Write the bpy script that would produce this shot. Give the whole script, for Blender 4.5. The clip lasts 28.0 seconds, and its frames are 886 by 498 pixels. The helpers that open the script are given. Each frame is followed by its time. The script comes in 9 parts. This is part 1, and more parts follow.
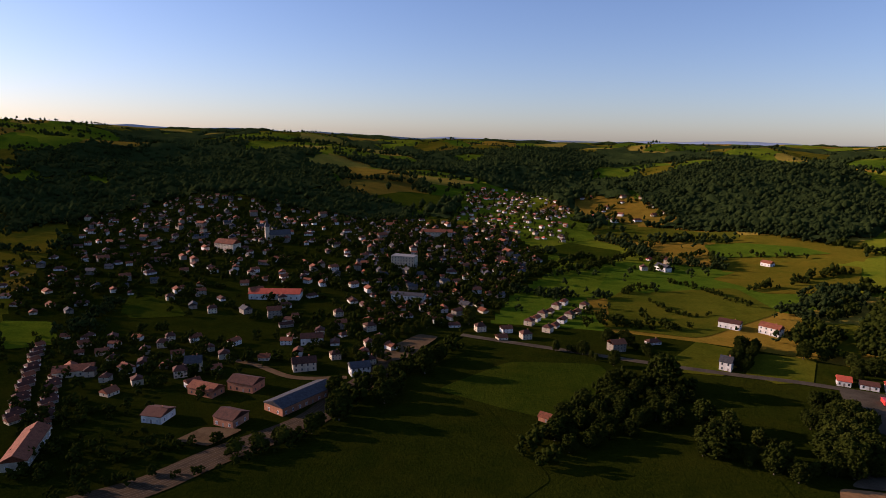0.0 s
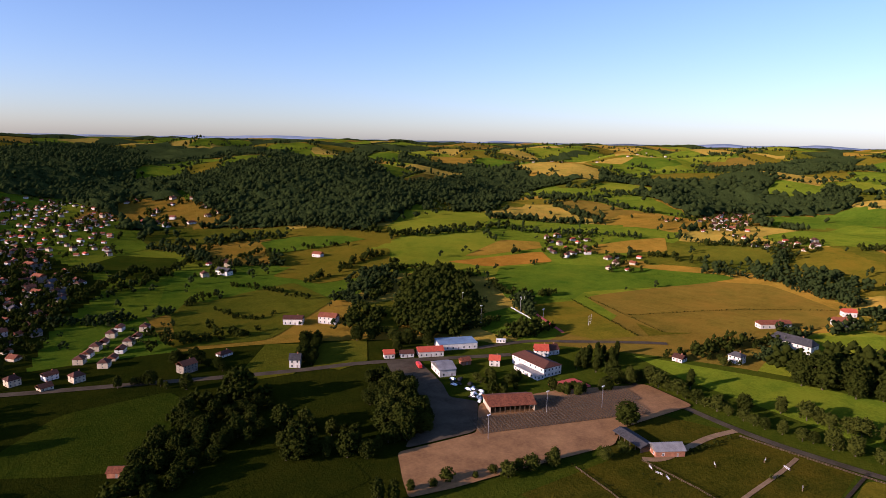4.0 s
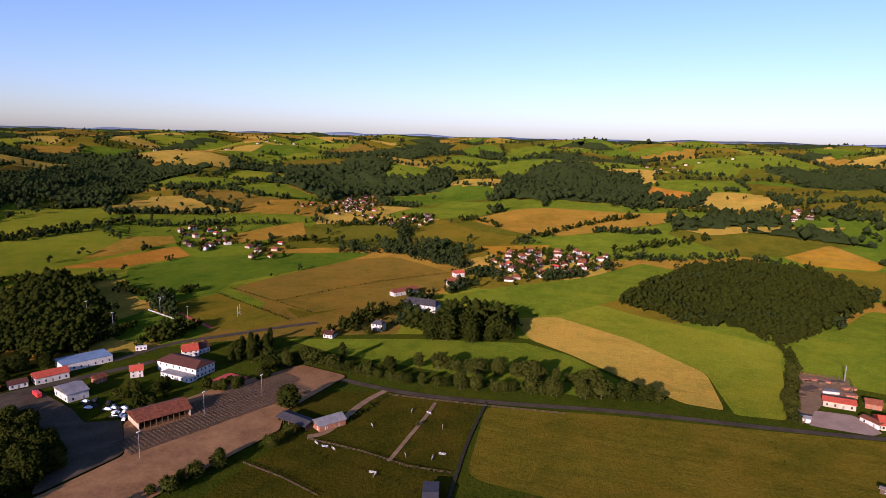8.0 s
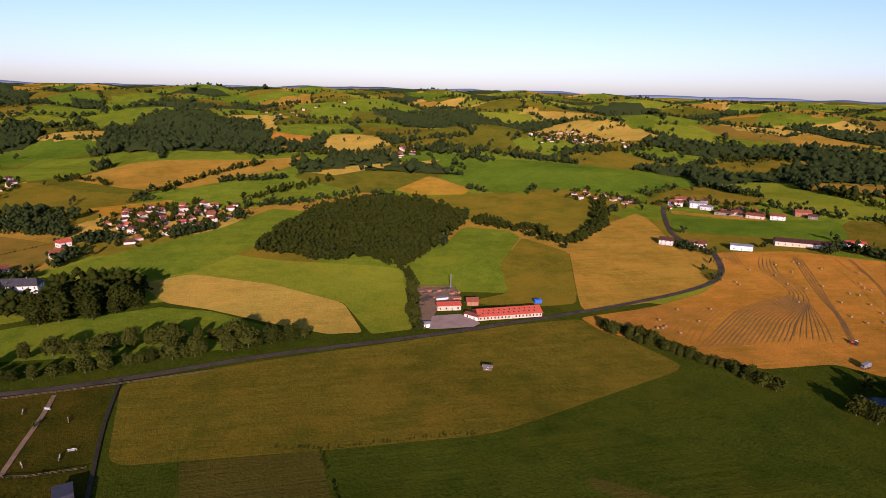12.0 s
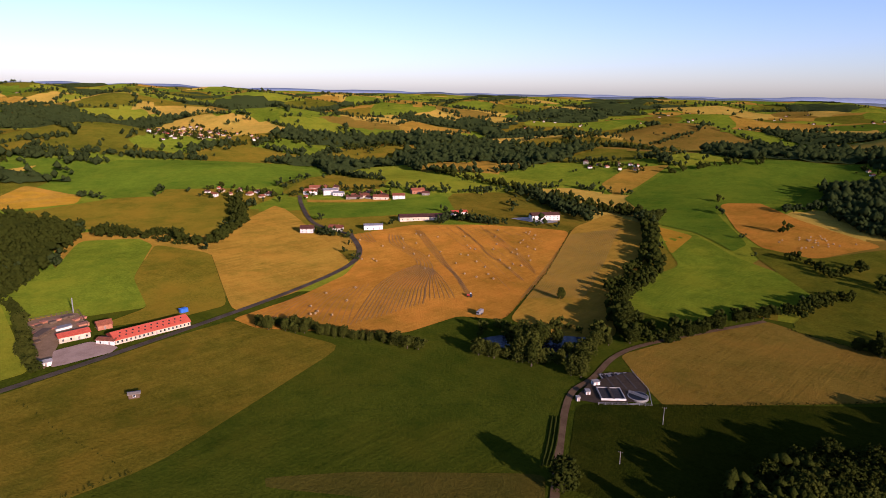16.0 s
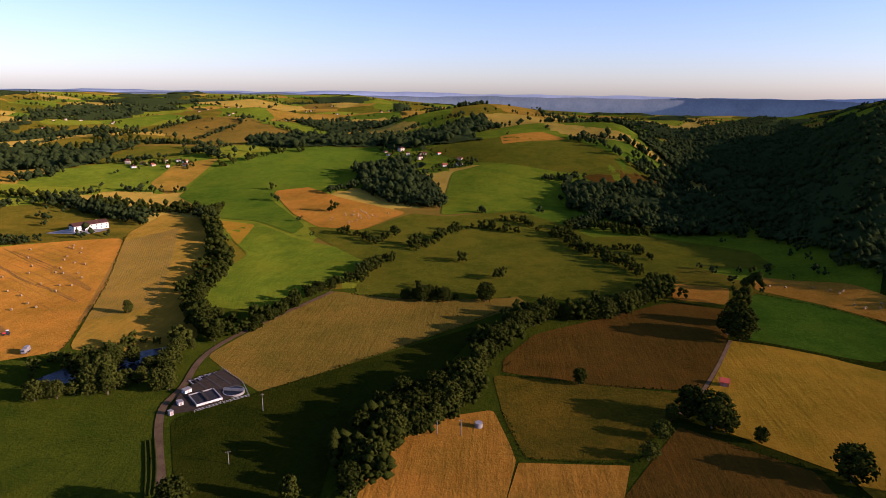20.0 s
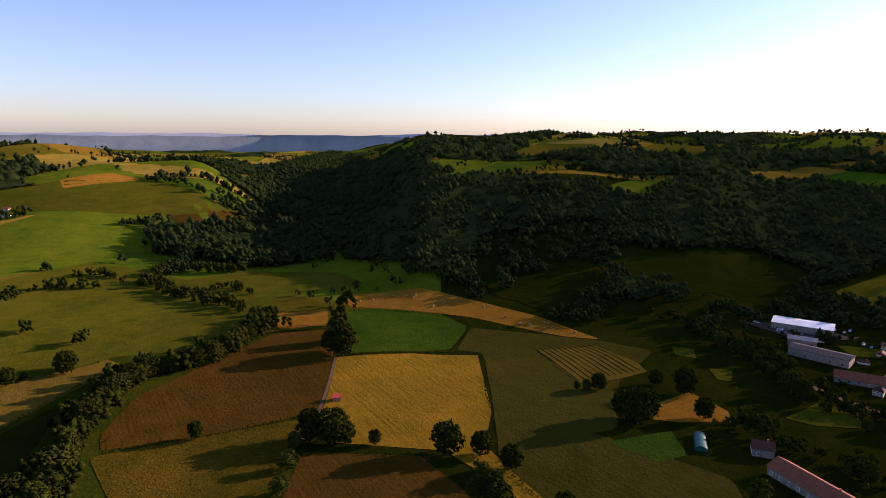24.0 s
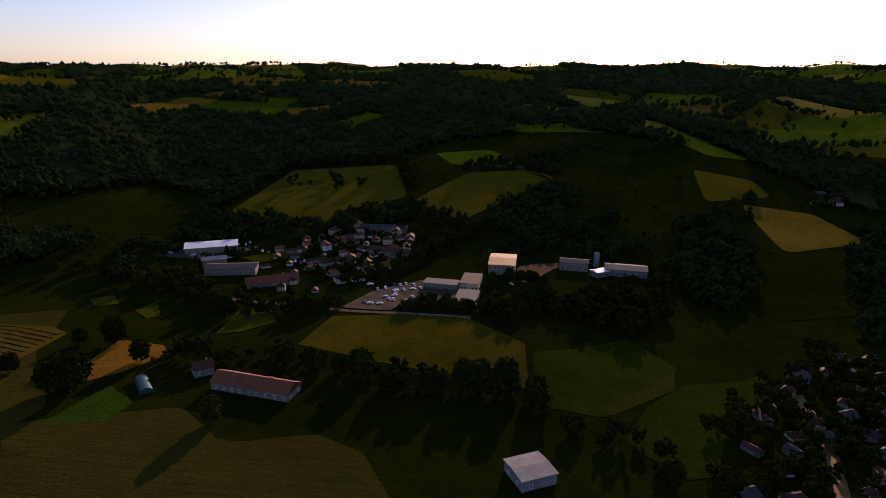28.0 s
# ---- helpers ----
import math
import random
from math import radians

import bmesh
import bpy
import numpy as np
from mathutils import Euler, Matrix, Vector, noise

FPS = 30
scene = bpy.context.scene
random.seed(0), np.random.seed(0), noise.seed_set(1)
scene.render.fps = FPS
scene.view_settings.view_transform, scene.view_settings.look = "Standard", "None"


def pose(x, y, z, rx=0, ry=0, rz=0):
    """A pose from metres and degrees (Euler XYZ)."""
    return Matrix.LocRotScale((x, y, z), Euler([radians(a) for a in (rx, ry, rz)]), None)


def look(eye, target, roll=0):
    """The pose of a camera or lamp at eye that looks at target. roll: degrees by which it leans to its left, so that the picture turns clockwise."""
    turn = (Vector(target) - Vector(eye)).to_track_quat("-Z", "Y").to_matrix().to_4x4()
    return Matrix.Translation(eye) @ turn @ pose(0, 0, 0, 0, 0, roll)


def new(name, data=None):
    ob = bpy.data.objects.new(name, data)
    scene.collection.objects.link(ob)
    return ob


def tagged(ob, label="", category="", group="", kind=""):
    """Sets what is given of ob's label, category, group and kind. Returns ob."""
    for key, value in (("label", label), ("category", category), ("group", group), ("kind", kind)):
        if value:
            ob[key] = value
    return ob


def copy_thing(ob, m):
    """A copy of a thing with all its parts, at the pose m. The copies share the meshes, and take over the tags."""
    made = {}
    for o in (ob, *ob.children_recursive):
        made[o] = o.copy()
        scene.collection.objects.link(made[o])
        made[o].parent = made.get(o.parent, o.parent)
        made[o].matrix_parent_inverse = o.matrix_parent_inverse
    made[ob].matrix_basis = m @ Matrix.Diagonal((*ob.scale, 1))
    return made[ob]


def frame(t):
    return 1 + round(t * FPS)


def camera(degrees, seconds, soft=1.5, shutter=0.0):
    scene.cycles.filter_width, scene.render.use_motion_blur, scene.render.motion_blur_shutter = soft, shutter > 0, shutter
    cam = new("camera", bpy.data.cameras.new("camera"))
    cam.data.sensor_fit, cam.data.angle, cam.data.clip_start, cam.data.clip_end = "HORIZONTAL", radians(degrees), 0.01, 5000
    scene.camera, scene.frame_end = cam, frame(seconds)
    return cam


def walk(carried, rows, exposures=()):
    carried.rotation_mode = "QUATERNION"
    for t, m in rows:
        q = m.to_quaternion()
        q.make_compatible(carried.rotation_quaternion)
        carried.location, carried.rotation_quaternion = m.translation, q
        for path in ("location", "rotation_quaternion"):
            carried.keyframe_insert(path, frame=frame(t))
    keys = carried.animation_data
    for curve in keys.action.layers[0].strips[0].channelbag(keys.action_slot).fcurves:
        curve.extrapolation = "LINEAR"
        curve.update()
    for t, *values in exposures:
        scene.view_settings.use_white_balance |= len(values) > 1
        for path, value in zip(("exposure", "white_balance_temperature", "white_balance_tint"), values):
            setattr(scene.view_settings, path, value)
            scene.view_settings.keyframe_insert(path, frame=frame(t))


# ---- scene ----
cam = camera(70.40, 28.0, soft=0.85)
PATH = (
    (0.0, pose(-1.53, -8.88, 141.41, 80.10, -1.21, 2.57)),
    (0.5, pose(-2.14, -7.75, 142.90, 80.18, -1.19, -4.35)),
    (1.0, pose(-2.29, -6.63, 144.41, 80.26, -1.18, -9.57)),
    (1.5, pose(-2.05, -5.86, 146.08, 80.25, -1.14, -13.64)),
    (2.0, pose(-1.58, -4.99, 147.90, 80.24, -1.13, -17.69)),
    (2.5, pose(-1.24, -4.53, 149.67, 80.26, -1.08, -21.91)),
    (3.0, pose(-1.01, -4.21, 151.35, 80.26, -1.01, -26.57)),
    (3.5, pose(-0.73, -3.75, 152.54, 80.25, -1.04, -31.55)),
    (4.0, pose(-0.68, -2.94, 153.09, 80.24, -1.08, -36.77)),
    (4.5, pose(-0.88, -2.01, 153.17, 80.22, -1.14, -41.40)),
    (6.5, pose(-2.25, 0.77, 152.43, 80.13, -1.46, -49.58)),
    (7.0, pose(-2.17, 1.52, 152.11, 80.25, -1.50, -56.42)),
    (7.5, pose(-1.99, 2.13, 151.78, 80.32, -1.45, -64.47)),
    (8.0, pose(-1.61, 1.99, 151.49, 79.87, -1.40, -69.37)),
    (8.5, pose(-1.29, 1.37, 151.17, 79.00, -1.39, -73.11)),
    (9.0, pose(-0.86, 0.73, 150.75, 78.24, -1.36, -76.62)),
    (9.5, pose(-0.45, 0.21, 150.28, 77.57, -1.22, -80.89)),
    (10.0, pose(-0.00, -0.00, 150.00, 76.85, -1.25, -85.57)),
    (10.5, pose(0.56, 0.12, 149.83, 76.13, -1.24, -89.81)),
    (11.0, pose(1.09, 0.31, 149.56, 75.78, -1.25, -93.90)),
    (11.5, pose(1.34, 0.39, 149.14, 75.79, -1.26, -98.33)),
    (12.0, pose(1.48, 0.42, 148.82, 75.90, -1.08, -102.57)),
    (12.5, pose(1.68, 0.34, 148.79, 75.86, -1.14, -106.71)),
    (14.5, pose(2.34, -1.35, 149.15, 75.83, -1.01, -122.26)),
    (15.0, pose(2.53, -1.53, 148.94, 75.86, -0.93, -126.47)),
    (15.5, pose(3.13, -1.68, 148.72, 75.89, -0.96, -130.72)),
    (16.0, pose(3.88, -1.75, 148.36, 75.88, -0.92, -135.13)),
    (16.5, pose(4.76, -1.66, 148.06, 75.91, -0.97, -139.41)),
    (17.0, pose(5.47, -1.86, 147.81, 75.91, -0.99, -143.94)),
    (17.5, pose(5.85, -2.28, 147.27, 75.92, -0.90, -148.63)),
    (18.0, pose(6.24, -2.79, 146.63, 75.95, -0.85, -153.67)),
    (18.5, pose(6.66, -3.16, 146.19, 75.97, -0.79, -158.96)),
    (19.0, pose(7.08, -3.27, 146.06, 75.97, -0.78, -164.26)),
    (19.5, pose(7.82, -3.30, 145.95, 75.98, -0.73, -169.56)),
    (20.0, pose(8.40, -3.30, 145.64, 76.02, -0.77, -174.65)),
    (20.5, pose(8.77, -3.61, 145.56, 75.99, -0.74, -179.42)),
    (22.5, pose(8.43, -5.58, 145.41, 75.88, -0.56, 163.43)),
    (23.0, pose(8.51, -6.01, 145.29, 75.89, -0.53, 158.80)),
    (23.5, pose(8.58, -6.39, 145.15, 77.69, -0.50, 153.71)),
    (24.0, pose(8.34, -6.60, 144.82, 79.67, -0.43, 148.84)),
    (24.5, pose(8.03, -6.43, 144.35, 80.64, -0.26, 143.24)),
    (25.0, pose(7.48, -6.71, 143.89, 80.60, -0.15, 137.09)),
    (25.5, pose(7.18, -7.14, 143.50, 80.57, -0.08, 130.78)),
    (26.0, pose(7.15, -7.71, 143.25, 80.50, -0.11, 124.44)),
    (26.5, pose(7.12, -8.30, 142.99, 80.23, -0.10, 117.69)),
    (27.0, pose(6.46, -9.05, 142.72, 78.35, -0.18, 110.73)),
    (27.5, pose(5.54, -10.11, 142.58, 76.28, -0.23, 103.82)),
    (28.0, pose(4.61, -11.32, 142.70, 74.28, -0.46, 96.90)),
)
EXPOSURES = ((0.0, 0.42, 5550, 33), (1.0, 0.6, 5500, 33), (2.0, 0.7, 5400, 33), (4.0, 0.78, 5250, 34), (7.0, 0.65, 5150, 39), (12.0, 0.55, 5250, 41), (15.0, 0.64, 5250, 41), (17.0, 0.75, 5300, 41),
             (20.0, 0.9, 5350, 41), (23.0, 1.12, 5600, 38), (25.0, 0.88, 5750, 38), (26.0, 0.86, 5800, 40), (27.0, 0.7, 5800, 40), (28.0, 0.3, 5800, 40))
walk(cam, PATH, EXPOSURES)

# ---- sky and sun: low evening sun, clear sky ----
SUN_YAW, SUN_UP = 80.0, 16.0
world = bpy.data.worlds.new("sky")
scene.world = world
world.use_nodes = True
_wn = world.node_tree.nodes
_sky = _wn.new("ShaderNodeTexSky")
_sky.sky_type, _sky.sun_disc = "NISHITA", False
_sky.sun_elevation, _sky.sun_rotation = radians(SUN_UP), radians(-SUN_YAW)
_sky.altitude, _sky.air_density, _sky.dust_density, _sky.ozone_density = 300, 1.0, 0.75, 1.9
_wn["Background"].inputs["Strength"].default_value = 0.095
world.node_tree.links.new(_sky.outputs[0], _wn["Background"].inputs["Color"])
sun = new("sun", bpy.data.lights.new("sun", "SUN"))
sun.data.energy, sun.data.angle, sun.data.color = 5.0, radians(0.5), (1.0, 0.74, 0.46)
_toward = Vector((-math.sin(radians(SUN_YAW)) * math.cos(radians(SUN_UP)), math.cos(radians(SUN_YAW)) * math.cos(radians(SUN_UP)), math.sin(radians(SUN_UP))))
sun.matrix_world = look(_toward * 400, (0, 0, 0))


# ---- materials ----
def base_mat(name, rough=0.9, spec=0.2, metal=0.0):
    m = bpy.data.materials.new(name)
    m.use_nodes = True
    b = m.node_tree.nodes["Principled BSDF"]
    b.inputs["Roughness"].default_value = rough
    b.inputs["Specular IOR Level"].default_value = spec
    b.inputs["Metallic"].default_value = metal
    return m, m.node_tree.nodes, m.node_tree.links, b


def ramp(nodes, stops):
    r = nodes.new("ShaderNodeValToRGB")
    while len(r.color_ramp.elements) < len(stops):
        r.color_ramp.elements.new(0.5)
    for e, (p, c) in zip(r.color_ramp.elements, stops):
        e.position, e.color = p, (*c, 1)
    return r


def noise_node(nodes, links, co, scale, detail=4, rough=0.6):
    n = nodes.new("ShaderNodeTexNoise")
    n.inputs["Scale"].default_value, n.inputs["Detail"].default_value, n.inputs["Roughness"].default_value = scale, detail, rough
    if co:
        links.new(co, n.inputs["Vector"])
    return n


def mix(nodes, links, a, b, fac, blend="MIX"):
    m = nodes.new("ShaderNodeMix")
    m.data_type, m.blend_type = "RGBA", blend
    for s, v in ((m.inputs["A"], a), (m.inputs["B"], b), (m.inputs["Factor"], fac)):
        if hasattr(v, "links"):
            links.new(v, s)
        else:
            s.default_value = (*v, 1) if isinstance(v, tuple) else v
    return m.outputs["Result"]


def mottled(name, dark, light, scale=1.0, rough=0.9, spec=0.1, vary=0.0, bump=0.0, metal=0.0, coords="Object"):
    """Two tones mixed by coarse stains and fine grain; vary: a random shade for each object."""
    m, n, l, b = base_mat(name, rough, spec, metal)
    co = n.new("ShaderNodeTexCoord").outputs[coords]
    big, fine = noise_node(n, l, co, scale, 5, 0.65), noise_node(n, l, co, scale * 14, 3, 0.7)
    add = n.new("ShaderNodeMath")
    add.operation = "MULTIPLY_ADD"
    l.new(fine.outputs[0], add.inputs[0])
    add.inputs[1].default_value = 0.55
    l.new(big.outputs[0], add.inputs[2])
    r = ramp(n, [(0.5, dark), (1.02, light)])
    l.new(add.outputs[0], r.inputs[0])
    out = r.outputs[0]
    if vary:
        info = n.new("ShaderNodeObjectInfo")
        hs = n.new("ShaderNodeHueSaturation")
        mr = n.new("ShaderNodeMapRange")
        mr.inputs["To Min"].default_value, mr.inputs["To Max"].default_value = 1 - vary, 1 + vary
        l.new(info.outputs["Random"], mr.inputs["Value"])
        l.new(mr.outputs[0], hs.inputs["Value"])
        l.new(out, hs.inputs["Color"])
        out = hs.outputs[0]
    l.new(out, b.inputs["Base Color"])
    if bump:
        bp = n.new("ShaderNodeBump")
        bp.inputs["Strength"].default_value, bp.inputs["Distance"].default_value = 0.6, bump
        l.new(add.outputs[0], bp.inputs["Height"])
        l.new(bp.outputs[0], b.inputs["Normal"])
    return m


def crop(name, dark, light, angle=0.0, row=0.0, row_tone=(0.1, 0.08, 0.04), row_mix=0.5, scale=0.012, bend=0.0):
    """A field: broad patches of growth, tufts and grain, and streaks left by the machines (row: their width in metres) along angle."""
    m, n, l, b = base_mat(name, 1.0, 0.0)
    b.inputs["Diffuse Roughness"].default_value = 0.7
    co = n.new("ShaderNodeTexCoord").outputs["Object"]
    bent = co
    if bend:
        wob = noise_node(n, l, co, 0.008, 2, 0.5)
        ad = n.new("ShaderNodeVectorMath")
        ad.operation = "MULTIPLY_ADD"
        ad.inputs[1].default_value = (60 * bend, 60 * bend, 0)
        l.new(wob.outputs["Color"], ad.inputs[0])
        l.new(co, ad.inputs[2])
        bent = ad.outputs[0]
    big, mid, fine = noise_node(n, l, co, scale, 3, 0.6), noise_node(n, l, co, 0.09, 5, 0.75), noise_node(n, l, co, 0.55, 3, 0.8)
    if row:
        mp = n.new("ShaderNodeMapping")
        mp.inputs["Rotation"].default_value, mp.inputs["Scale"].default_value = (0, 0, radians(angle)), (1.6 / row, 0.02, 1)
        l.new(bent, mp.inputs["Vector"])
        streak = noise_node(n, l, mp.outputs[0], 1.0, 3, 0.7)
    parts = [(big, 0.36), (mid, 0.3), (fine, 0.42)] if not row else [(big, 0.26), (mid, 0.22), (fine, 0.34), (streak, 0.1 + 0.3 * min(row_mix, 1.0))]
    total, out = sum(w for _, w in parts), None
    for node, w in parts:
        k = n.new("ShaderNodeMath")
        k.operation = "MULTIPLY_ADD"
        k.inputs[1].default_value = w / total
        l.new(node.outputs[0], k.inputs[0])
        if out is None:
            k.inputs[2].default_value = 0
        else:
            l.new(out, k.inputs[2])
        out = k.outputs[0]
    r = ramp(n, [(0.39, dark), (0.61, light)])
    l.new(out, r.inputs[0])
    worn = noise_node(n, l, co, 0.021, 4, 0.7)
    wr = ramp(n, [(0.46, (0, 0, 0)), (0.7, (0.62, 0.62, 0.62))])
    l.new(worn.outputs[0], wr.inputs[0])
    lush = noise_node(n, l, co, 0.033, 3, 0.65)
    lr = ramp(n, [(0.5, (0, 0, 0)), (0.72, (0.5, 0.5, 0.5))])
    l.new(lush.outputs[0], lr.inputs[0])
    tone = mix(n, l, r.outputs[0], (light[0] * 1.12, light[1] * 0.93, light[2] * 0.9), wr.outputs[0])
    tone = mix(n, l, tone, (dark[0] * 0.75, dark[1] * 1.05, dark[2]), lr.outputs[0])
    l.new(tone, b.inputs["Base Color"])
    bp = n.new("ShaderNodeBump")
    bp.inputs["Strength"].default_value, bp.inputs["Distance"].default_value = 0.8, 2.0
    l.new(out, bp.inputs["Height"])
    l.new(bp.outputs[0], b.inputs["Normal"])
    return m


def leaf_mat(name, dark, light):
    """Foliage: each clump and each tree its own green, with shaded gaps between sprays dappled into the colour."""
    m, n, l, b = base_mat(name, 0.95, 0.0)
    b.inputs["Diffuse Roughness"].default_value = 0.7
    geo, info = n.new("ShaderNodeNewGeometry"), n.new("ShaderNodeObjectInfo")
    add = n.new("ShaderNodeMath")
    add.operation = "ADD"
    l.new(geo.outputs["Random Per Island"], add.inputs[0])
    l.new(info.outputs["Random"], add.inputs[1])
    big, fine = noise_node(n, l, geo.outputs["Position"], 0.3, 2, 0.7), noise_node(n, l, geo.outputs["Position"], 1.1, 2, 0.8)
    a2 = n.new("ShaderNodeMath")
    a2.operation = "MULTIPLY_ADD"
    a2.inputs[1].default_value = 0.22
    l.new(add.outputs[0], a2.inputs[0])
    l.new(big.outputs[0], a2.inputs[2])
    a3 = n.new("ShaderNodeMath")
    a3.operation = "ADD"
    l.new(a2.outputs[0], a3.inputs[0])
    l.new(fine.outputs[0], a3.inputs[1])
    # halved dark tone paints the shade in the gaps between sprays
    r = ramp(n, [(0.98, tuple(c * 0.5 for c in dark)), (1.46, light)])
    l.new(a3.outputs[0], r.inputs[0])
    l.new(r.outputs[0], b.inputs["Base Color"])
    bp = n.new("ShaderNodeBump")
    bp.inputs["Strength"].default_value, bp.inputs["Distance"].default_value = 1.0, 0.9
    l.new(fine.outputs[0], bp.inputs["Height"])
    l.new(bp.outputs[0], b.inputs["Normal"])
    return m


def glass_mat(name):
    m, n, l, b = base_mat(name, 0.08, 0.6)
    info = n.new("ShaderNodeObjectInfo")
    r = ramp(n, [(0.0, (0.02, 0.025, 0.03)), (1.0, (0.07, 0.08, 0.09))])
    l.new(info.outputs["Random"], r.inputs[0])
    l.new(r.outputs[0], b.inputs["Base Color"])
    return m


def tile_mat(name, dark, light):
    """Clay roof tiles: courses across the slope, weathered tile by tile."""
    m, n, l, b = base_mat(name, 0.85, 0.2)
    co = n.new("ShaderNodeTexCoord").outputs["Object"]
    mp = n.new("ShaderNodeMapping")
    mp.inputs["Scale"].default_value = (3.0, 3.0, 5.0)
    l.new(co, mp.inputs["Vector"])
    v = n.new("ShaderNodeTexVoronoi")
    v.inputs["Scale"].default_value = 1.0
    l.new(mp.outputs[0], v.inputs["Vector"])
    big, info = noise_node(n, l, co, 0.5, 4, 0.7), n.new("ShaderNodeObjectInfo")
    a = n.new("ShaderNodeMath")
    a.operation = "MULTIPLY_ADD"
    a.inputs[1].default_value = 0.35
    l.new(v.outputs["Color"], a.inputs[0])
    l.new(big.outputs[0], a.inputs[2])
    a3 = n.new("ShaderNodeMath")
    a3.operation = "MULTIPLY_ADD"
    a3.inputs[1].default_value = 0.35
    l.new(info.outputs["Random"], a3.inputs[0])
    l.new(a.outputs[0], a3.inputs[2])
    r = ramp(n, [(0.45, dark), (1.05, light)])
    l.new(a3.outputs[0], r.inputs[0])
    l.new(r.outputs[0], b.inputs["Base Color"])
    return m


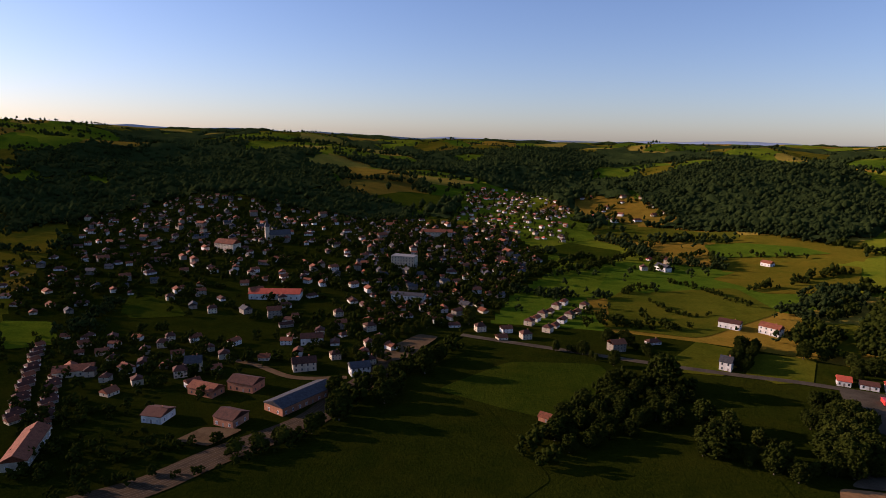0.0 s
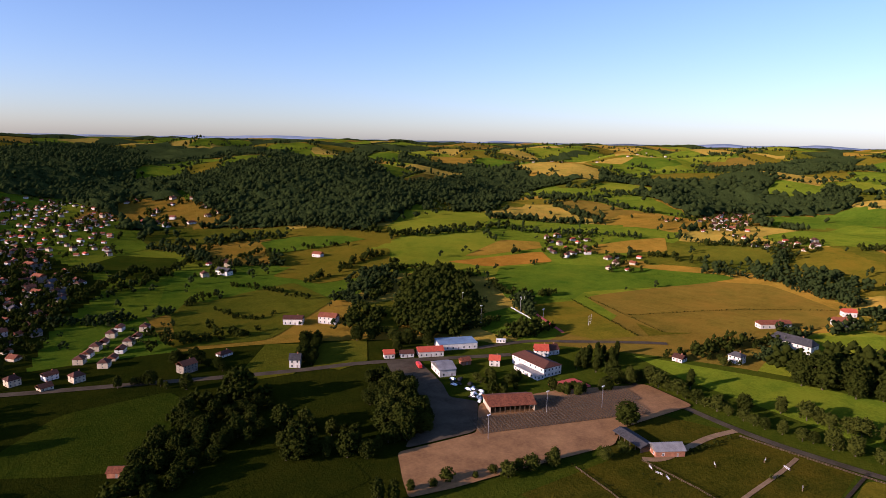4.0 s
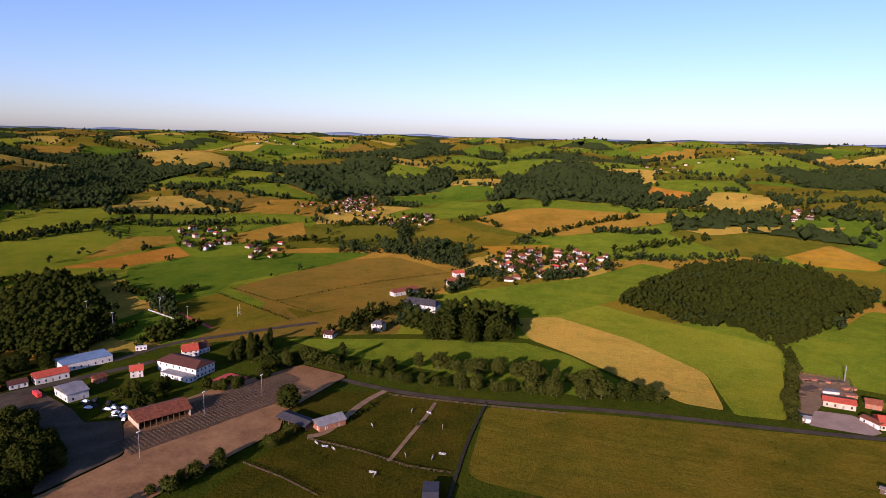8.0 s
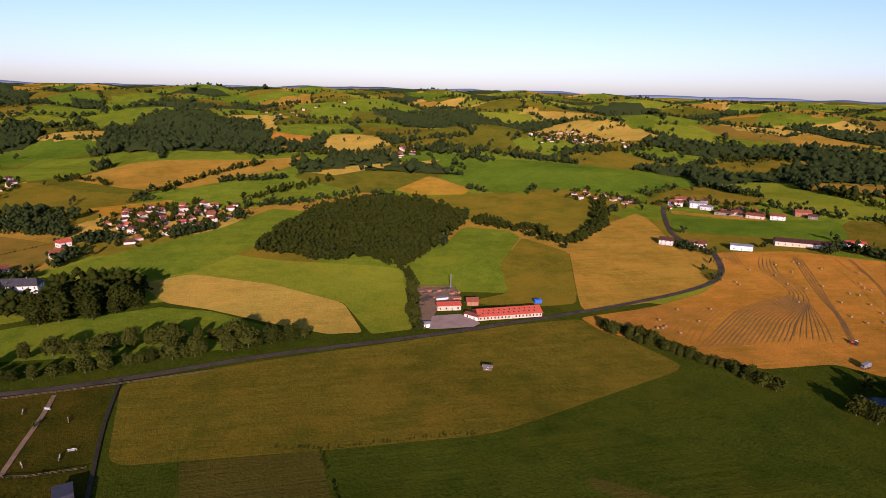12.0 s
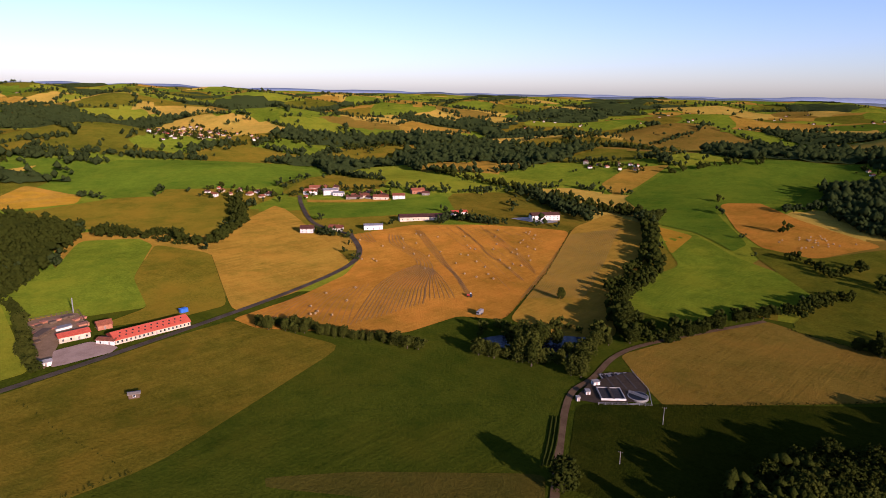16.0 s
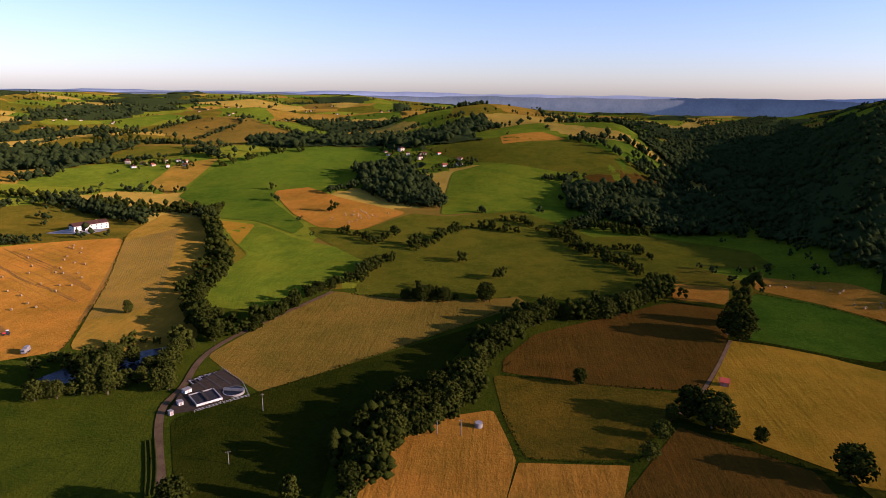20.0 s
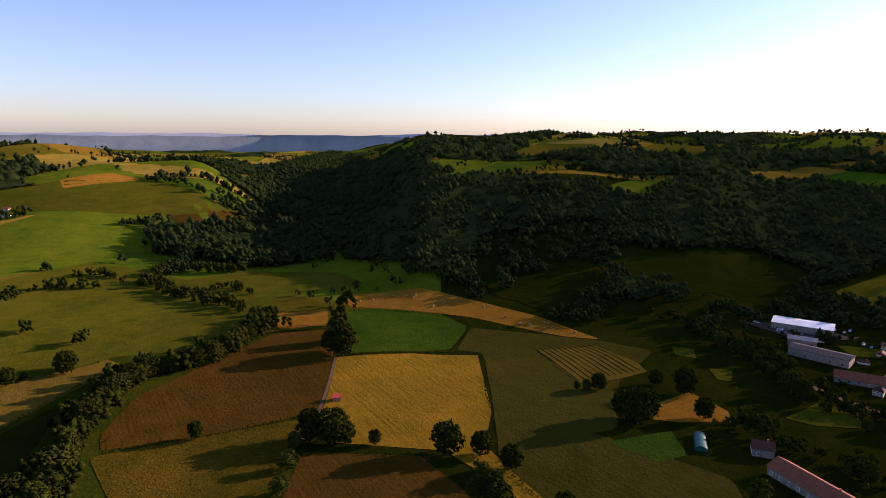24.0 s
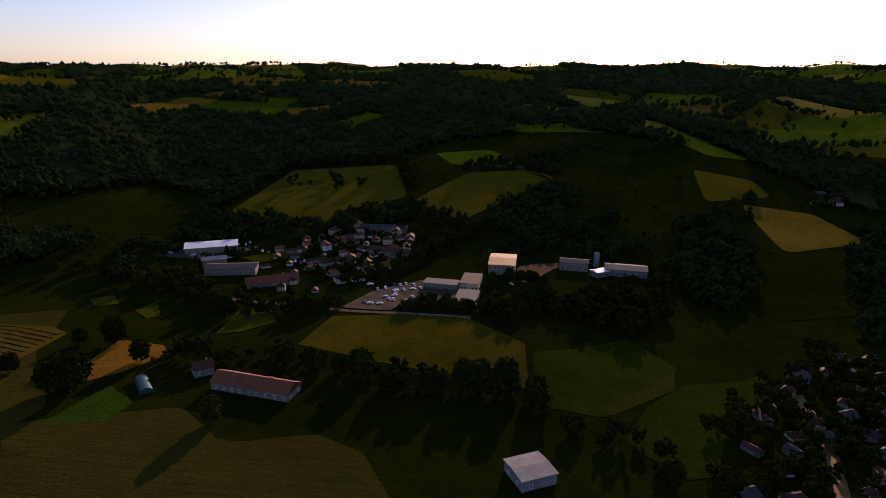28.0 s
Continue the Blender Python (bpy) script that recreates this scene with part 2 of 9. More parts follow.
MAT = {
    "asphalt": mottled("asphalt", (0.045, 0.035, 0.022), (0.105, 0.082, 0.052), 0.08, 1.0, 0.0),
    "forecourt": mottled("pinkish_gravel", (0.26, 0.175, 0.115), (0.42, 0.29, 0.195), 0.1),
    "lane": mottled("gravel_lane", (0.065, 0.04, 0.019), (0.135, 0.088, 0.044), 0.15, 1.0, 0.0),
    "track": mottled("dirt_track", (0.15, 0.092, 0.042), (0.29, 0.185, 0.09), 0.15),
    "sand": mottled("bare_earth_yard", (0.14, 0.07, 0.026), (0.33, 0.175, 0.066), 0.05),
    "concrete": mottled("concrete", (0.14, 0.135, 0.12), (0.28, 0.265, 0.24), 0.2),
    "water": mottled("pond_water", (0.008, 0.011, 0.012), (0.02, 0.022, 0.026), 0.05, 0.25, 0.05),
    "bark": mottled("bark", (0.05, 0.04, 0.03), (0.14, 0.11, 0.08), 2.0),
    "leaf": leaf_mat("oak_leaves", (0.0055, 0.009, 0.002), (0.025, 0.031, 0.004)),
    "leaf_light": leaf_mat("ash_leaves", (0.008, 0.012, 0.002), (0.041, 0.047, 0.006)),
    "leaf_wood": leaf_mat("woodland_leaves", (0.005, 0.0095, 0.003), (0.026, 0.037, 0.0095)),
    "wall_white": mottled("white_render", (0.4, 0.37, 0.32), (0.72, 0.68, 0.6), 0.3, vary=0.1),
    "wall_cream": mottled("cream_render", (0.3, 0.24, 0.16), (0.58, 0.49, 0.35), 0.3, vary=0.15),
    "wall_stone": mottled("stone_wall", (0.13, 0.11, 0.085), (0.3, 0.25, 0.19), 0.6, vary=0.15),
    "wall_brick": mottled("brick_wall", (0.22, 0.09, 0.05), (0.42, 0.19, 0.1), 0.6, vary=0.15),
    "roof_orange": tile_mat("orange_tiles", (0.065, 0.021, 0.01), (0.25, 0.08, 0.034)),
    "roof_brown": tile_mat("brown_tiles", (0.03, 0.013, 0.008), (0.1, 0.038, 0.022)),
    "roof_red": tile_mat("red_tiles", (0.26, 0.035, 0.016), (0.46, 0.085, 0.04)),
    "roof_slate": tile_mat("slate", (0.022, 0.021, 0.022), (0.075, 0.07, 0.07)),
    "metal_roof": mottled("metal_sheet", (0.13, 0.12, 0.11), (0.28, 0.265, 0.25), 0.2, 0.45, 0.4),
    "metal_blue": mottled("blue_metal_sheet", (0.1, 0.14, 0.2), (0.22, 0.3, 0.38), 0.2, 0.4, 0.4),
    "metal_white": mottled("white_metal_sheet", (0.6, 0.6, 0.6), (0.85, 0.85, 0.84), 0.1, 0.4, 0.4),
    "pen_steel": mottled("dull_pen_rails", (0.05, 0.035, 0.022), (0.15, 0.11, 0.07), 3.0),
    # ochre roof sheet with the low sun's yellow glare put into its colour
    "metal_ochre_glare": mottled("ochre_glare_sheet", (0.3, 0.15, 0.035), (0.5, 0.27, 0.07), 0.3, 0.7, 0.15),
    "steel": mottled("galvanised_steel", (0.2, 0.2, 0.2), (0.42, 0.42, 0.42), 3.0, 0.5, 0.4, metal=0.6),
    "wood": mottled("weathered_wood", (0.055, 0.037, 0.022), (0.15, 0.105, 0.065), 3.0),
    "shutter": mottled("painted_shutter", (0.16, 0.12, 0.1), (0.35, 0.3, 0.26), 2.0, vary=0.3),
    "glass": glass_mat("window_glass"),
    "dark": mottled("dark_opening", (0.015, 0.014, 0.013), (0.04, 0.037, 0.034), 1.0),
    "red_paint": mottled("red_paint", (0.5, 0.03, 0.02), (0.7, 0.06, 0.04), 1.0, 0.35, 0.5),
    "white_paint": mottled("white_paint", (0.7, 0.7, 0.68), (0.86, 0.86, 0.84), 1.0, 0.35, 0.5),
    "rubber": mottled("rubber", (0.015, 0.015, 0.015), (0.04, 0.04, 0.04), 5.0),
    "ballast": mottled("rusty_ballast", (0.022, 0.014, 0.007), (0.085, 0.05, 0.02), 0.12),
    "straw": mottled("straw", (0.15, 0.1, 0.04), (0.32, 0.215, 0.09), 3.0),
    "green_paint": mottled("green_paint", (0.008, 0.045, 0.034), (0.018, 0.09, 0.07), 1.0, 0.4, 0.4),
    "blue_paint": mottled("blue_paint", (0.02, 0.08, 0.3), (0.04, 0.16, 0.5), 1.0, 0.4, 0.4),
    "court_red": mottled("red_court_floor", (0.3, 0.05, 0.04), (0.5, 0.1, 0.07), 0.3),
    "hay_row": mottled("cut_hay", (0.14, 0.07, 0.014), (0.25, 0.135, 0.03), 0.8),
    "hay_thin": mottled("thin_hay", (0.12, 0.055, 0.012), (0.22, 0.11, 0.025), 0.8),
    "stubble_row": mottled("stubble_rows", (0.1, 0.066, 0.012), (0.19, 0.13, 0.026), 0.8),
    "wet_concrete": mottled("stained_concrete", (0.025, 0.02, 0.014), (0.065, 0.054, 0.04), 0.4),
    "brown_bed": mottled("dried_sludge", (0.022, 0.016, 0.009), (0.055, 0.038, 0.02), 0.5),
    # far hills: distance haze is put into these blue tones
    "backdrop": mottled("hazed_hills", (0.2, 0.25, 0.33), (0.28, 0.33, 0.41), 0.002),
    "backdrop_near": mottled("hazed_woods", (0.08, 0.11, 0.13), (0.17, 0.2, 0.2), 0.006),
}
G = {  # kinds of land: dark and light tone
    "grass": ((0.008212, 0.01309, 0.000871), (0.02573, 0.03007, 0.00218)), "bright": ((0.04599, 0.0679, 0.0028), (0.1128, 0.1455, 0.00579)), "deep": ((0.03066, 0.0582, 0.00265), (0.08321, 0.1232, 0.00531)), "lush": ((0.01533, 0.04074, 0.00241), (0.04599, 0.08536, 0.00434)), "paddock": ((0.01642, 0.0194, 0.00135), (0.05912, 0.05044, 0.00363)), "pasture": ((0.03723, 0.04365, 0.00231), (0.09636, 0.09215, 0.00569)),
    "lime": ((0.07883, 0.097, 0.00363), (0.1478, 0.16, 0.00722)), "olive": ((0.0635, 0.0582, 0.00299), (0.1369, 0.1048, 0.00663)),
    "rough": ((0.04051, 0.03977, 0.00222), (0.1139, 0.08924, 0.0065)), "meadow": ((0.01642, 0.0257, 0.00145), (0.04489, 0.05626, 0.00318)), "tan": ((0.1259, 0.07566, 0.00627), (0.2464, 0.1533, 0.015)),
    "pale": ((0.1731, 0.1212, 0.0135), (0.3131, 0.2212, 0.0288)), "orange": ((0.1664, 0.07566, 0.00597), (0.3088, 0.1494, 0.0145)),
    "gold": ((0.1533, 0.08536, 0.00363), (0.2737, 0.163, 0.00969)), "brown": ((0.04139, 0.0227, 0.00263), (0.08781, 0.04724, 0.00589)),
    "grey": ((0.08058, 0.05626, 0.00617), (0.15, 0.1018, 0.0123)), "dusk": ((0.03536, 0.032, 0.00364), (0.06448, 0.057, 0.00747)), "weedy": ((0.02912, 0.029, 0.00208), (0.1123, 0.075, 0.00553)),
}
# a faint bluish glow adds the haze over the far hills
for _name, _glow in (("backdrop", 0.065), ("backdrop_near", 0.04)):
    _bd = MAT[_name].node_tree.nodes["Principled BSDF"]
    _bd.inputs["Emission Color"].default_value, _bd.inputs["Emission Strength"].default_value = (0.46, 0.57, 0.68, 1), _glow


# ---- the lie of the land: heights along spokes from the valley's middle ----
SPOKE_R = (500, 800, 1200, 1700, 2400, 3400, 4850)
SPOKES = {}


def spoke(yaw, *heights):
    SPOKES[yaw % 360] = heights


spoke(60, 0, 20, 60, 105, 140, 165, 190)
spoke(80, 0, 35, 88, 128, 150, 165, 185)
spoke(100, 0, 38, 92, 128, 145, 158, 170)
spoke(120, 0, 30, 90, 119, 134, 148, 158)
spoke(129, 0, 58, 104, 120, 130, 142, 152)
spoke(138, 0, 70, 112, 122, 128, 136, 145)
spoke(150, 0, 58, 104, 112, 116, 120, 130)
spoke(158, 0, 2, 8, 12, 14, 14, 24)
spoke(164, 0, 2, 8, 12, 14, 14, 24)
spoke(171, 0, 10, 60, 66, 30, 18, 24)
spoke(181, 0, 14, 70, 96, 60, 50, 50)
spoke(195, 0, 12, 48, 48, 60, 90, 128)
spoke(210, 0, 6, 20, 36, 60, 88, 126)
spoke(230, 0, 8, 24, 44, 70, 100, 134)
spoke(260, 0, 10, 30, 58, 86, 120, 164)
spoke(290, 0, 8, 26, 50, 80, 115, 156)
spoke(320, 0, 6, 25, 54, 84, 117, 152)
spoke(335, 0, 5, 42, 84, 86, 116, 157)
spoke(348, 0, 4, 12, 30, 60, 102, 150)
spoke(5, 0, 8, 30, 62, 88, 112, 150)
spoke(20, 0, 10, 32, 68, 105, 142, 185)
spoke(38, 0, 12, 36, 78, 120, 158, 195)
WAVES = [(s * math.cos(a), s * math.sin(a), p, w) for s, a, p, w in (
    (2 * math.pi / 830, 0.4, 0.3, 9), (2 * math.pi / 610, 1.7, 1.1, 8), (2 * math.pi / 470, 2.6, 2.3, 6),
    (2 * math.pi / 350, 0.9, 4.0, 4.5), (2 * math.pi / 240, 2.1, 5.2, 2.6), (2 * math.pi / 170, 3.0, 0.7, 1.6))]


HILLS = ((0.0064, 0.0021, 0.4, 15), (-0.0026, 0.0083, 2.0, 13), (0.0118, -0.0049, 4.4, 8), (0.0052, 0.0139, 1.2, 7))


def relief(x, y):
    """Rolling hills and side valleys of the far land, about -1 to 1."""
    u, v = x + 120 * np.sin(y / 410 + 1), y + 140 * np.sin(x / 370)
    return sum(w * np.sin(a * u + b * v + p) for a, b, p, w in HILLS) / 27


def land(x, y):
    """Height of the ground at x, y (numbers or arrays)."""
    x, y = np.asarray(x, float), np.asarray(y, float)
    r = np.hypot(x, y)
    yaw = np.degrees(np.arctan2(-x, y)) % 360
    keys = sorted(SPOKES)
    ks = np.array([keys[-1] - 360] + keys + [keys[0] + 360])
    tab = np.array([SPOKES[k % 360] for k in ks], float)
    i = np.clip(np.searchsorted(ks, yaw, "right") - 1, 0, len(ks) - 2)
    f = (yaw - ks[i]) / (ks[i + 1] - ks[i])
    f = f * f * (3 - 2 * f)
    rr = np.array((0, 300) + SPOKE_R)
    j = np.clip(np.searchsorted(rr, r, "right") - 1, 0, len(rr) - 2)
    g = np.clip((r - rr[j]) / (rr[j + 1] - rr[j]), 0, 1.02)
    full = np.concatenate([np.zeros((len(ks), 2)), tab], 1)
    slope = np.gradient(full, axis=1) / np.gradient(rr)[None, :]
    h = rr[j + 1] - rr[j]

    def along(k):
        a, b, m, n = full[k, j], full[k, j + 1], slope[k, j] * h, slope[k, j + 1] * h
        m, n = np.where(j < 2, 0, m), np.where(j < 1, 0, n)
        return (2 * g**3 - 3 * g**2 + 1) * a + (g**3 - 2 * g**2 + g) * m + (-2 * g**3 + 3 * g**2) * b + (g**3 - g**2) * n

    z = along(i) * (1 - f) + along(i + 1) * f
    amp = np.clip((r - 520) / 900, 0, 1) * np.clip((5400 - r) / 2200, 0.35, 1)
    for u, v, p, w in WAVES:
        z = z + amp * w * np.sin(u * x + v * y + p)
    calm = np.clip((np.abs((yaw - 143 + 180) % 360 - 180) - 75) / 25, 0, 1)
    hilly = np.clip((r - 1150) / 900, 0, 1) * np.clip((4800 - r) / 1500, 0, 1) * (0.4 + 0.6 * calm)
    return z + 23 * hilly * relief(x, y) - 14 * np.clip((r - 4300) / 500, 0, 1)


# ---- helpers for meshes ----
def mesh_of(name, verts, faces, mat, smooth=False):
    me = bpy.data.meshes.new(name)
    me.from_pydata([tuple(v) for v in verts], [], [tuple(f) for f in faces])
    me.materials.append(mat)
    if smooth:
        me.polygons.foreach_set("use_smooth", [True] * len(me.polygons))
    me.update()
    return me


def big_mesh(name, verts, tris, mat, smooth=False):
    me = bpy.data.meshes.new(name)
    verts, tris = np.asarray(verts, np.float32), np.asarray(tris, np.int32)
    k = tris.shape[1]
    me.vertices.add(len(verts))
    me.vertices.foreach_set("co", verts.ravel())
    me.loops.add(tris.size)
    me.loops.foreach_set("vertex_index", tris.ravel())
    me.polygons.add(len(tris))
    me.polygons.foreach_set("loop_start", np.arange(len(tris), dtype=np.int32) * k)
    if smooth:
        me.polygons.foreach_set("use_smooth", np.ones(len(tris), bool))
    me.materials.append(mat)
    me.update(calc_edges=True)
    return me


def thing(name, x, y, turn=0, z=None, label="", category="", group="", kind=""):
    ob = new(name)
    ob.empty_display_size = 0.5
    ob.matrix_basis = pose(x, y, float(land(x, y)) if z is None else z, 0, 0, turn)
    return tagged(ob, label, category, group, kind)


def part(name, bm, material, parent, label="", smooth=False):
    me = bpy.data.meshes.new(name)
    bm.to_mesh(me)
    bm.free()
    me.materials.append(material)
    if smooth:
        me.polygons.foreach_set("use_smooth", [True] * len(me.polygons))
    ob = new(name, me)
    ob.parent = parent
    return tagged(ob, label)


def box(x0, x1, y0, y1, z0, z1, bm=None, bev=0.0):
    bm = bm or bmesh.new()
    r = bmesh.ops.create_cube(bm, size=1, matrix=Matrix.LocRotScale(((x0 + x1) / 2, (y0 + y1) / 2, (z0 + z1) / 2), None, (x1 - x0, y1 - y0, z1 - z0)))
    if bev:
        vs = set(r["verts"])
        bmesh.ops.bevel(bm, geom=[e for e in bm.edges if e.verts[0] in vs], offset=bev, segments=1, affect="EDGES")
    return bm


def rod(x, y, z0, z1, r0, r1=None, sides=7, bm=None):
    bm = bm or bmesh.new()
    bmesh.ops.create_cone(bm, cap_ends=True, segments=sides, radius1=r0, radius2=r0 if r1 is None else r1, depth=z1 - z0,
                          matrix=Matrix.Translation((x, y, (z0 + z1) / 2)))
    return bm


def faces_bm(verts, faces):
    bm = bmesh.new()
    vs = [bm.verts.new(v) for v in verts]
    for f in faces:
        bm.faces.new([vs[i] for i in f])
    bmesh.ops.recalc_face_normals(bm, faces=bm.faces[:])
    return bm


def gable_roof(w, d, z, rise, over=0.5, thick=0.22, hip=0.0):
    """Two slopes with thickness, ridge along x; hip: how far the ridge ends draw in."""
    a, b, h = w / 2 + over, d / 2 + over, rise * (1 + 2 * over / d)
    z0 = z - rise * 2 * over / d
    v = []
    for dz in (0, thick):
        v += [(-a, -b, z0 + dz), (a, -b, z0 + dz), (a, b, z0 + dz), (-a, b, z0 + dz), (-a + hip, 0, z0 + h + dz), (a - hip, 0, z0 + h + dz)]
    f = [(6, 7, 11, 10), (8, 9, 10, 11), (0, 4, 5, 1), (2, 5, 4, 3)]
    f += [(0, 1, 7, 6), (2, 3, 9, 8), (9, 6, 10), (7, 8, 11), (0, 3, 4), (1, 5, 2), (3, 0, 6, 9), (1, 2, 8, 7)]
    return faces_bm(v, f)


def gable_body(w, d, h, rise, base=-1.0):
    a, b = w / 2, d / 2
    v = [(-a, -b, base), (a, -b, base), (a, b, base), (-a, b, base), (-a, -b, h), (a, -b, h), (a, b, h), (-a, b, h), (-a, 0, h + rise), (a, 0, h + rise)]
    return faces_bm(v, [(0, 1, 5, 4), (2, 3, 7, 6), (1, 2, 6, 9, 5), (3, 0, 4, 8, 7), (4, 5, 9, 8), (6, 7, 8, 9), (0, 3, 2, 1)])


def window_on(parent, side, w, d, u, z, ww=1.0, wh=1.3, frames=True, name="window"):
    """A glazed window with a frame, on one of the four sides of a w by d body, u along that side."""
    turn = {"front": 0, "right": 90, "back": 180, "left": 270}[side]
    off = (d if side in ("front", "back") else w) / 2
    m = Matrix.Rotation(radians(turn), 4, "Z") @ Matrix.Translation((u, -off, z))
    bm = box(-ww / 2, ww / 2, -0.03, 0.02, 0, wh)
    bm.transform(m)
    ob = part(name, bm, MAT["glass"] if name == "window" else MAT["shutter"], parent)
    if frames:
        fr = bmesh.new()
        for x0, x1, z0, z1 in ((-ww / 2 - 0.12, -ww / 2, 0, wh), (ww / 2, ww / 2 + 0.12, 0, wh), (-ww / 2 - 0.16, ww / 2 + 0.16, -0.12, -0.002),
                               (-ww / 2 - 0.12, ww / 2 + 0.12, wh + 0.002, wh + 0.12), (-0.04, 0.04, 0, wh)):
            box(x0, x1, -0.09, 0.0, z0, z1, fr)
        fr.transform(m)
        part("frame", fr, MAT["white_paint"], ob)
    return ob


# ---- ground: one sheet out to the horizon ----
FAR = np.random.RandomState(7)
SEEDS = []
for _u in np.arange(-5000, 5000, 165):
    for _v in np.arange(-5000, 5000, 165):
        SEEDS.append((_u + FAR.uniform(-75, 75), _v + FAR.uniform(-75, 75)))
SEEDS = np.array(SEEDS)
FAR_KINDS = ("pasture", "bright", "bright", "olive", "lime", "bright", "tan", "pasture", "pale", "grey", "rough", "bright", "lime", "pale", "olive", "bright", "deep", "tan")
SEED_KIND = FAR.randint(0, len(FAR_KINDS), len(SEEDS))


def warp(x, y):
    return x + 22 * np.sin(y / 90) + 9 * np.sin(y / 37 + 1), y + 22 * np.sin(x / 80 + 2) + 9 * np.sin(x / 41)


NEAR = [[] for _ in range(4096)]
for _k, _p in enumerate(SEEDS):
    for _du in (-2, -1, 0, 1, 2):
        for _dv in (-2, -1, 0, 1, 2):
            _u, _v = int((_p[0] + 5000) // 165) + _du, int((_p[1] + 5000) // 165) + _dv
            if 0 <= _u < 64 and 0 <= _v < 64:
                NEAR[_u * 64 + _v].append(_k)
_most = max(len(n) for n in NEAR)
NEAR = np.array([n + [n[0] if n else 0] * (_most - len(n)) for n in NEAR])


def nearest_seeds(x, y):
    """Each point's own farm field, the next one, and how far the point is from the line between them."""
    wx, wy = warp(np.asarray(x, float), np.asarray(y, float))
    u, v = np.clip((wx + 5000) // 165, 0, 63).astype(int), np.clip((wy + 5000) // 165, 0, 63).astype(int)
    own, nxt, edge = np.zeros(len(wx), int), np.zeros(len(wx), int), np.zeros(len(wx))
    for a in range(0, len(wx), 20000):
        e = slice(a, a + 20000)
        near = NEAR[u[e] * 64 + v[e]]
        d = np.hypot(wx[e, None] - SEEDS[near, 0], wy[e, None] - SEEDS[near, 1])
        k = d.argmin(1)
        r = np.arange(len(k))
        own[e] = near[r, k]
        d1 = d[r, k]
        d = np.where(near == own[e][:, None], 1e9, d)
        k2 = d.argmin(1)
        nxt[e] = near[r, k2]
        gap = np.hypot(*(SEEDS[own[e]] - SEEDS[nxt[e]]).T)
        edge[e] = (d[r, k2] ** 2 - d1 ** 2) / (2 * gap)
    return own, nxt, edge


def inside(poly, x, y):
    x, y = np.asarray(x, float), np.asarray(y, float)
    hit = np.zeros(x.shape, bool)
    n = len(poly)
    for k in range(n):
        (x0, y0), (x1, y1) = poly[k], poly[(k + 1) % n]
        if y0 != y1:
            hit ^= ((y0 > y) != (y1 > y)) & (x < (x1 - x0) * (y - y0) / (y1 - y0) + x0)
    return hit


RINGS, STEPS = 250, 840
_rad = np.concatenate([[0.5], np.exp(np.linspace(math.log(40), math.log(4900), RINGS - 1))])
_ang = np.arange(STEPS) * 2 * math.pi / STEPS
_gx, _gy = (_rad[:, None] * np.cos(_ang)).ravel(), (_rad[:, None] * np.sin(_ang)).ravel()
_gr = np.hypot(_gx, _gy)
for _turn in range(2):  # draw mesh points onto the field boundaries, so that fields have clean edges
    _o, _n2, _e = nearest_seeds(_gx, _gy)
    _dir = SEEDS[_n2] - SEEDS[_o]
    _dir /= np.hypot(_dir[:, 0], _dir[:, 1])[:, None]
    _ok = (_gr > 460) & (_gr < 4700) & (_e < _gr * 0.0075)
    _gx, _gy = _gx + np.where(_ok, _dir[:, 0] * _e, 0), _gy + np.where(_ok, _dir[:, 1] * _e, 0)
_gv = np.stack([_gx, _gy, land(_gx, _gy)], 1)
_i, _j = np.meshgrid(np.arange(RINGS - 1), np.arange(STEPS), indexing="ij")
_q = np.stack([_i * STEPS + _j, (_i + 1) * STEPS + _j, (_i + 1) * STEPS + (_j + 1) % STEPS, _i * STEPS + (_j + 1) % STEPS], -1).reshape(-1, 4)
GROUND_MATS = {k: crop("land_" + k, *G[k], scale=0.006) for k in G}
_me = big_mesh("ground", _gv, _q, GROUND_MATS["grass"], True)
for k in G:
    if k != "grass":
        _me.materials.append(GROUND_MATS[k])
_names = ["grass"] + [k for k in G if k != "grass"]
_c = _gv[_q].mean(1)
_own, _n2, _e = nearest_seeds(_c[:, 0], _c[:, 1])
_idx = np.array([_names.index(FAR_KINDS[k]) for k in SEED_KIND])[_own]
_cr = np.hypot(_c[:, 0], _c[:, 1])
_gyaw = np.degrees(np.arctan2(-_c[:, 0], _c[:, 1])) % 360
_idx[_cr < 470] = 0
_idx[(_cr < 470) & (_gyaw > 165) & (_gyaw < 325)] = _names.index("meadow")
TOWN_GROUND = [(-680, 1060), (-540, 1100), (-190, 990), (60, 935), (100, 680), (40, 560), (10, 440), (-60, 370), (-150, 230), (-260, 240), (-330, 390), (-480, 690)]
_idx[(_cr < 950) & (_cr >= 470) & (_gyaw > 58) & (_gyaw < 150)] = _names.index("grass")
_idx[inside(TOWN_GROUND, _c[:, 0], _c[:, 1])] = 0
_me.polygons.foreach_set("material_index", _idx.astype(np.int32))
ground = tagged(new("ground", _me), "rolling green and brown farmland reaching to the horizon", "ground", kind="structure")


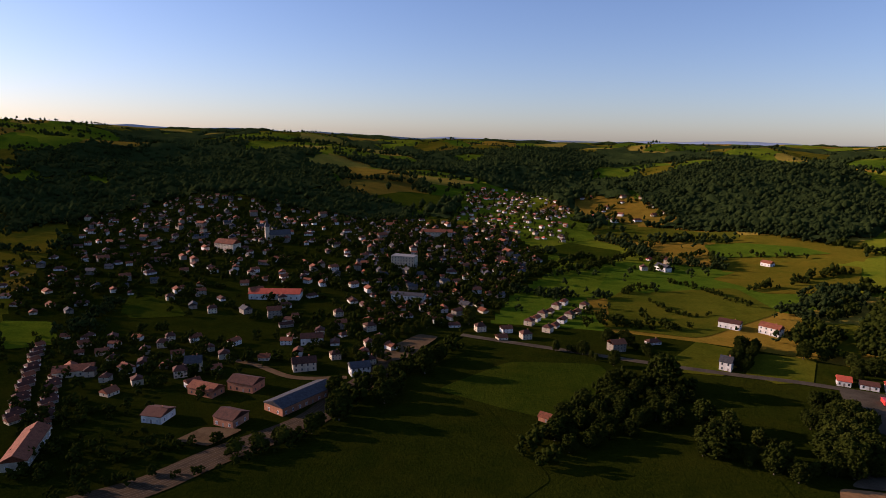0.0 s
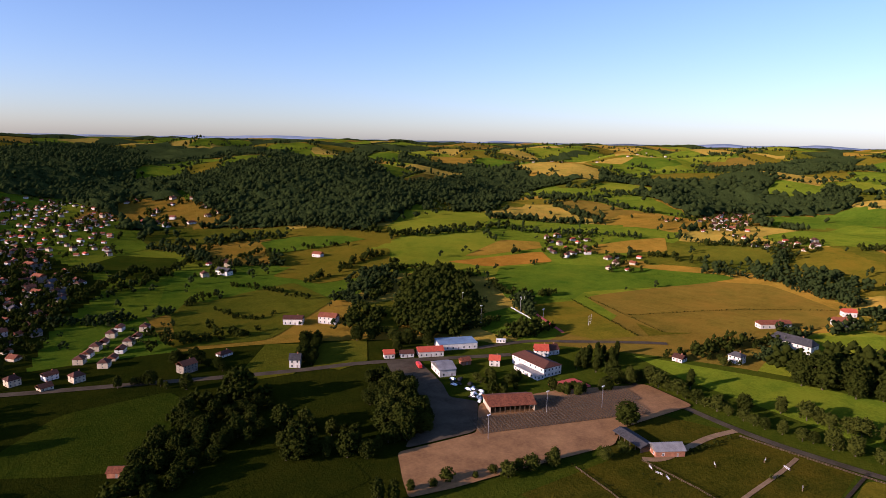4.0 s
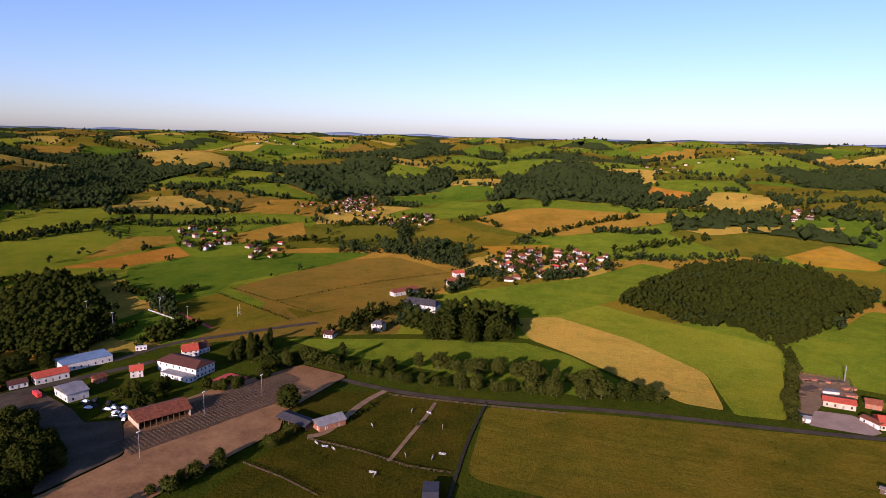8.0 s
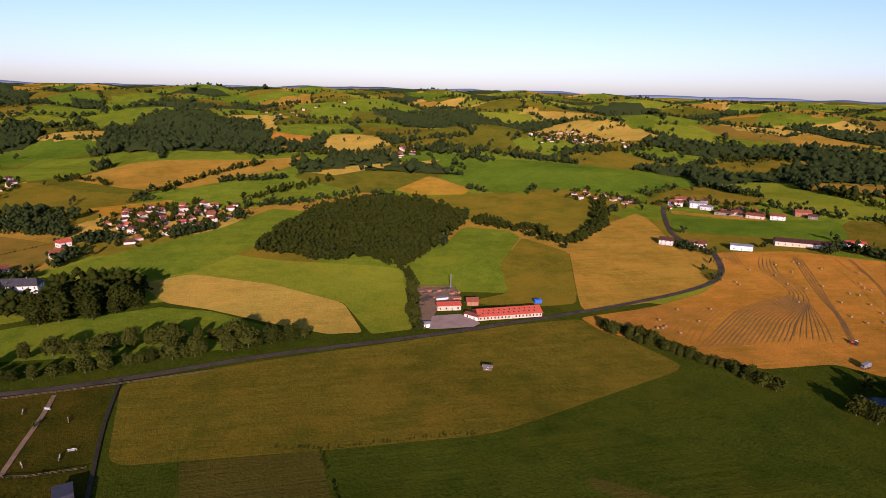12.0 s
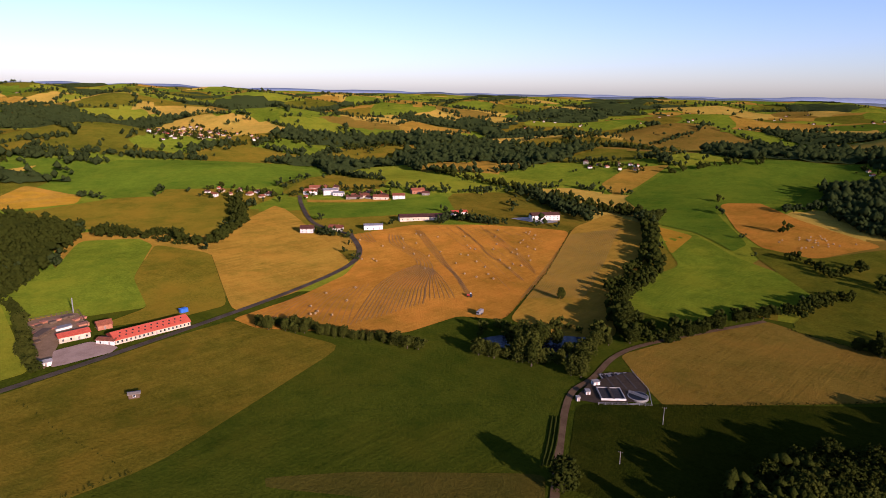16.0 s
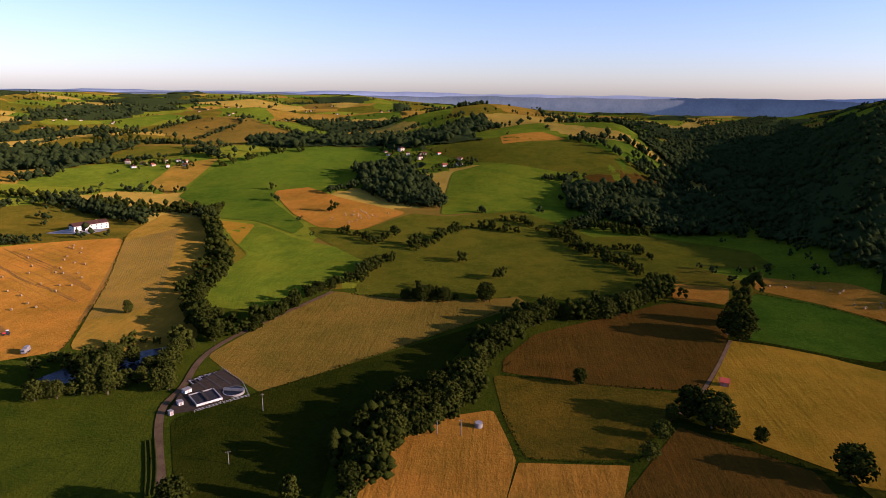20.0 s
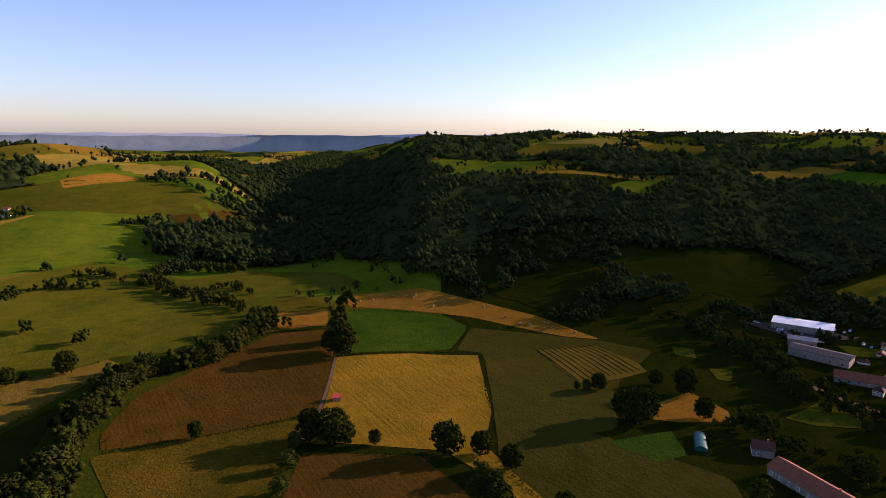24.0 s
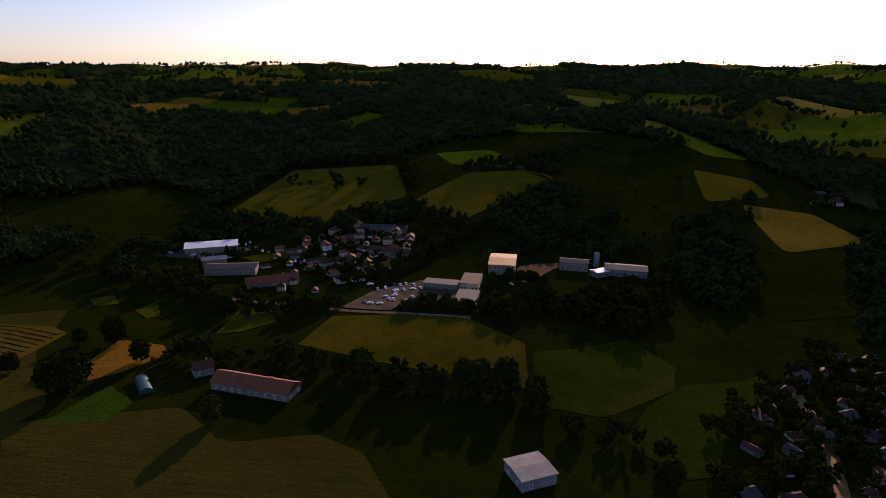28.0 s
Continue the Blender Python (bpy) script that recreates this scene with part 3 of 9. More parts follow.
def rounded(poly, closed=True, cuts=4):
    """A closed outline with its corners rounded off, or a smooth open line through the points."""
    p = np.array(poly, float)
    n, out = len(p), []
    if closed:
        for k in range(n):
            a, b, c = p[k - 1], p[k], p[(k + 1) % n]
            a, c = b + (a - b) * 0.13, b + (c - b) * 0.13
            for t in (0, 0.33, 0.67, 1):
                out.append(tuple(a * (1 - t) ** 2 + 2 * b * t * (1 - t) + c * t * t))
        return out
    for k in range(n - 1):
        a, b, c, d = (p[min(max(k + s, 0), n - 1)] for s in (-1, 0, 1, 2))
        for s in range(cuts):
            t = s / cuts
            out.append(tuple(b + 0.5 * t * (c - a + t * (2 * a - 5 * b + 4 * c - d + t * (3 * (b - c) + d - a)))))
    out.append(tuple(p[-1]))
    return out


FIELDS = []
_layer = [0]


def drape(name, poly, mat, lift, step):
    bm = bmesh.new()
    bm.faces.new([bm.verts.new((x, y, 0)) for x, y in poly])
    xs, ys = [p[0] for p in poly], [p[1] for p in poly]
    for lo, hi, ax in ((min(xs), max(xs), 0), (min(ys), max(ys), 1)):
        for k in range(1, int((hi - lo) / step) + 1):
            co, no = [0, 0, 0], [0, 0, 0]
            co[ax], no[ax] = lo + k * step, 1
            bmesh.ops.bisect_plane(bm, geom=bm.faces[:] + bm.edges[:] + bm.verts[:], plane_co=co, plane_no=no)
    bmesh.ops.triangulate(bm, faces=bm.faces[:])
    co = np.array([v.co[:2] for v in bm.verts])
    z = land(co[:, 0], co[:, 1]) + lift
    for v, h in zip(bm.verts, z):
        v.co.z = h
    bmesh.ops.recalc_face_normals(bm, faces=bm.faces[:])
    if sum(f.normal.z for f in bm.faces) < 0:
        bmesh.ops.reverse_faces(bm, faces=bm.faces[:])
    me = bpy.data.meshes.new(name)
    bm.to_mesh(me)
    bm.free()
    me.materials.append(mat)
    me.polygons.foreach_set("use_smooth", [True] * len(me.polygons))
    return new(name, me)


def field(kind, label, poly, angle=0, row=0, row_mix=0.5, smooth=True, row_tone=None, bend=0.0, up=0.0):
    _layer[0] += 1
    far = max(math.hypot(*p) for p in poly)
    lift = up + 0.05 + 0.002 * _layer[0] + max(0, far - 450) * 0.0004
    dark, light = G[kind]
    tone = row_tone or tuple(c * 0.5 for c in dark)
    mat = crop("crop_" + kind, dark, light, angle, row, tone, row_mix, bend=bend) if row else GROUND_MATS[kind]
    ob = drape("field", rounded(poly) if smooth else poly, mat, lift, 14 if far < 900 else 22)
    FIELDS.append(poly)
    return tagged(ob, label, "field", "fields", "structure")


def ribbon(name, line, width, mat, label, lift=0.3, category="road", kind="structure", cuts=8):
    pts = np.array(rounded(line, False, cuts))
    d = np.gradient(pts, axis=0)
    d /= np.hypot(d[:, 0], d[:, 1])[:, None] + 1e-9
    nrm = np.stack([-d[:, 1], d[:, 0]], 1)
    verts, faces = [], []
    cols = (-1, -0.5, 0, 0.5, 1)
    for p, q in zip(pts, nrm):
        for s in cols:
            x, y = p + q * s * width / 2
            far = math.hypot(x, y)
            verts.append((x, y, float(land(x, y)) + lift + max(0, far - 450) * 0.0005))
    for k in range(len(pts) - 1):
        for c in range(4):
            a = k * 5 + c
            faces.append((a, a + 5, a + 6, a + 1))
    ob = new(name, mesh_of(name, verts, faces, mat, True))
    return tagged(ob, label, category, "", kind)


# ---- trees ----
def ico(sub=1):
    bm = bmesh.new()
    bmesh.ops.create_icosphere(bm, subdivisions=sub, radius=1)
    bm.verts.ensure_lookup_table()
    v = np.array([x.co[:] for x in bm.verts])
    f = np.array([[x.index for x in fc.verts] for fc in bm.faces])
    bm.free()
    return v, f


ICO1 = ico(2)
OCT = (np.array([(1, 0, 0), (-1, 0, 0), (0, 1, 0), (0, -1, 0), (0, 0, 1), (0, 0, -1)], float), np.array([(0, 2, 4), (2, 1, 4), (1, 3, 4), (3, 0, 4), (2, 0, 5), (1, 2, 5), (3, 1, 5), (0, 3, 5)]))


def clumps(rng, spots, base, jit):
    """Uneven leaf clumps at spots (x, y, z, radius)."""
    bv, bf = base
    vs, fs, o = [], [], 0
    for x, y, z, r in spots:
        k = 1 + rng.uniform(-jit, jit, len(bv))
        a = rng.uniform(0, 6.28)
        c, s = math.cos(a), math.sin(a)
        v = bv * k[:, None] * r
        v = np.stack([v[:, 0] * c - v[:, 1] * s, v[:, 0] * s + v[:, 1] * c, v[:, 2] * rng.uniform(0.7, 0.95)], 1)
        vs.append(v + (x, y, z))
        fs.append(bf + o)
        o += len(bv)
    return np.concatenate(vs), np.concatenate(fs)


def crown_shape(rng, slim, leaves, count):
    """A crown one unit high: clumps round a limb frame, with loose leaf sprays breaking the outline."""
    spots = [(0, 0, 0.55, 0.3 * (0.5 + slim))]
    for k in range(count):
        h = rng.uniform(0.2, 0.97)
        reach = slim * math.sin(math.pi * min(1, (h - 0.06) / 1.0)) ** 0.6
        a, q = rng.uniform(0, 6.28), reach * math.sqrt(rng.uniform(0.3, 1))
        spots.append((q * math.cos(a), q * math.sin(a), h - 0.04, rng.uniform(0.03, 0.075) * (0.7 + slim)))
    v, f = clumps(rng, spots, OCT, 0.5)
    cv, cf = clumps(rng, [(0, 0, 0.5, 0.33 * (0.4 + slim)), (0.1 * slim, 0, 0.7, 0.23 * (0.4 + slim))], ICO1, 0.3)
    v, f = np.concatenate([v, cv]), np.concatenate([f, cf + len(v)])
    lv, lf, o = [], [], len(v)
    pick = rng.randint(0, len(v), leaves)
    for k in pick:
        p = v[k] + rng.normal(0, 0.028, 3)
        a, b = rng.normal(0, 1, 3), rng.normal(0, 1, 3)
        a /= np.linalg.norm(a)
        b -= a * (a @ b)
        b /= np.linalg.norm(b)
        s = rng.uniform(0.022, 0.05)
        lv += [p - a * s, p + b * s * 0.7, p + a * s, p - b * s * 0.7]
        lf += [(o, o + 1, o + 2), (o, o + 2, o + 3)]
        o += 4
    return np.concatenate([v, np.array(lv)]), np.concatenate([f, np.array(lf)])


def trunk_bm(rng, slim):
    bm = rod(0, 0, -0.05, 0.45, 0.032, 0.02, 6)
    for k in range(4):
        a, e = rng.uniform(0, 6.28), rng.uniform(0.35, 0.7)
        lim = bmesh.new()
        rod(0, 0, 0, e * 0.6, 0.015, 0.006, 5, lim)
        lim.transform(Matrix.Translation((0, 0, rng.uniform(0.25, 0.42))) @ Matrix.Rotation(a, 4, "Z") @ Matrix.Rotation(slim * 1.6, 4, "Y"))
        me = bpy.data.meshes.new("limb")
        lim.to_mesh(me)
        bm.from_mesh(me)
        bpy.data.meshes.remove(me)
        lim.free()
    return bm


TREES = {}


def tree_kind(key, slim, leaf, label, seed, leaves=520, count=230):
    rng = np.random.RandomState(seed)
    v, f = crown_shape(rng, slim, leaves, count)
    crown = big_mesh("crown", v, f, MAT[leaf])
    tr = bpy.data.meshes.new("trunk")
    bm = trunk_bm(rng, slim)
    bm.to_mesh(tr)
    bm.free()
    tr.materials.append(MAT["bark"])
    TREES[key] = (crown, tr, label)


for _k in range(4):
    tree_kind(("oak", _k), 0.42, "leaf", "broad dark green oak standing by a field", 20 + _k)
    tree_kind(("ash", _k), 0.34, "leaf_light", "light green leafy tree with an open crown", 40 + _k)
for _k in range(2):
    tree_kind(("poplar", _k), 0.17, "leaf", "tall slim dark poplar", 60 + _k)
    tree_kind(("bush", _k), 0.55, "leaf_light", "rounded green bush in a hedge line", 80 + _k, 300, 120)
PICK = random.Random(5)
FAR_TREES = []


def tree(kind, x, y, h, group=""):
    n = 4 if kind in ("oak", "ash") else 2
    crown, tr, label = TREES[(kind, PICK.randrange(n))]
    if math.hypot(x, y) > 470:
        FAR_TREES.append((x, y, h))
        return None
    ob = thing({"oak": "oak_tree", "ash": "ash_tree", "poplar": "poplar_tree", "bush": "bush"}[kind], x, y, PICK.uniform(0, 360), None, label, "tree" if kind != "bush" else "bush", group)
    w = h * PICK.uniform(0.88, 1.15)
    ob.scale = (w, w, h)
    for nm, me in (("crown", crown), ("trunk", tr)):
        o = new(nm, me)
        o.parent = ob
    return ob


def tree_row(kind, line, gap, h, group="trees in a row"):
    pts = np.array(line, float)
    for a, b in zip(pts[:-1], pts[1:]):
        n = max(1, int(round(np.hypot(*(b - a)) / gap)))
        for k in range(n):
            p = a + (b - a) * (k + PICK.uniform(0.1, 0.9)) / n
            tree(PICK.choice(kind), p[0] + PICK.uniform(-1.5, 1.5), p[1] + PICK.uniform(-1.5, 1.5), h * PICK.uniform(0.6, 1.25), group)


def thicket(poly, gap, h, rng, skip=()):
    """A closed, bumpy layer of leaves between the crowns of a wood."""
    xs, ys = [p[0] for p in poly], [p[1] for p in poly]
    gx, gy = np.meshgrid(np.arange(min(xs), max(xs), gap), np.arange(min(ys), max(ys), gap), indexing="ij")
    ok = inside(poly, gx, gy)
    for f in skip:
        ok &= ~inside(f, gx, gy)
    jx, jy = gx + rng.uniform(-0.3, 0.3, gx.shape) * gap, gy + rng.uniform(-0.3, 0.3, gx.shape) * gap
    v = np.stack([jx, jy, land(jx, jy) + h * rng.uniform(0.25, 0.75, gx.shape)], -1).reshape(-1, 3)
    n, m = gx.shape
    i, j = np.nonzero(ok[:-1, :-1] & ok[1:, :-1] & ok[:-1, 1:] & ok[1:, 1:])
    a = i * m + j
    f = np.concatenate([np.stack([a, a + m, a + m + 1], 1), np.stack([a, a + m + 1, a + 1], 1)])
    used, f = np.unique(f, return_inverse=True)
    return v[used], f.reshape(-1, 3)


def canopy(name, label, spots, mat="leaf_wood", category="woodland", lumps=5, seed=1, under=None):
    """Many trees of a wood or far hedge in one mesh: spots are x, y, height."""
    rng = np.random.RandomState(seed)
    spots = np.array(spots, float)
    if not len(spots):
        return None
    z = land(spots[:, 0], spots[:, 1])
    vs, fs, o = [], [], 0
    for (x, y, h), g in zip(spots, z):
        far = math.hypot(x, y)
        bv, bf = OCT
        some = lumps * 5 if far < 550 else lumps * 3 if far < 800 else lumps if far < 1000 else 1 if far > 1500 and lumps < 3 else max(1, min(lumps, 3 if far < 1800 else 2))
        for k in range(some):
            r = (0.47 if far < 550 else 0.62 if far < 800 else 0.85 if far < 1000 else 1.0 if some > 2 else 1.25) * h * rng.uniform(0.18, 0.36)
            a, q = rng.uniform(0, 6.28), h * 0.36 * math.sqrt(rng.uniform(0.02, 1))
            c, s = math.cos(a), math.sin(a)
            v = bv * (1 + rng.uniform(-0.42, 0.42, len(bv)))[:, None] * r
            v = np.stack([v[:, 0] * c - v[:, 1] * s, v[:, 0] * s + v[:, 1] * c, v[:, 2]], 1)
            top = (k + 0.6) / some
            vs.append(v + (x + q * c, y + q * s, g + h * (0.2 + 0.55 * top)))
            fs.append(bf + o)
            o += len(bv)
    if under is not None:
        vs.append(under[0])
        fs.append(under[1] + o)
    ob = new(name, big_mesh(name, np.concatenate(vs), np.concatenate(fs), MAT[mat]))
    return tagged(ob, label, category, "", "stuff")


def scatter(poly, gap, rng):
    xs, ys = [p[0] for p in poly], [p[1] for p in poly]
    gx, gy = np.meshgrid(np.arange(min(xs), max(xs), gap), np.arange(min(ys), max(ys), gap))
    x, y = gx.ravel() + rng.uniform(-gap, gap, gx.size) * 0.5, gy.ravel() + rng.uniform(-gap, gap, gx.size) * 0.5
    ok = inside(poly, x, y)
    return np.stack([x[ok], y[ok]], 1)


def wood(label, poly, gap=8, h=14, mat="leaf_wood", seed=1, lumps=5, glades=False):
    rng = np.random.RandomState(seed)
    p = scatter(poly, gap, rng)
    swell = np.sin(p[:, 0] / 23 + seed) * np.sin(p[:, 1] / 31 + 2 * seed) + 0.6 * np.sin(p[:, 0] / 11 - p[:, 1] / 9)
    keep = swell > -1.05
    if glades:
        for f in FIELDS:
            keep &= ~inside(f, p[:, 0], p[:, 1])
    p, swell = p[keep], swell[keep]
    spots = np.concatenate([p, (h * (1 + 0.22 * swell) * rng.uniform(0.55, 1.3, len(p)))[:, None]], 1)
    under = thicket(poly, max(gap, 7), h, rng, FIELDS if glades else ()) if len(p) > 150 and gap < 14 else None
    return canopy("woodland", label, spots, mat, "woodland", lumps, seed, under)


def hedge(label, line, gap=7, h=8, width=5, seed=1, mat="leaf", lumps=5):
    rng = np.random.RandomState(seed)
    pts, spots = np.array(rounded(line, False, 3)), []
    for a, b in zip(pts[:-1], pts[1:]):
        n = max(1, int(round(np.hypot(*(b - a)) / gap)))
        for k in range(n):
            p = a + (b - a) * (k + rng.uniform(0, 1)) / n + rng.uniform(-width, width, 2) * 0.5
            spots.append((p[0], p[1], h * rng.uniform(0.5, 1.3)))
    return canopy("hedgerow", label, spots, mat, "hedge", lumps, seed)


def yard(name, poly, mat, label):
    _layer[0] += 1
    ob = drape(name, rounded(poly, True, 3), MAT[mat], 0.3 + 0.004 * _layer[0], 14)
    FIELDS.append(poly)
    return tagged(ob, label, "yard", "", "structure")


def water(name, poly, label):
    ob = drape(name, rounded(poly), MAT["water"], 0.9, 20)
    FIELDS.append(poly)
    return tagged(ob, label, "pond", "", "structure")


# ---- fields and meadows ----
field("rough", "rough olive pasture with worn patches", [(327, 95), (343, 21), (360, -70), (373, -135), (376, -180), (356, -191), (291, -209), (243, -81), (244, -3), (248, 81)], angle=20, row=9, row_mix=0.25)
field("meadow", "dark green mown meadow", [(290, -214), (218, -252), (175, -267), (156, -233), (199, -175), (248, -130)])
field("meadow", "dark green mown meadow strip", [(247, -130), (198, -175), (155, -232), (130, -191), (184, -138), (241, -82)], angle=75, row=7, row_mix=0.3)
field("dusk", "brownish worn strip of grass", [(205, -108), (183, -137), (130, -190), (115, -169), (199, -105)])
field("dusk", "small brown stubble plot", [(245, 53), (244, -3), (202, -7), (204, 47)], angle=100, row=3, row_mix=0.4, smooth=False)
field("meadow", "small green plot", [(243, -4), (241, -70), (199, -70), (202, -9)], smooth=False, angle=100, row=4, row_mix=0.2)
field("paddock", "horse paddock with trodden grass", [(294, 226), (321, 154), (327, 99), (248, 88), (222, 81), (181, 179), (239, 176)], smooth=False)
field("bright", "green pasture by the road", [(380, 268), (397, 232), (422, 178), (447, 100), (433, 64), (388, 15), (362, 42), (366, 154), (368, 220)], smooth=False)
field("lime", "bright light green meadow", [(527, 92), (580, 62), (557, 25), (519, -80), (376, -67), (372, -39), (400, -33), (436, -26), (488, 25)])
field("bright", "light green cattle pasture", [(536, 214), (607, 156), (675, 86), (769, 36), (755, -12), (636, 30), (580, 62), (530, 92), (511, 128), (533, 141)])
field("pale", "pale mown swath of hay", [(504, 126), (525, 91), (488, 25), (436, -26), (376, -34), (377, -12), (396, 15), (436, 65), (456, 98)], angle=-30, row=6, row_mix=0.3)
field("grey", "grey brown ripening grain field", [(488, 406), (661, 377), (686, 318), (633, 226), (574, 214), (488, 258), (447, 287), (456, 342)], angle=60, row=10, row_mix=0.25)
field("deep", "mown green football pitch", [(360, 413), (397, 416), (374, 348), (329, 355), (327, 378)], smooth=False)
field("olive", "mown rugby field with worn grass", [(410, 413), (465, 400), (421, 293), (386, 306), (377, 332)], smooth=False)
field("deep", "green field beside the pitch", [(468, 521), (512, 562), (584, 535), (655, 470), (700, 380), (692, 358), (505, 420), (466, 404), (412, 440)])
field("rough", "lighter strip along the grain field", [(455, 322), (588, 297), (509, 254), (429, 288)], smooth=False)
field("tan", "tan stubble field", [(504, 623), (605, 661), (651, 632), (629, 604), (532, 613)])
field("orange", "orange stubble field", [(466, 613), (615, 591), (589, 545), (503, 569)])
field("tan", "tan stubble field by the farms", [(689, 573), (815, 535), (747, 485), (666, 543)])
field("bright", "green field before the far farm", [(910, 443), (1286, 462), (1144, 266), (983, 314), (871, 386)])
field("tan", "large pale brown harvested field", [(959, 320), (1082, 262), (1144, -1), (1056, 15), (887, 147), (880, 203)], angle=40, row=8, row_mix=0.3)
field("gold", "yellow grain strip", [(774, 242), (819, 154), (743, 160), (722, 201)])
field("pale", "pale stubble strip", [(1001, -11), (1046, -106), (1099, -243), (1070, -223), (977, -49)])
field("tan", "tan stubble field by the wood", [(903, -135), (971, -198), (893, -243), (869, -204)])
field("deep", "deep green field in the distance", [(1005, -256), (1090, -352), (1040, -474), (981, -660), (845, -588), (788, -440), (851, -351), (923, -258)])
field("orange", "orange bare field on a slope", [(1679, 74), (1578, -28), (1494, -16), (1578, 65)])
field("bright", "green pasture beside the wood", [(497, -91), (667, -174), (639, -219), (605, -219), (512, -168), (438, -151), (446, -119), (451, -79)])
field("olive", "olive pasture with worn ground", [(512, -168), (605, -221), (543, -247), (406, -194), (404, -155), (422, -109), (438, -151)])
field("olive", "brownish green field under the hill", [(848, -159), (856, -272), (817, -330), (727, -361), (650, -320), (604, -272), (660, -238), (720, -197)])
field("gold", "small golden field", [(900, -131), (954, -186), (890, -241), (855, -224), (868, -155)])
field("tan", "tan stubble field with tractor lines", [(567, -256), (639, -327), (699, -404), (673, -404), (448, -329), (427, -317), (398, -244), (389, -189)], angle=15, row=7, row_mix=0.5)
field("orange", "orange hay field with raked windrows and bales", [(514, -381), (500, -455), (444, -510), (366, -561), (298, -422), (254, -315), (280, -297), (281, -251), (300, -228), (352, -186), (378, -183), (388, -240), (410, -299), (442, -340)], angle=-20, row=6, row_mix=0.3)
field("tan", "tan stubble strip crossed by tree shadows", [(373, -578), (393, -685), (336, -662), (254, -510), (239, -430), (186, -343), (204, -318), (252, -317), (298, -422)], angle=20, row=6, row_mix=0.5)
field("deep", "dark green field beside the hamlet", [(670, -434), (639, -508), (590, -599), (512, -538), (557, -465), (602, -394)])
field("pasture", "wide green valley pasture", [(209, -635), (151, -633), (110, -722), (69, -710), (-16, -765), (-65, -703), (-94, -641), (-150, -554), (-122, -479), (-73, -440), (-26, -450), (-3, -455), (58, -441), (116, -447), (115, -516), (189, -598)])
field("grey", "grey tan mown field", [(170, -319), (156, -376), (130, -445), (111, -441), (79, -439), (-5, -456), (-14, -437), (60, -349), (122, -278), (142, -293)], angle=75, row=5, row_mix=0.35)
field("bright", "bright green young crop in a curve", [(286, -601), (269, -648), (209, -590), (117, -548), (127, -483), (156, -410), (185, -396), (219, -401), (240, -434), (230, -528)], bend=2, angle=40, row=6, row_mix=0.3)
field("gold", "small yellow corner of grain", [(319, -661), (267, -639), (251, -554)])
field("deep", "wide green field on the hill", [(438, -801), (459, -891), (456, -996), (385, -1126), (225, -1164), (179, -1045), (257, -998), (241, -865), (310, -826), (303, -780), (213, -639), (214, -604), (272, -656), (328, -673)])
field("orange", "orange stubble field on the slope", [(322, -836), (292, -867), (215, -789), (116, -727), (151, -633), (200, -637), (243, -692)], angle=60, row=6, row_mix=0.3)
field("tan", "tan field on the shoulder", [(514, -865), (524, -959), (471, -1009), (463, -890), (457, -813)])
field("bright", "bright green field with a tractor track", [(82, -816), (82, -954), (23, -986), (-45, -955), (-64, -878), (-17, -772), (76, -715)])
field("pasture", "green hilltop pasture", [(150, -1110), (7, -1137), (-104, -1155), (-185, -1048), (-265, -1049), (-153, -951), (-54, -968), (59, -995)])
field("orange", "orange hilltop stubble", [(12, -1144), (-67, -1210), (-108, -1145), (7, -1080)])
field("brown", "brown strip at the wood edge", [(-110, -950), (-265, -1032), (-238, -916), (-157, -874)])
field("pasture", "meadow with scattered trees", [(116, -439), (93, -503), (41, -583), (-2, -611), (-56, -600), (-53, -507), (-27, -474), (-3, -447), (57, -434)])
field("pasture", "meadow in the valley", [(-90, -653), (-156, -668), (-233, -611), (-234, -551), (-147, -544), (-98, -594)])
# shade of the trees is put into this meadow's dark grass tone
field("grass", "meadow darkened in colour for tree shade", [(154, -249), (123, -281), (82, -322), (15, -392), (32, -328), (45, -284), (75, -247), (70, -195), (120, -189)])
field("orange", "orange stubble with a round tank", [(52, -256), (29, -266), (8, -275), (-0, -244), (-2, -233), (3, -202), (58, -196)], angle=-20, row=5, row_mix=0.35)
field("orange", "orange stubble corner", [(-3, -232), (-48, -235), (-40, -207), (3, -202)], smooth=False, angle=70, row=5, row_mix=0.35)
field("weedy", "rough meadow with rusty weeds", [(9, -313), (-29, -310), (-91, -302), (-66, -263), (-49, -239), (-6, -235), (3, -268)])
field("brown", "brown harrowed field", [(4, -317), (3, -335), (-16, -376), (-115, -450), (-157, -438), (-121, -347), (-100, -307), (-57, -306)], angle=60, row=5, row_mix=0.3)
field("brown", "dark brown ploughed field", [(-76, -269), (-121, -239), (-124, -189), (-119, -173), (-32, -198)], angle=50, row=4, row_mix=0.4, smooth=False)
field("orange", "small orange field", [(-131, -499), (-173, -492), (-158, -450), (-121, -458)])
field("gold", "golden mown hay field", [(-136, -380), (-186, -366), (-224, -343), (-177, -261), (-150, -229), (-130, -240), (-91, -271), (-100, -310)], angle=95, row=4, row_mix=0.5, smooth=False)
field("lush", "deep green oval crop", [(-187, -481), (-216, -465), (-249, -429), (-253, -399), (-215, -363), (-181, -372), (-144, -383)])
field("orange", "orange stubble strip by the woods", [(-206, -528), (-262, -491), (-290, -438), (-315, -385), (-323, -326), (-303, -346), (-266, -415), (-224, -459), (-191, -490)])
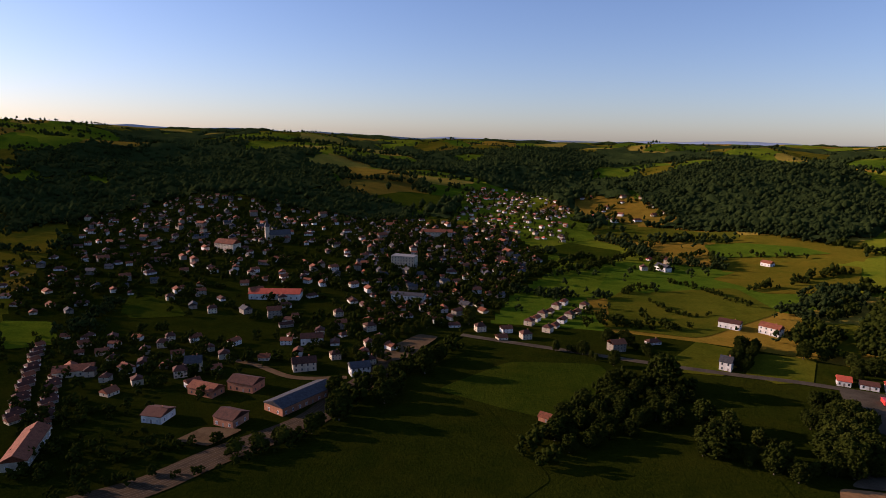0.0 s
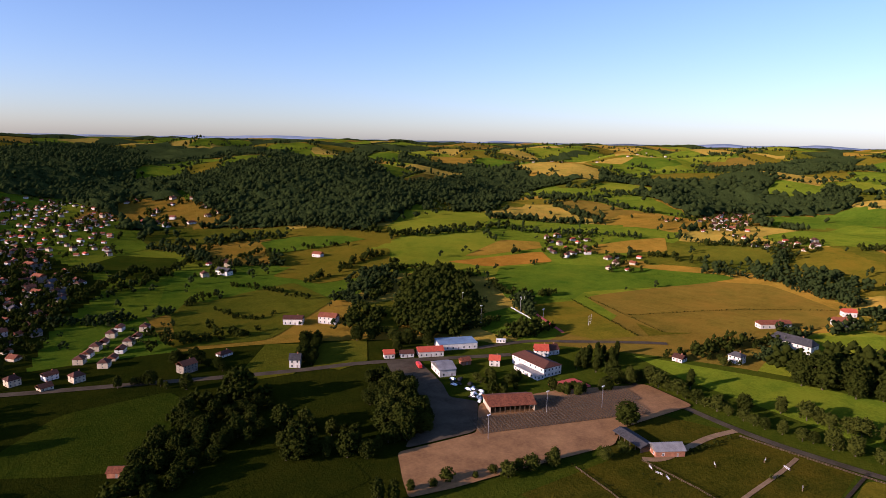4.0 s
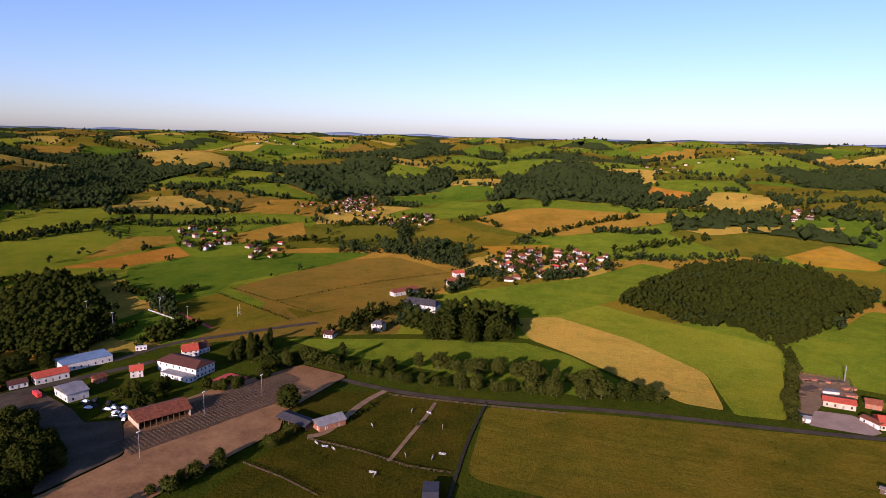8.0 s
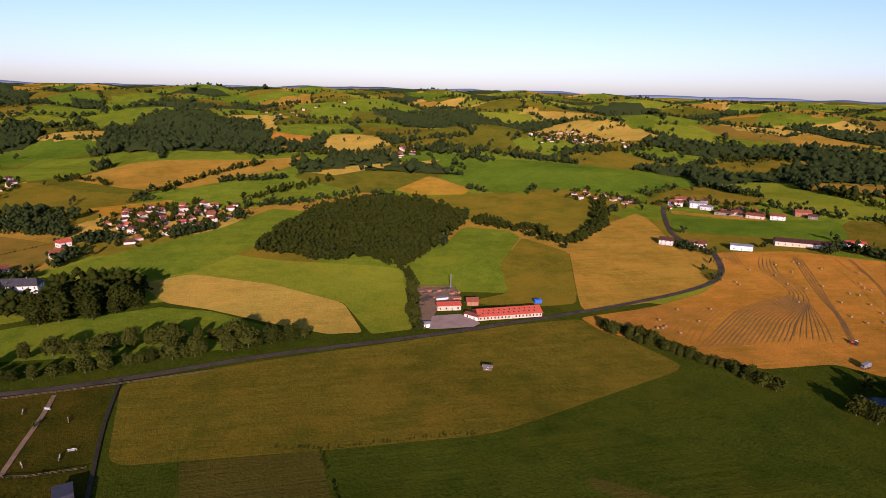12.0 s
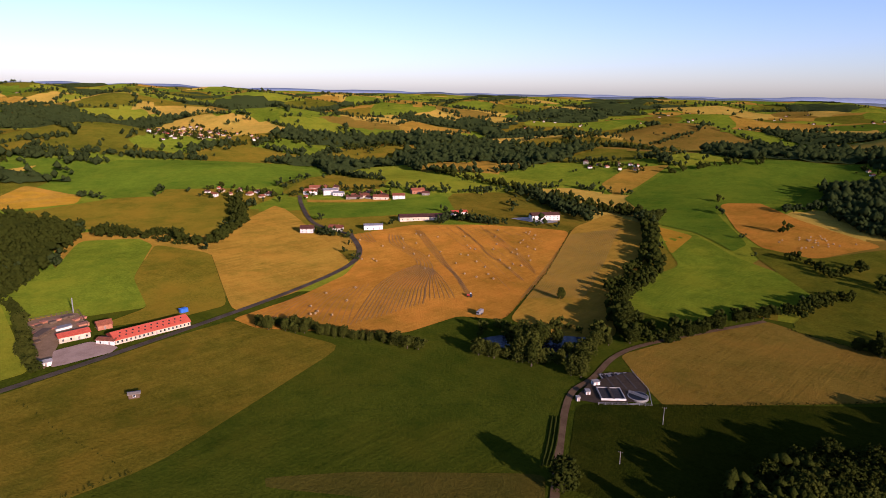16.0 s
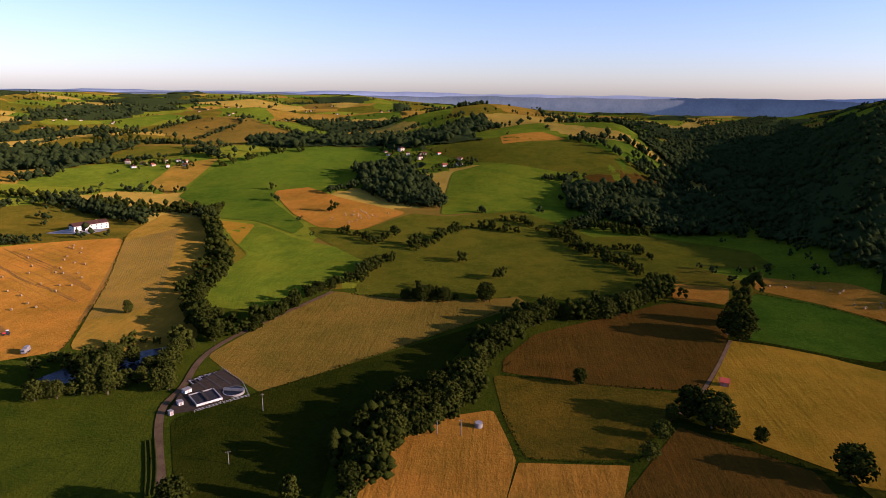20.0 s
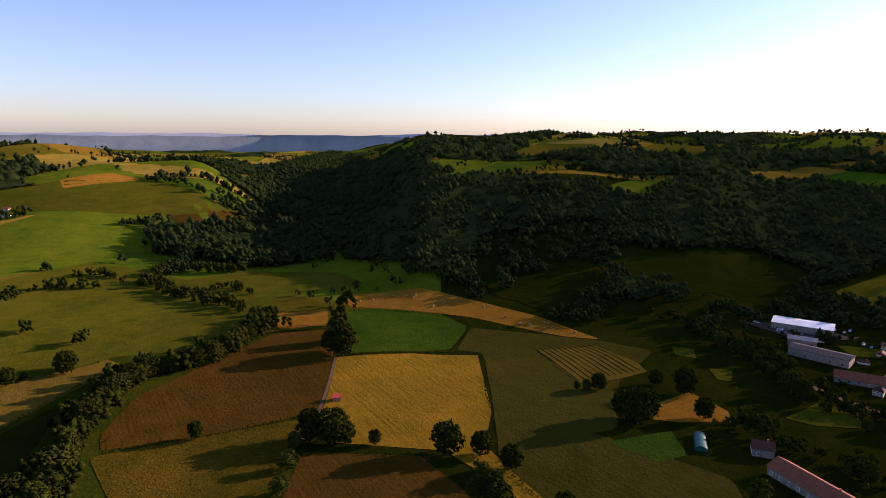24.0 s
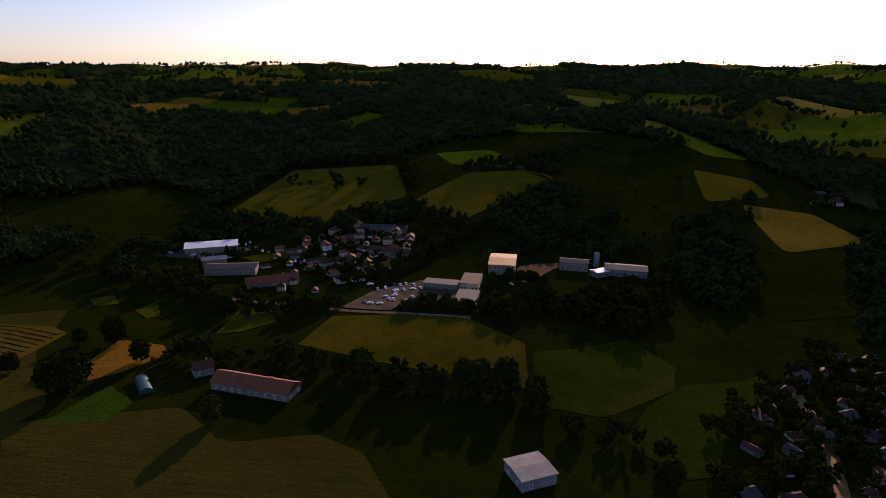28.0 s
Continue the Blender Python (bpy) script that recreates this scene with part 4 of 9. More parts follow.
field("dusk", "grey olive mown field", [(-253, -396), (-293, -357), (-323, -321), (-336, -289), (-272, -261), (-220, -212), (-170, -223), (-161, -234), (-195, -287), (-230, -346), (-218, -360)], angle=85, row=4, row_mix=0.3)
field("grey", "field of curved windrows", [(-268, -332), (-309, -318), (-309, -280), (-300, -263), (-273, -263), (-248, -269), (-252, -283)], angle=-50, row=5.5, row_mix=0.6, bend=1.0, smooth=False, up=0.2)
field("dusk", "brown olive mown field", [(-179, -260), (-197, -237), (-211, -202), (-227, -154), (-205, -126), (-143, -183), (-151, -219)], angle=50, row=4, row_mix=0.4)
field("lush", "green garden plot", [(-207, -205), (-241, -197), (-228, -177), (-206, -180)], smooth=False)
field("orange", "bare orange yard", [(-244, -211), (-265, -225), (-294, -227), (-288, -198), (-278, -188), (-253, -202)], smooth=False)
field("rough", "olive meadow below the school wall", [(-342, -120), (-351, -80), (-348, -36), (-316, -4), (-264, -2), (-274, -44), (-283, -80), (-298, -126)], smooth=False)
field("meadow", "green park meadow", [(-305, 0), (-314, 28), (-330, 53), (-295, 73), (-266, 52), (-242, 30), (-249, 2)])
field("dusk", "brownish strip across the park", [(-274, 54), (-291, 70), (-272, 66), (-245, 34), (-252, 30)], smooth=False)
field("meadow", "dark meadow before the bungalows", [(-277, 70), (-285, 100), (-296, 114), (-278, 111), (-244, 82), (-206, 66), (-202, 53), (-225, 36), (-254, 50)])
field("olive", "sloping pasture in low sun", [(-559, -287), (-637, -281), (-711, -275), (-744, -159), (-630, -124), (-583, -162), (-533, -191)])
field("olive", "sloping pasture by the lane", [(-616, -115), (-651, -102), (-715, -69), (-737, -7), (-706, 26), (-655, -8), (-602, -43), (-570, -62)])
field("bright", "sunlit upper pasture", [(-806, -119), (-828, -47), (-743, 1), (-747, -90)])
field("olive", "hill pasture", [(-777, 196), (-743, 254), (-682, 254), (-659, 182)])
field("tan", "tan hill field", [(-656, 215), (-632, 276), (-554, 290), (-515, 207)])
field("grass", "green field by the wood", [(-516, 223), (-519, 264), (-389, 206), (-371, 146)])
field("grass", "dark meadow by the stream", [(-75, 225), (-72, 271), (-52, 320), (-22, 331), (10, 311), (37, 239), (17, 216), (-75, 209)])
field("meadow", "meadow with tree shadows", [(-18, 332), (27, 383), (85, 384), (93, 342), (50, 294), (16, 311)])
field("grass", "green meadow by the road", [(135, 369), (190, 352), (178, 281), (141, 309), (114, 336)])
field("grass", "dark green paddock", [(55, 270), (106, 283), (135, 247), (134, 226), (53, 219)])
field("pasture", "green meadow in hedges", [(102, 467), (161, 580), (267, 619), (267, 525), (172, 446)])
field("olive", "brownish green meadow", [(272, 646), (364, 704), (431, 713), (393, 647), (336, 602), (285, 597)])
field("bright", "bright green field", [(-349, 428), (-310, 431), (-276, 386), (-305, 371)])
field("meadow", "green slope between the town gardens", [(-274, 457), (-295, 513), (-255, 501), (-243, 462)])
field("grass", "green gardens below the market building", [(-240, 430), (-220, 443), (-174, 418), (-168, 395), (-202, 405)])
field("meadow", "green allotment field", [(-285, 479), (-263, 516), (-221, 459), (-260, 446)])
field("meadow", "green field above the houses", [(-233, 1092), (-125, 1220), (-3, 1194), (-110, 1075)])
field("tan", "tan hillside field", [(-377, 1708), (-240, 1727), (-136, 1609), (-225, 1281)])
field("bright", "bright meadow past the houses", [(137, 984), (190, 1059), (192, 925), (134, 873)])
field("meadow", "olive meadow past the houses", [(93, 792), (143, 878), (201, 820), (164, 716), (122, 701)])
field("bright", "clearing with pasture on the wooded slope", [(-604, -603), (-687, -635), (-713, -608), (-667, -565), (-603, -549), (-577, -564)])
field("deep", "clearing with pasture on the wooded slope", [(-474, -814), (-637, -908), (-848, -1030), (-706, -840), (-548, -784), (-466, -778)])
field("orange", "clearing with pasture on the wooded slope", [(-485, -624), (-526, -606), (-517, -587), (-475, -606)])
field("tan", "clearing with pasture on the wooded slope", [(-946, -631), (-1101, -621), (-1114, -554), (-955, -591)])
field("orange", "clearing with pasture on the wooded slope", [(-1131, -602), (-1239, -542), (-1216, -510), (-1123, -575)])
field("orange", "clearing with pasture on the wooded slope", [(-1111, -436), (-1186, -338), (-1138, -315), (-1095, -368), (-1081, -415)])
field("bright", "clearing with pasture on the wooded slope", [(-1177, -508), (-1206, -442), (-1153, -428), (-1134, -484)])
field("bright", "clearing with pasture on the wooded slope", [(-1006, -314), (-1054, -263), (-1018, -235), (-943, -260)])
field("olive", "clearing with pasture on the wooded slope", [(-656, -1006), (-986, -1206), (-1027, -1050), (-865, -1060)])
field("olive", "clearing with pasture on the wooded slope", [(-971, -926), (-1723, -1251), (-1876, -1156), (-913, -705)])
# this field lies in shade, which its dark grass colour stands for
field("grass", "clearing with pasture on the wooded slope", [(-472, -464), (-515, -414), (-613, -386), (-597, -316), (-490, -303), (-437, -393), (-428, -445)])
field("lime", "sunlit pasture on a far spur", [(-1199, 132), (-1174, 189), (-970, 221), (-825, 279), (-836, 227), (-963, 179)])
field("bright", "sunlit pasture on a far spur", [(-1171, -33), (-1277, 75), (-1199, 153), (-1127, 124), (-1115, 27)])
field("bright", "sunlit pasture on a far spur", [(-1084, 397), (-1155, 485), (-1078, 474), (-1050, 419)])
field("pale", "sunlit pasture on a far spur", [(-1368, 80), (-1340, 192), (-1265, 161), (-1335, 90)])
field("dusk", "grey olive mown field below the farm", [(-197, -215), (-211, -188), (-210, -150), (-204, -118), (-214, -89), (-204, -67), (-174, -48), (-156, -180)], angle=50, row=4, row_mix=0.5)
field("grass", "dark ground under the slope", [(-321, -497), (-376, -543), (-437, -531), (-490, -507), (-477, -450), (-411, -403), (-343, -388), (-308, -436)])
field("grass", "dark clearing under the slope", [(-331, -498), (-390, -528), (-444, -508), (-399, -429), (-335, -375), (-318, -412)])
field("gold", "golden strip of stubble with trees", [(-133, -239), (-152, -227), (-149, -207), (-146, -163), (-133, -164), (-134, -186), (-136, -218)], smooth=False, angle=40, row=3, row_mix=0.4)
field("tan", "pale stubble behind the farms", [(705, -456), (692, -448), (646, -496), (620, -527), (636, -540), (662, -504)], smooth=False)
field("tan", "bare sandy ground behind the works", [(464, -84), (464, -97), (458, -110), (427, -106), (438, -96), (452, -90)], smooth=False)
field("pasture", "green plot behind the works", [(-408, -314), (-438, -312), (-432, -302), (-410, -305)], smooth=False)
field("pasture", "garden plot beside the lane", [(-354, -288), (-363, -277), (-349, -264), (-343, -276)], smooth=False)
field("pasture", "garden plot beside the lane", [(-339, -247), (-349, -237), (-331, -225), (-326, -231)], smooth=False)
field("pasture", "green plot between the works", [(-450, -227), (-470, -198), (-455, -188), (-440, -209)], smooth=False)
field("pasture", "green paddock beside the farm", [(-306, -177), (-344, -180), (-354, -160), (-328, -151), (-311, -164)], smooth=False)
field("pasture", "green meadow between tree belts", [(126, 553), (150, 592), (172, 579), (174, 523), (202, 505), (168, 479), (147, 470), (114, 488)])
field("pasture", "green meadow by the river trees", [(269, 495), (313, 498), (313, 478), (268, 413), (251, 416), (241, 440)], smooth=False)
field("olive", "ochre meadow with scattered trees", [(258, 659), (330, 727), (394, 726), (441, 703), (396, 631), (329, 606), (290, 612)])
field("deep", "green strip of meadow", [(317, 848), (367, 847), (426, 802), (442, 764), (367, 771), (306, 778)])
field("pasture", "green meadow by the white house", [(134, 396), (166, 438), (187, 425), (175, 388), (159, 370), (130, 374)], smooth=False)
field("pasture", "green meadow by the white house", [(175, 375), (198, 417), (236, 408), (211, 364), (187, 360)], smooth=False)

# ---- roads, lanes and yards ----
ribbon("road", [(333, 236), (324, 155), (331, 97), (349, 22), (363, -69), (379, -146), (400, -234), (426, -310), (458, -351), (513, -382), (519, -383), (584, -385), (675, -429), (729, -460)], 5.2, MAT["asphalt"], "asphalt country road between the fields")
ribbon("road", [(-5, 437), (17, 428), (75, 406), (134, 384), (172, 372), (208, 362), (257, 340), (305, 318)], 6.5, MAT["asphalt"], "asphalt main road through the village")
ribbon("lane", [(-160, 372), (-133, 361), (-103, 342), (-72, 345)], 5, MAT["lane"], "pale lane past the railway sheds")
ribbon("lane", [(113, -171), (158, -247), (164, -280), (169, -337), (131, -444)], 3.6, MAT["lane"], "gravel farm lane with grass verges")
ribbon("track", [(322, 157), (300, 161), (264, 161), (253, 167)], 4, MAT["track"], "dirt track to the small barn")
ribbon("track", [(318, 123), (296, 121), (270, 120), (247, 119)], 2.2, MAT["track"], "trodden path in the paddock")
ribbon("track", [(331, 96), (282, 91), (239, 84), (222, 81)], 1.6, MAT["brown_bed"], "dark ditch between the fields", lift=0.55)
ribbon("lane", [(-136, -380), (-116, -340), (-96, -304), (-80, -281)], 2, MAT["lane"], "pale lane beside the hay field")
ribbon("lane", [(-275, 121), (-237, 117), (-194, 105)], 5, MAT["sand"], "reddish drive between bungalows")
ribbon("lane", [(-751, -19), (-732, 1), (-706, 26), (-602, -19)], 4, MAT["lane"], "pale lane winding up the hill")
ribbon("road", [(294, 343), (336, 334), (368, 312), (406, 284), (424, 268)], 6, MAT["asphalt"], "asphalt road past the sports ground")
yard("bare_yard", [(139, 204), (145, 218), (157, 241), (185, 237), (203, 235), (229, 264), (288, 250), (315, 236), (338, 226), (333, 189), (300, 192), (272, 194), (253, 184), (224, 189), (195, 194), (160, 199)], "sand", "bare earth market yard with tyre marks")
yard("car_park", [(220, 354), (241, 346), (234, 318), (229, 300), (220, 281), (230, 266), (204, 236), (162, 242), (179, 258), (200, 292), (206, 318)], "asphalt", "empty asphalt car park")
yard("works_yard", [(461, -84), (458, -113), (417, -109), (408, -89), (392, -82), (373, -73), (376, -71), (414, -75)], "track", "trodden brown earth yard full of timber and bricks")
yard("works_yard", [(397, -83), (398, -103), (378, -112), (372, -106), (372, -82), (373, -76)], "forecourt", "pinkish gravel forecourt of the brick works")
yard("school_yard", [(-356, -119), (-392, -106), (-421, -76), (-424, -50), (-400, -34), (-372, -50), (-366, -83), (-355, -87)], "asphalt", "grey tarmac square with parked cars")
yard("works_yard", [(-435, -11), (-437, 6), (-461, 20), (-478, 46), (-470, 4), (-461, -8)], "lane", "worn gravel yard before the works hall")
yard("works_yard", [(-436, -288), (-438, -250), (-456, -230), (-476, -222), (-470, -240), (-458, -276)], "asphalt", "tarmac yard crowded with parked cars")
ribbon("lane", [(-399, -286), (-379, -233), (-362, -189), (-359, -157), (-353, -119), (-352, -77), (-352, -36)], 4.5, MAT["lane"], "pale lane past the works and the school")
yard("goods_yard", [(-136, 258), (-128, 273), (-108, 272), (-118, 254)], "lane", "worn gravel yard beside the railway")
yard("car_park", [(-62, 388), (-36, 434), (-21, 429), (-39, 382), (-56, 368)], "lane", "long pale car park")
water("pond", [(242, -276), (232, -302), (191, -331), (179, -298), (214, -268)], "dark pond among trees")

# ---- woods and far hedges ----
wood("dense square plantation of leafy trees", [(593, 51), (749, -12), (830, -70), (819, -153), (733, -198), (662, -171), (519, -88), (535, -46)], gap=5.5, h=11, seed=3, lumps=4, mat='leaf')
wood("dark wood on the valley side", [(351, 1605), (602, 1822), (877, 1764), (816, 1276), (718, 998), (454, 795), (384, 933), (333, 1221)], gap=9.5, h=12, seed=4, lumps=3)
wood("dark wood in the side valley", [(811, 1218), (1210, 1439), (1300, 1246), (1220, 1078), (1093, 1131), (757, 848), (692, 891)], gap=10, h=12, seed=5, lumps=3)
wood("dark wood on the hillside", [(241, -979), (181, -1029), (100, -883), (73, -755), (136, -760), (194, -829)], gap=9, h=16, seed=8)
wood("wood below the hill", [(-77, -928), (-144, -890), (-246, -923), (-273, -794), (-239, -674), (-153, -680), (-74, -794)], gap=10, h=16, seed=9)
wood("wood along the ridge flank", [(-109, -1162), (-190, -1079), (-278, -1084), (-279, -792), (-241, -647), (-253, -733), (-243, -941), (-177, -1055)], gap=12, h=15, seed=10)
wood("dark gorge woods", [(-253, -1255), (-920, -2968), (-1776, -4560), (-879, -1724), (-521, -910), (-532, -725), (-582, -586), (-618, -496), (-427, -331), (-378, -374), (-324, -432), (-267, -523), (-265, -692), (-320, -1050)], gap=10, h=13, seed=11, lumps=2, glades=True)
wood("wooded slope over the works", [(-567, -695), (-601, -591), (-727, -596), (-1019, -565), (-1033, -407), (-864, -299), (-772, -320), (-592, -304), (-531, -297), (-470, -391), (-380, -410), (-373, -510)], gap=10, h=13, seed=12, lumps=2, glades=True)
wood("wooded hill in evening shade", [(-868, -432), (-1148, -386), (-1078, -50), (-920, -3), (-844, -132), (-764, -163), (-727, -281), (-569, -294), (-538, -335), (-470, -371), (-521, -456), (-686, -485)], gap=10.5, h=13, seed=13, lumps=3, glades=True)
wood("wooded hill beyond the park", [(-958, 56), (-835, 262), (-730, 303), (-604, 324), (-790, 419), (-999, 269), (-1234, 157)], gap=10.5, h=13, seed=14, lumps=3, glades=True)
wood("woods above the town", [(-747, 1237), (-747, 1623), (-591, 1565), (-399, 1607), (-260, 1221), (-343, 1056), (-522, 1123), (-589, 1089)], gap=11, h=12, seed=15, lumps=3)
wood("woods on the far valley side", [(-1099, 1459), (-1070, 1731), (-935, 1783), (-727, 1242), (-821, 1141)], gap=12, h=12, seed=16, lumps=3)
wood("wood behind the meadows", [(477, 1554), (875, 1763), (601, 1139), (708, 1094), (609, 933), (479, 943), (425, 1170)], gap=10, h=12, seed=17, lumps=3)
wood("dark wooded slopes beyond the town", [(-822, 1055), (-792, 1197), (-622, 1132), (-493, 1060), (-530, 943), (-550, 796), (-550, 694)], gap=11, h=12, seed=18, lumps=3)
wood("dark wood in the far valley", [(-61, 1979), (386, 3480), (626, 2891), (366, 1901), (189, 1660), (40, 1711)], gap=12, h=13, seed=19, lumps=3)
wood("dark wood behind the town", [(-395, 1037), (-254, 1195), (-91, 1078), (-116, 953), (-244, 974)], gap=10, h=11, seed=20, lumps=3)
hedge("trees along the upper field edge", [(688, -193), (674, -208), (648, -216)], gap=3, h=11, width=9, seed=37)
hedge("trees along the upper field edge", [(644, -223), (631, -241), (590, -249), (575, -267), (608, -299), (633, -326), (748, -382)], gap=3.5, h=10, width=8, seed=38)
hedge("trees hiding the school and the works", [(-349, -170), (-350, -143), (-361, -124)], gap=5, h=8, width=10, seed=43)
wood("dark gardens round the bungalows", [(-290, 109), (-324, 160), (-328, 187), (-202, 122), (-195, 69), (-229, 86)], gap=15, h=7, seed=42, mat='leaf')
wood("dark trees round the factory", [(-367, -30), (-392, 4), (-385, 38), (-422, 84), (-352, 81), (-329, 53), (-358, 10), (-342, -22)], gap=9, h=12, seed=39, mat='leaf')
wood("dark trees at the foot of the slope", [(-354, -530), (-434, -528), (-488, -504), (-476, -450), (-420, -411), (-393, -414), (-400, -452), (-355, -457), (-317, -440)], gap=11, h=11, seed=44)
wood("dark copse beside the park", [(-534, 122), (-557, 175), (-512, 180), (-401, 144), (-378, 122), (-404, 98), (-467, 104)], gap=9, h=13, seed=40)
wood("wood edge by the bungalows", [(-536, 264), (-571, 311), (-321, 183), (-334, 176), (-388, 196)], gap=9, h=12, seed=41)
hedge("dark belt of trees between meadows", [(98, 651), (136, 687), (171, 739), (196, 767), (252, 865), (309, 918)], gap=5, h=9, width=14, seed=140, lumps=4, mat='leaf')
hedge("dark belt of trees between meadows", [(205, 640), (221, 609), (237, 577), (247, 545)], gap=4, h=6, width=8, seed=141, lumps=4, mat='leaf')
hedge("dark belt of trees between meadows", [(145, 573), (166, 594), (180, 598)], gap=4, h=7, width=6, seed=142, lumps=4, mat='leaf')
hedge("dark belt of trees between meadows", [(164, 554), (172, 519), (182, 505), (205, 513)], gap=4, h=5, width=5, seed=143, lumps=4, mat='leaf')
hedge("dark belt of trees between meadows", [(95, 514), (107, 493), (122, 473), (145, 465), (173, 467)], gap=4.5, h=8, width=10, seed=144, lumps=4, mat='leaf')
hedge("dark belt of trees between meadows", [(259, 761), (275, 778), (293, 786), (303, 780), (286, 711)], gap=4, h=9, width=8, seed=145, lumps=4, mat='leaf')
hedge("dark belt of trees between meadows", [(273, 609), (293, 617), (311, 626)], gap=4, h=10, width=8, seed=146, lumps=4, mat='leaf')
hedge("dark belt of trees between meadows", [(330, 642), (381, 673), (423, 681)], gap=5, h=11, width=12, seed=147, lumps=4, mat='leaf')
hedge("dark belt of trees between meadows", [(396, 631), (384, 599), (406, 585), (424, 544), (458, 535)], gap=4.5, h=12, width=20, seed=148, lumps=4, mat='leaf')
hedge("dark belt of trees between meadows", [(282, 886), (306, 886), (340, 887), (339, 851)], gap=5, h=9, width=8, seed=149, lumps=4, mat='leaf')
hedge("dark belt of trees between meadows", [(450, 865), (463, 818), (492, 769), (506, 731)], gap=5, h=10, width=12, seed=150, lumps=4, mat='leaf')
hedge("dark belt of trees between meadows", [(474, 755), (535, 743), (609, 728), (684, 733)], gap=5, h=10, width=10, seed=151, lumps=4, mat='leaf')
hedge("dark belt of trees between meadows", [(445, 510), (430, 457), (452, 430), (473, 431)], gap=4.5, h=9, width=10, seed=152, lumps=4, mat='leaf')
hedge("dark belt of trees between meadows", [(806, 476), (841, 448), (844, 393), (811, 358)], gap=6, h=11, width=14, seed=153, lumps=4, mat='leaf')
hedge("dark belt of trees between meadows", [(930, 320), (955, 295), (910, 249)], gap=6, h=10, width=10, seed=154, lumps=4, mat='leaf')
hedge("dark belt of trees between meadows", [(857, 178), (936, 156), (1002, 115), (1097, 61)], gap=6, h=10, width=8, seed=155, lumps=4, mat='leaf')
hedge("dark belt of trees between meadows", [(798, 75), (846, 44), (915, -4), (957, -48)], gap=6, h=10, width=14, seed=156, lumps=4, mat='leaf')
hedge("dark belt of trees between meadows", [(711, 499), (722, 453), (730, 423)], gap=6, h=10, width=12, seed=157, lumps=4, mat='leaf')
hedge("dark belt of trees between meadows", [(742, -729), (638, -722), (546, -716), (488, -730), (403, -696), (356, -690)], gap=6, h=12, width=14, seed=158, lumps=4, mat='leaf')
hedge("dark belt of trees between meadows", [(1126, -831), (1065, -916), (988, -974), (980, -1132)], gap=8, h=12, width=34, seed=159, lumps=4, mat='leaf')
hedge("dark belt of trees between meadows", [(1034, -1494), (801, -1320), (581, -1159)], gap=8, h=12, width=30, seed=160, lumps=4, mat='leaf')
hedge("dark belt of trees between meadows", [(452, -962), (405, -1037), (346, -1091)], gap=8, h=12, width=20, seed=161, lumps=4, mat='leaf')
hedge("dark belt of trees between meadows", [(1172, -547), (1221, -737), (1147, -840), (1062, -931)], gap=9, h=12, width=36, seed=162, lumps=4, mat='leaf')
hedge("dark belt of trees between meadows", [(962, -906), (973, -1119), (816, -1160), (806, -1301)], gap=9, h=12, width=36, seed=163, lumps=4, mat='leaf')
hedge("dark belt of trees between meadows", [(1137, 12), (1163, -65), (1106, -124)], gap=8, h=10, width=16, seed=164, lumps=4, mat='leaf')
wood("dark belt of woodland across the farmland", [(1739, 464), (1634, 337), (1537, 247), (1326, 155), (1256, 51), (1151, 36), (1166, 115), (1310, 222), (1364, 318), (1299, 364)], gap=9.5, h=13, seed=170, lumps=3)
wood("dark belt of woodland across the farmland", [(2539, 790), (2513, 685), (1900, 517), (2078, 646)], gap=9.5, h=13, seed=171, lumps=3)
wood("dark belt of woodland across the farmland", [(1901, 326), (1743, 222), (1758, 105), (1654, 83), (1613, 190), (1689, 289)], gap=9.5, h=13, seed=172, lumps=3)
wood("dark belt of woodland across the farmland", [(1658, 665), (1692, 610), (1421, 526), (1355, 543), (1407, 579)], gap=9.5, h=12, seed=173, lumps=3)
wood("dark belt of woodland across the farmland", [(730, 423), (770, 358), (770, 292), (733, 240), (652, 213), (653, 241), (695, 323), (684, 397)], gap=9.5, h=12, seed=174, lumps=3)
hedge("belt of trees across the valley pasture", [(169, -611), (154, -617), (124, -587), (114, -632)], gap=5, h=9, width=8, seed=190, lumps=4, mat='leaf')
hedge("belt of trees across the valley pasture", [(88, -561), (71, -603), (59, -638), (40, -658), (9, -661), (-12, -648)], gap=5, h=10, width=10, seed=191, lumps=4, mat='leaf')
hedge("belt of trees across the valley pasture", [(117, -465), (113, -522), (96, -530)], gap=5, h=8, width=8, seed=192, lumps=4, mat='leaf')
hedge("belt of trees across the valley pasture", [(14, -696), (-14, -708), (-35, -669)], gap=5, h=8, width=8, seed=193, lumps=4, mat='leaf')
hedge("belt of trees across the valley pasture", [(-62, -658), (-69, -587), (-85, -560), (-110, -532), (-116, -481), (-121, -457)], gap=4.5, h=11, width=14, seed=194, lumps=4, mat='leaf')
hedge("belt of trees across the valley pasture", [(-78, -580), (-115, -604), (-129, -567)], gap=6, h=8, width=5, seed=195, lumps=4, mat='leaf')
hedge("belt of trees across the valley pasture", [(71, -467), (55, -444), (34, -437)], gap=5, h=8, width=6, seed=196, lumps=4, mat='leaf')
hedge("belt of trees across the valley pasture", [(-49, -641), (-72, -689), (-107, -685), (-152, -662)], gap=5, h=11, width=14, seed=197, lumps=4, mat='leaf')
hedge("tall trees along the top of the slope", [(-716, -282), (-735, -220), (-748, -160), (-700, -138), (-640, -120)], gap=7, h=17, width=8, seed=200, lumps=4)
hedge("tall trees above the lane", [(-722, -72), (-748, -40), (-752, -4), (-716, 36)], gap=8, h=15, width=8, seed=201, lumps=4)
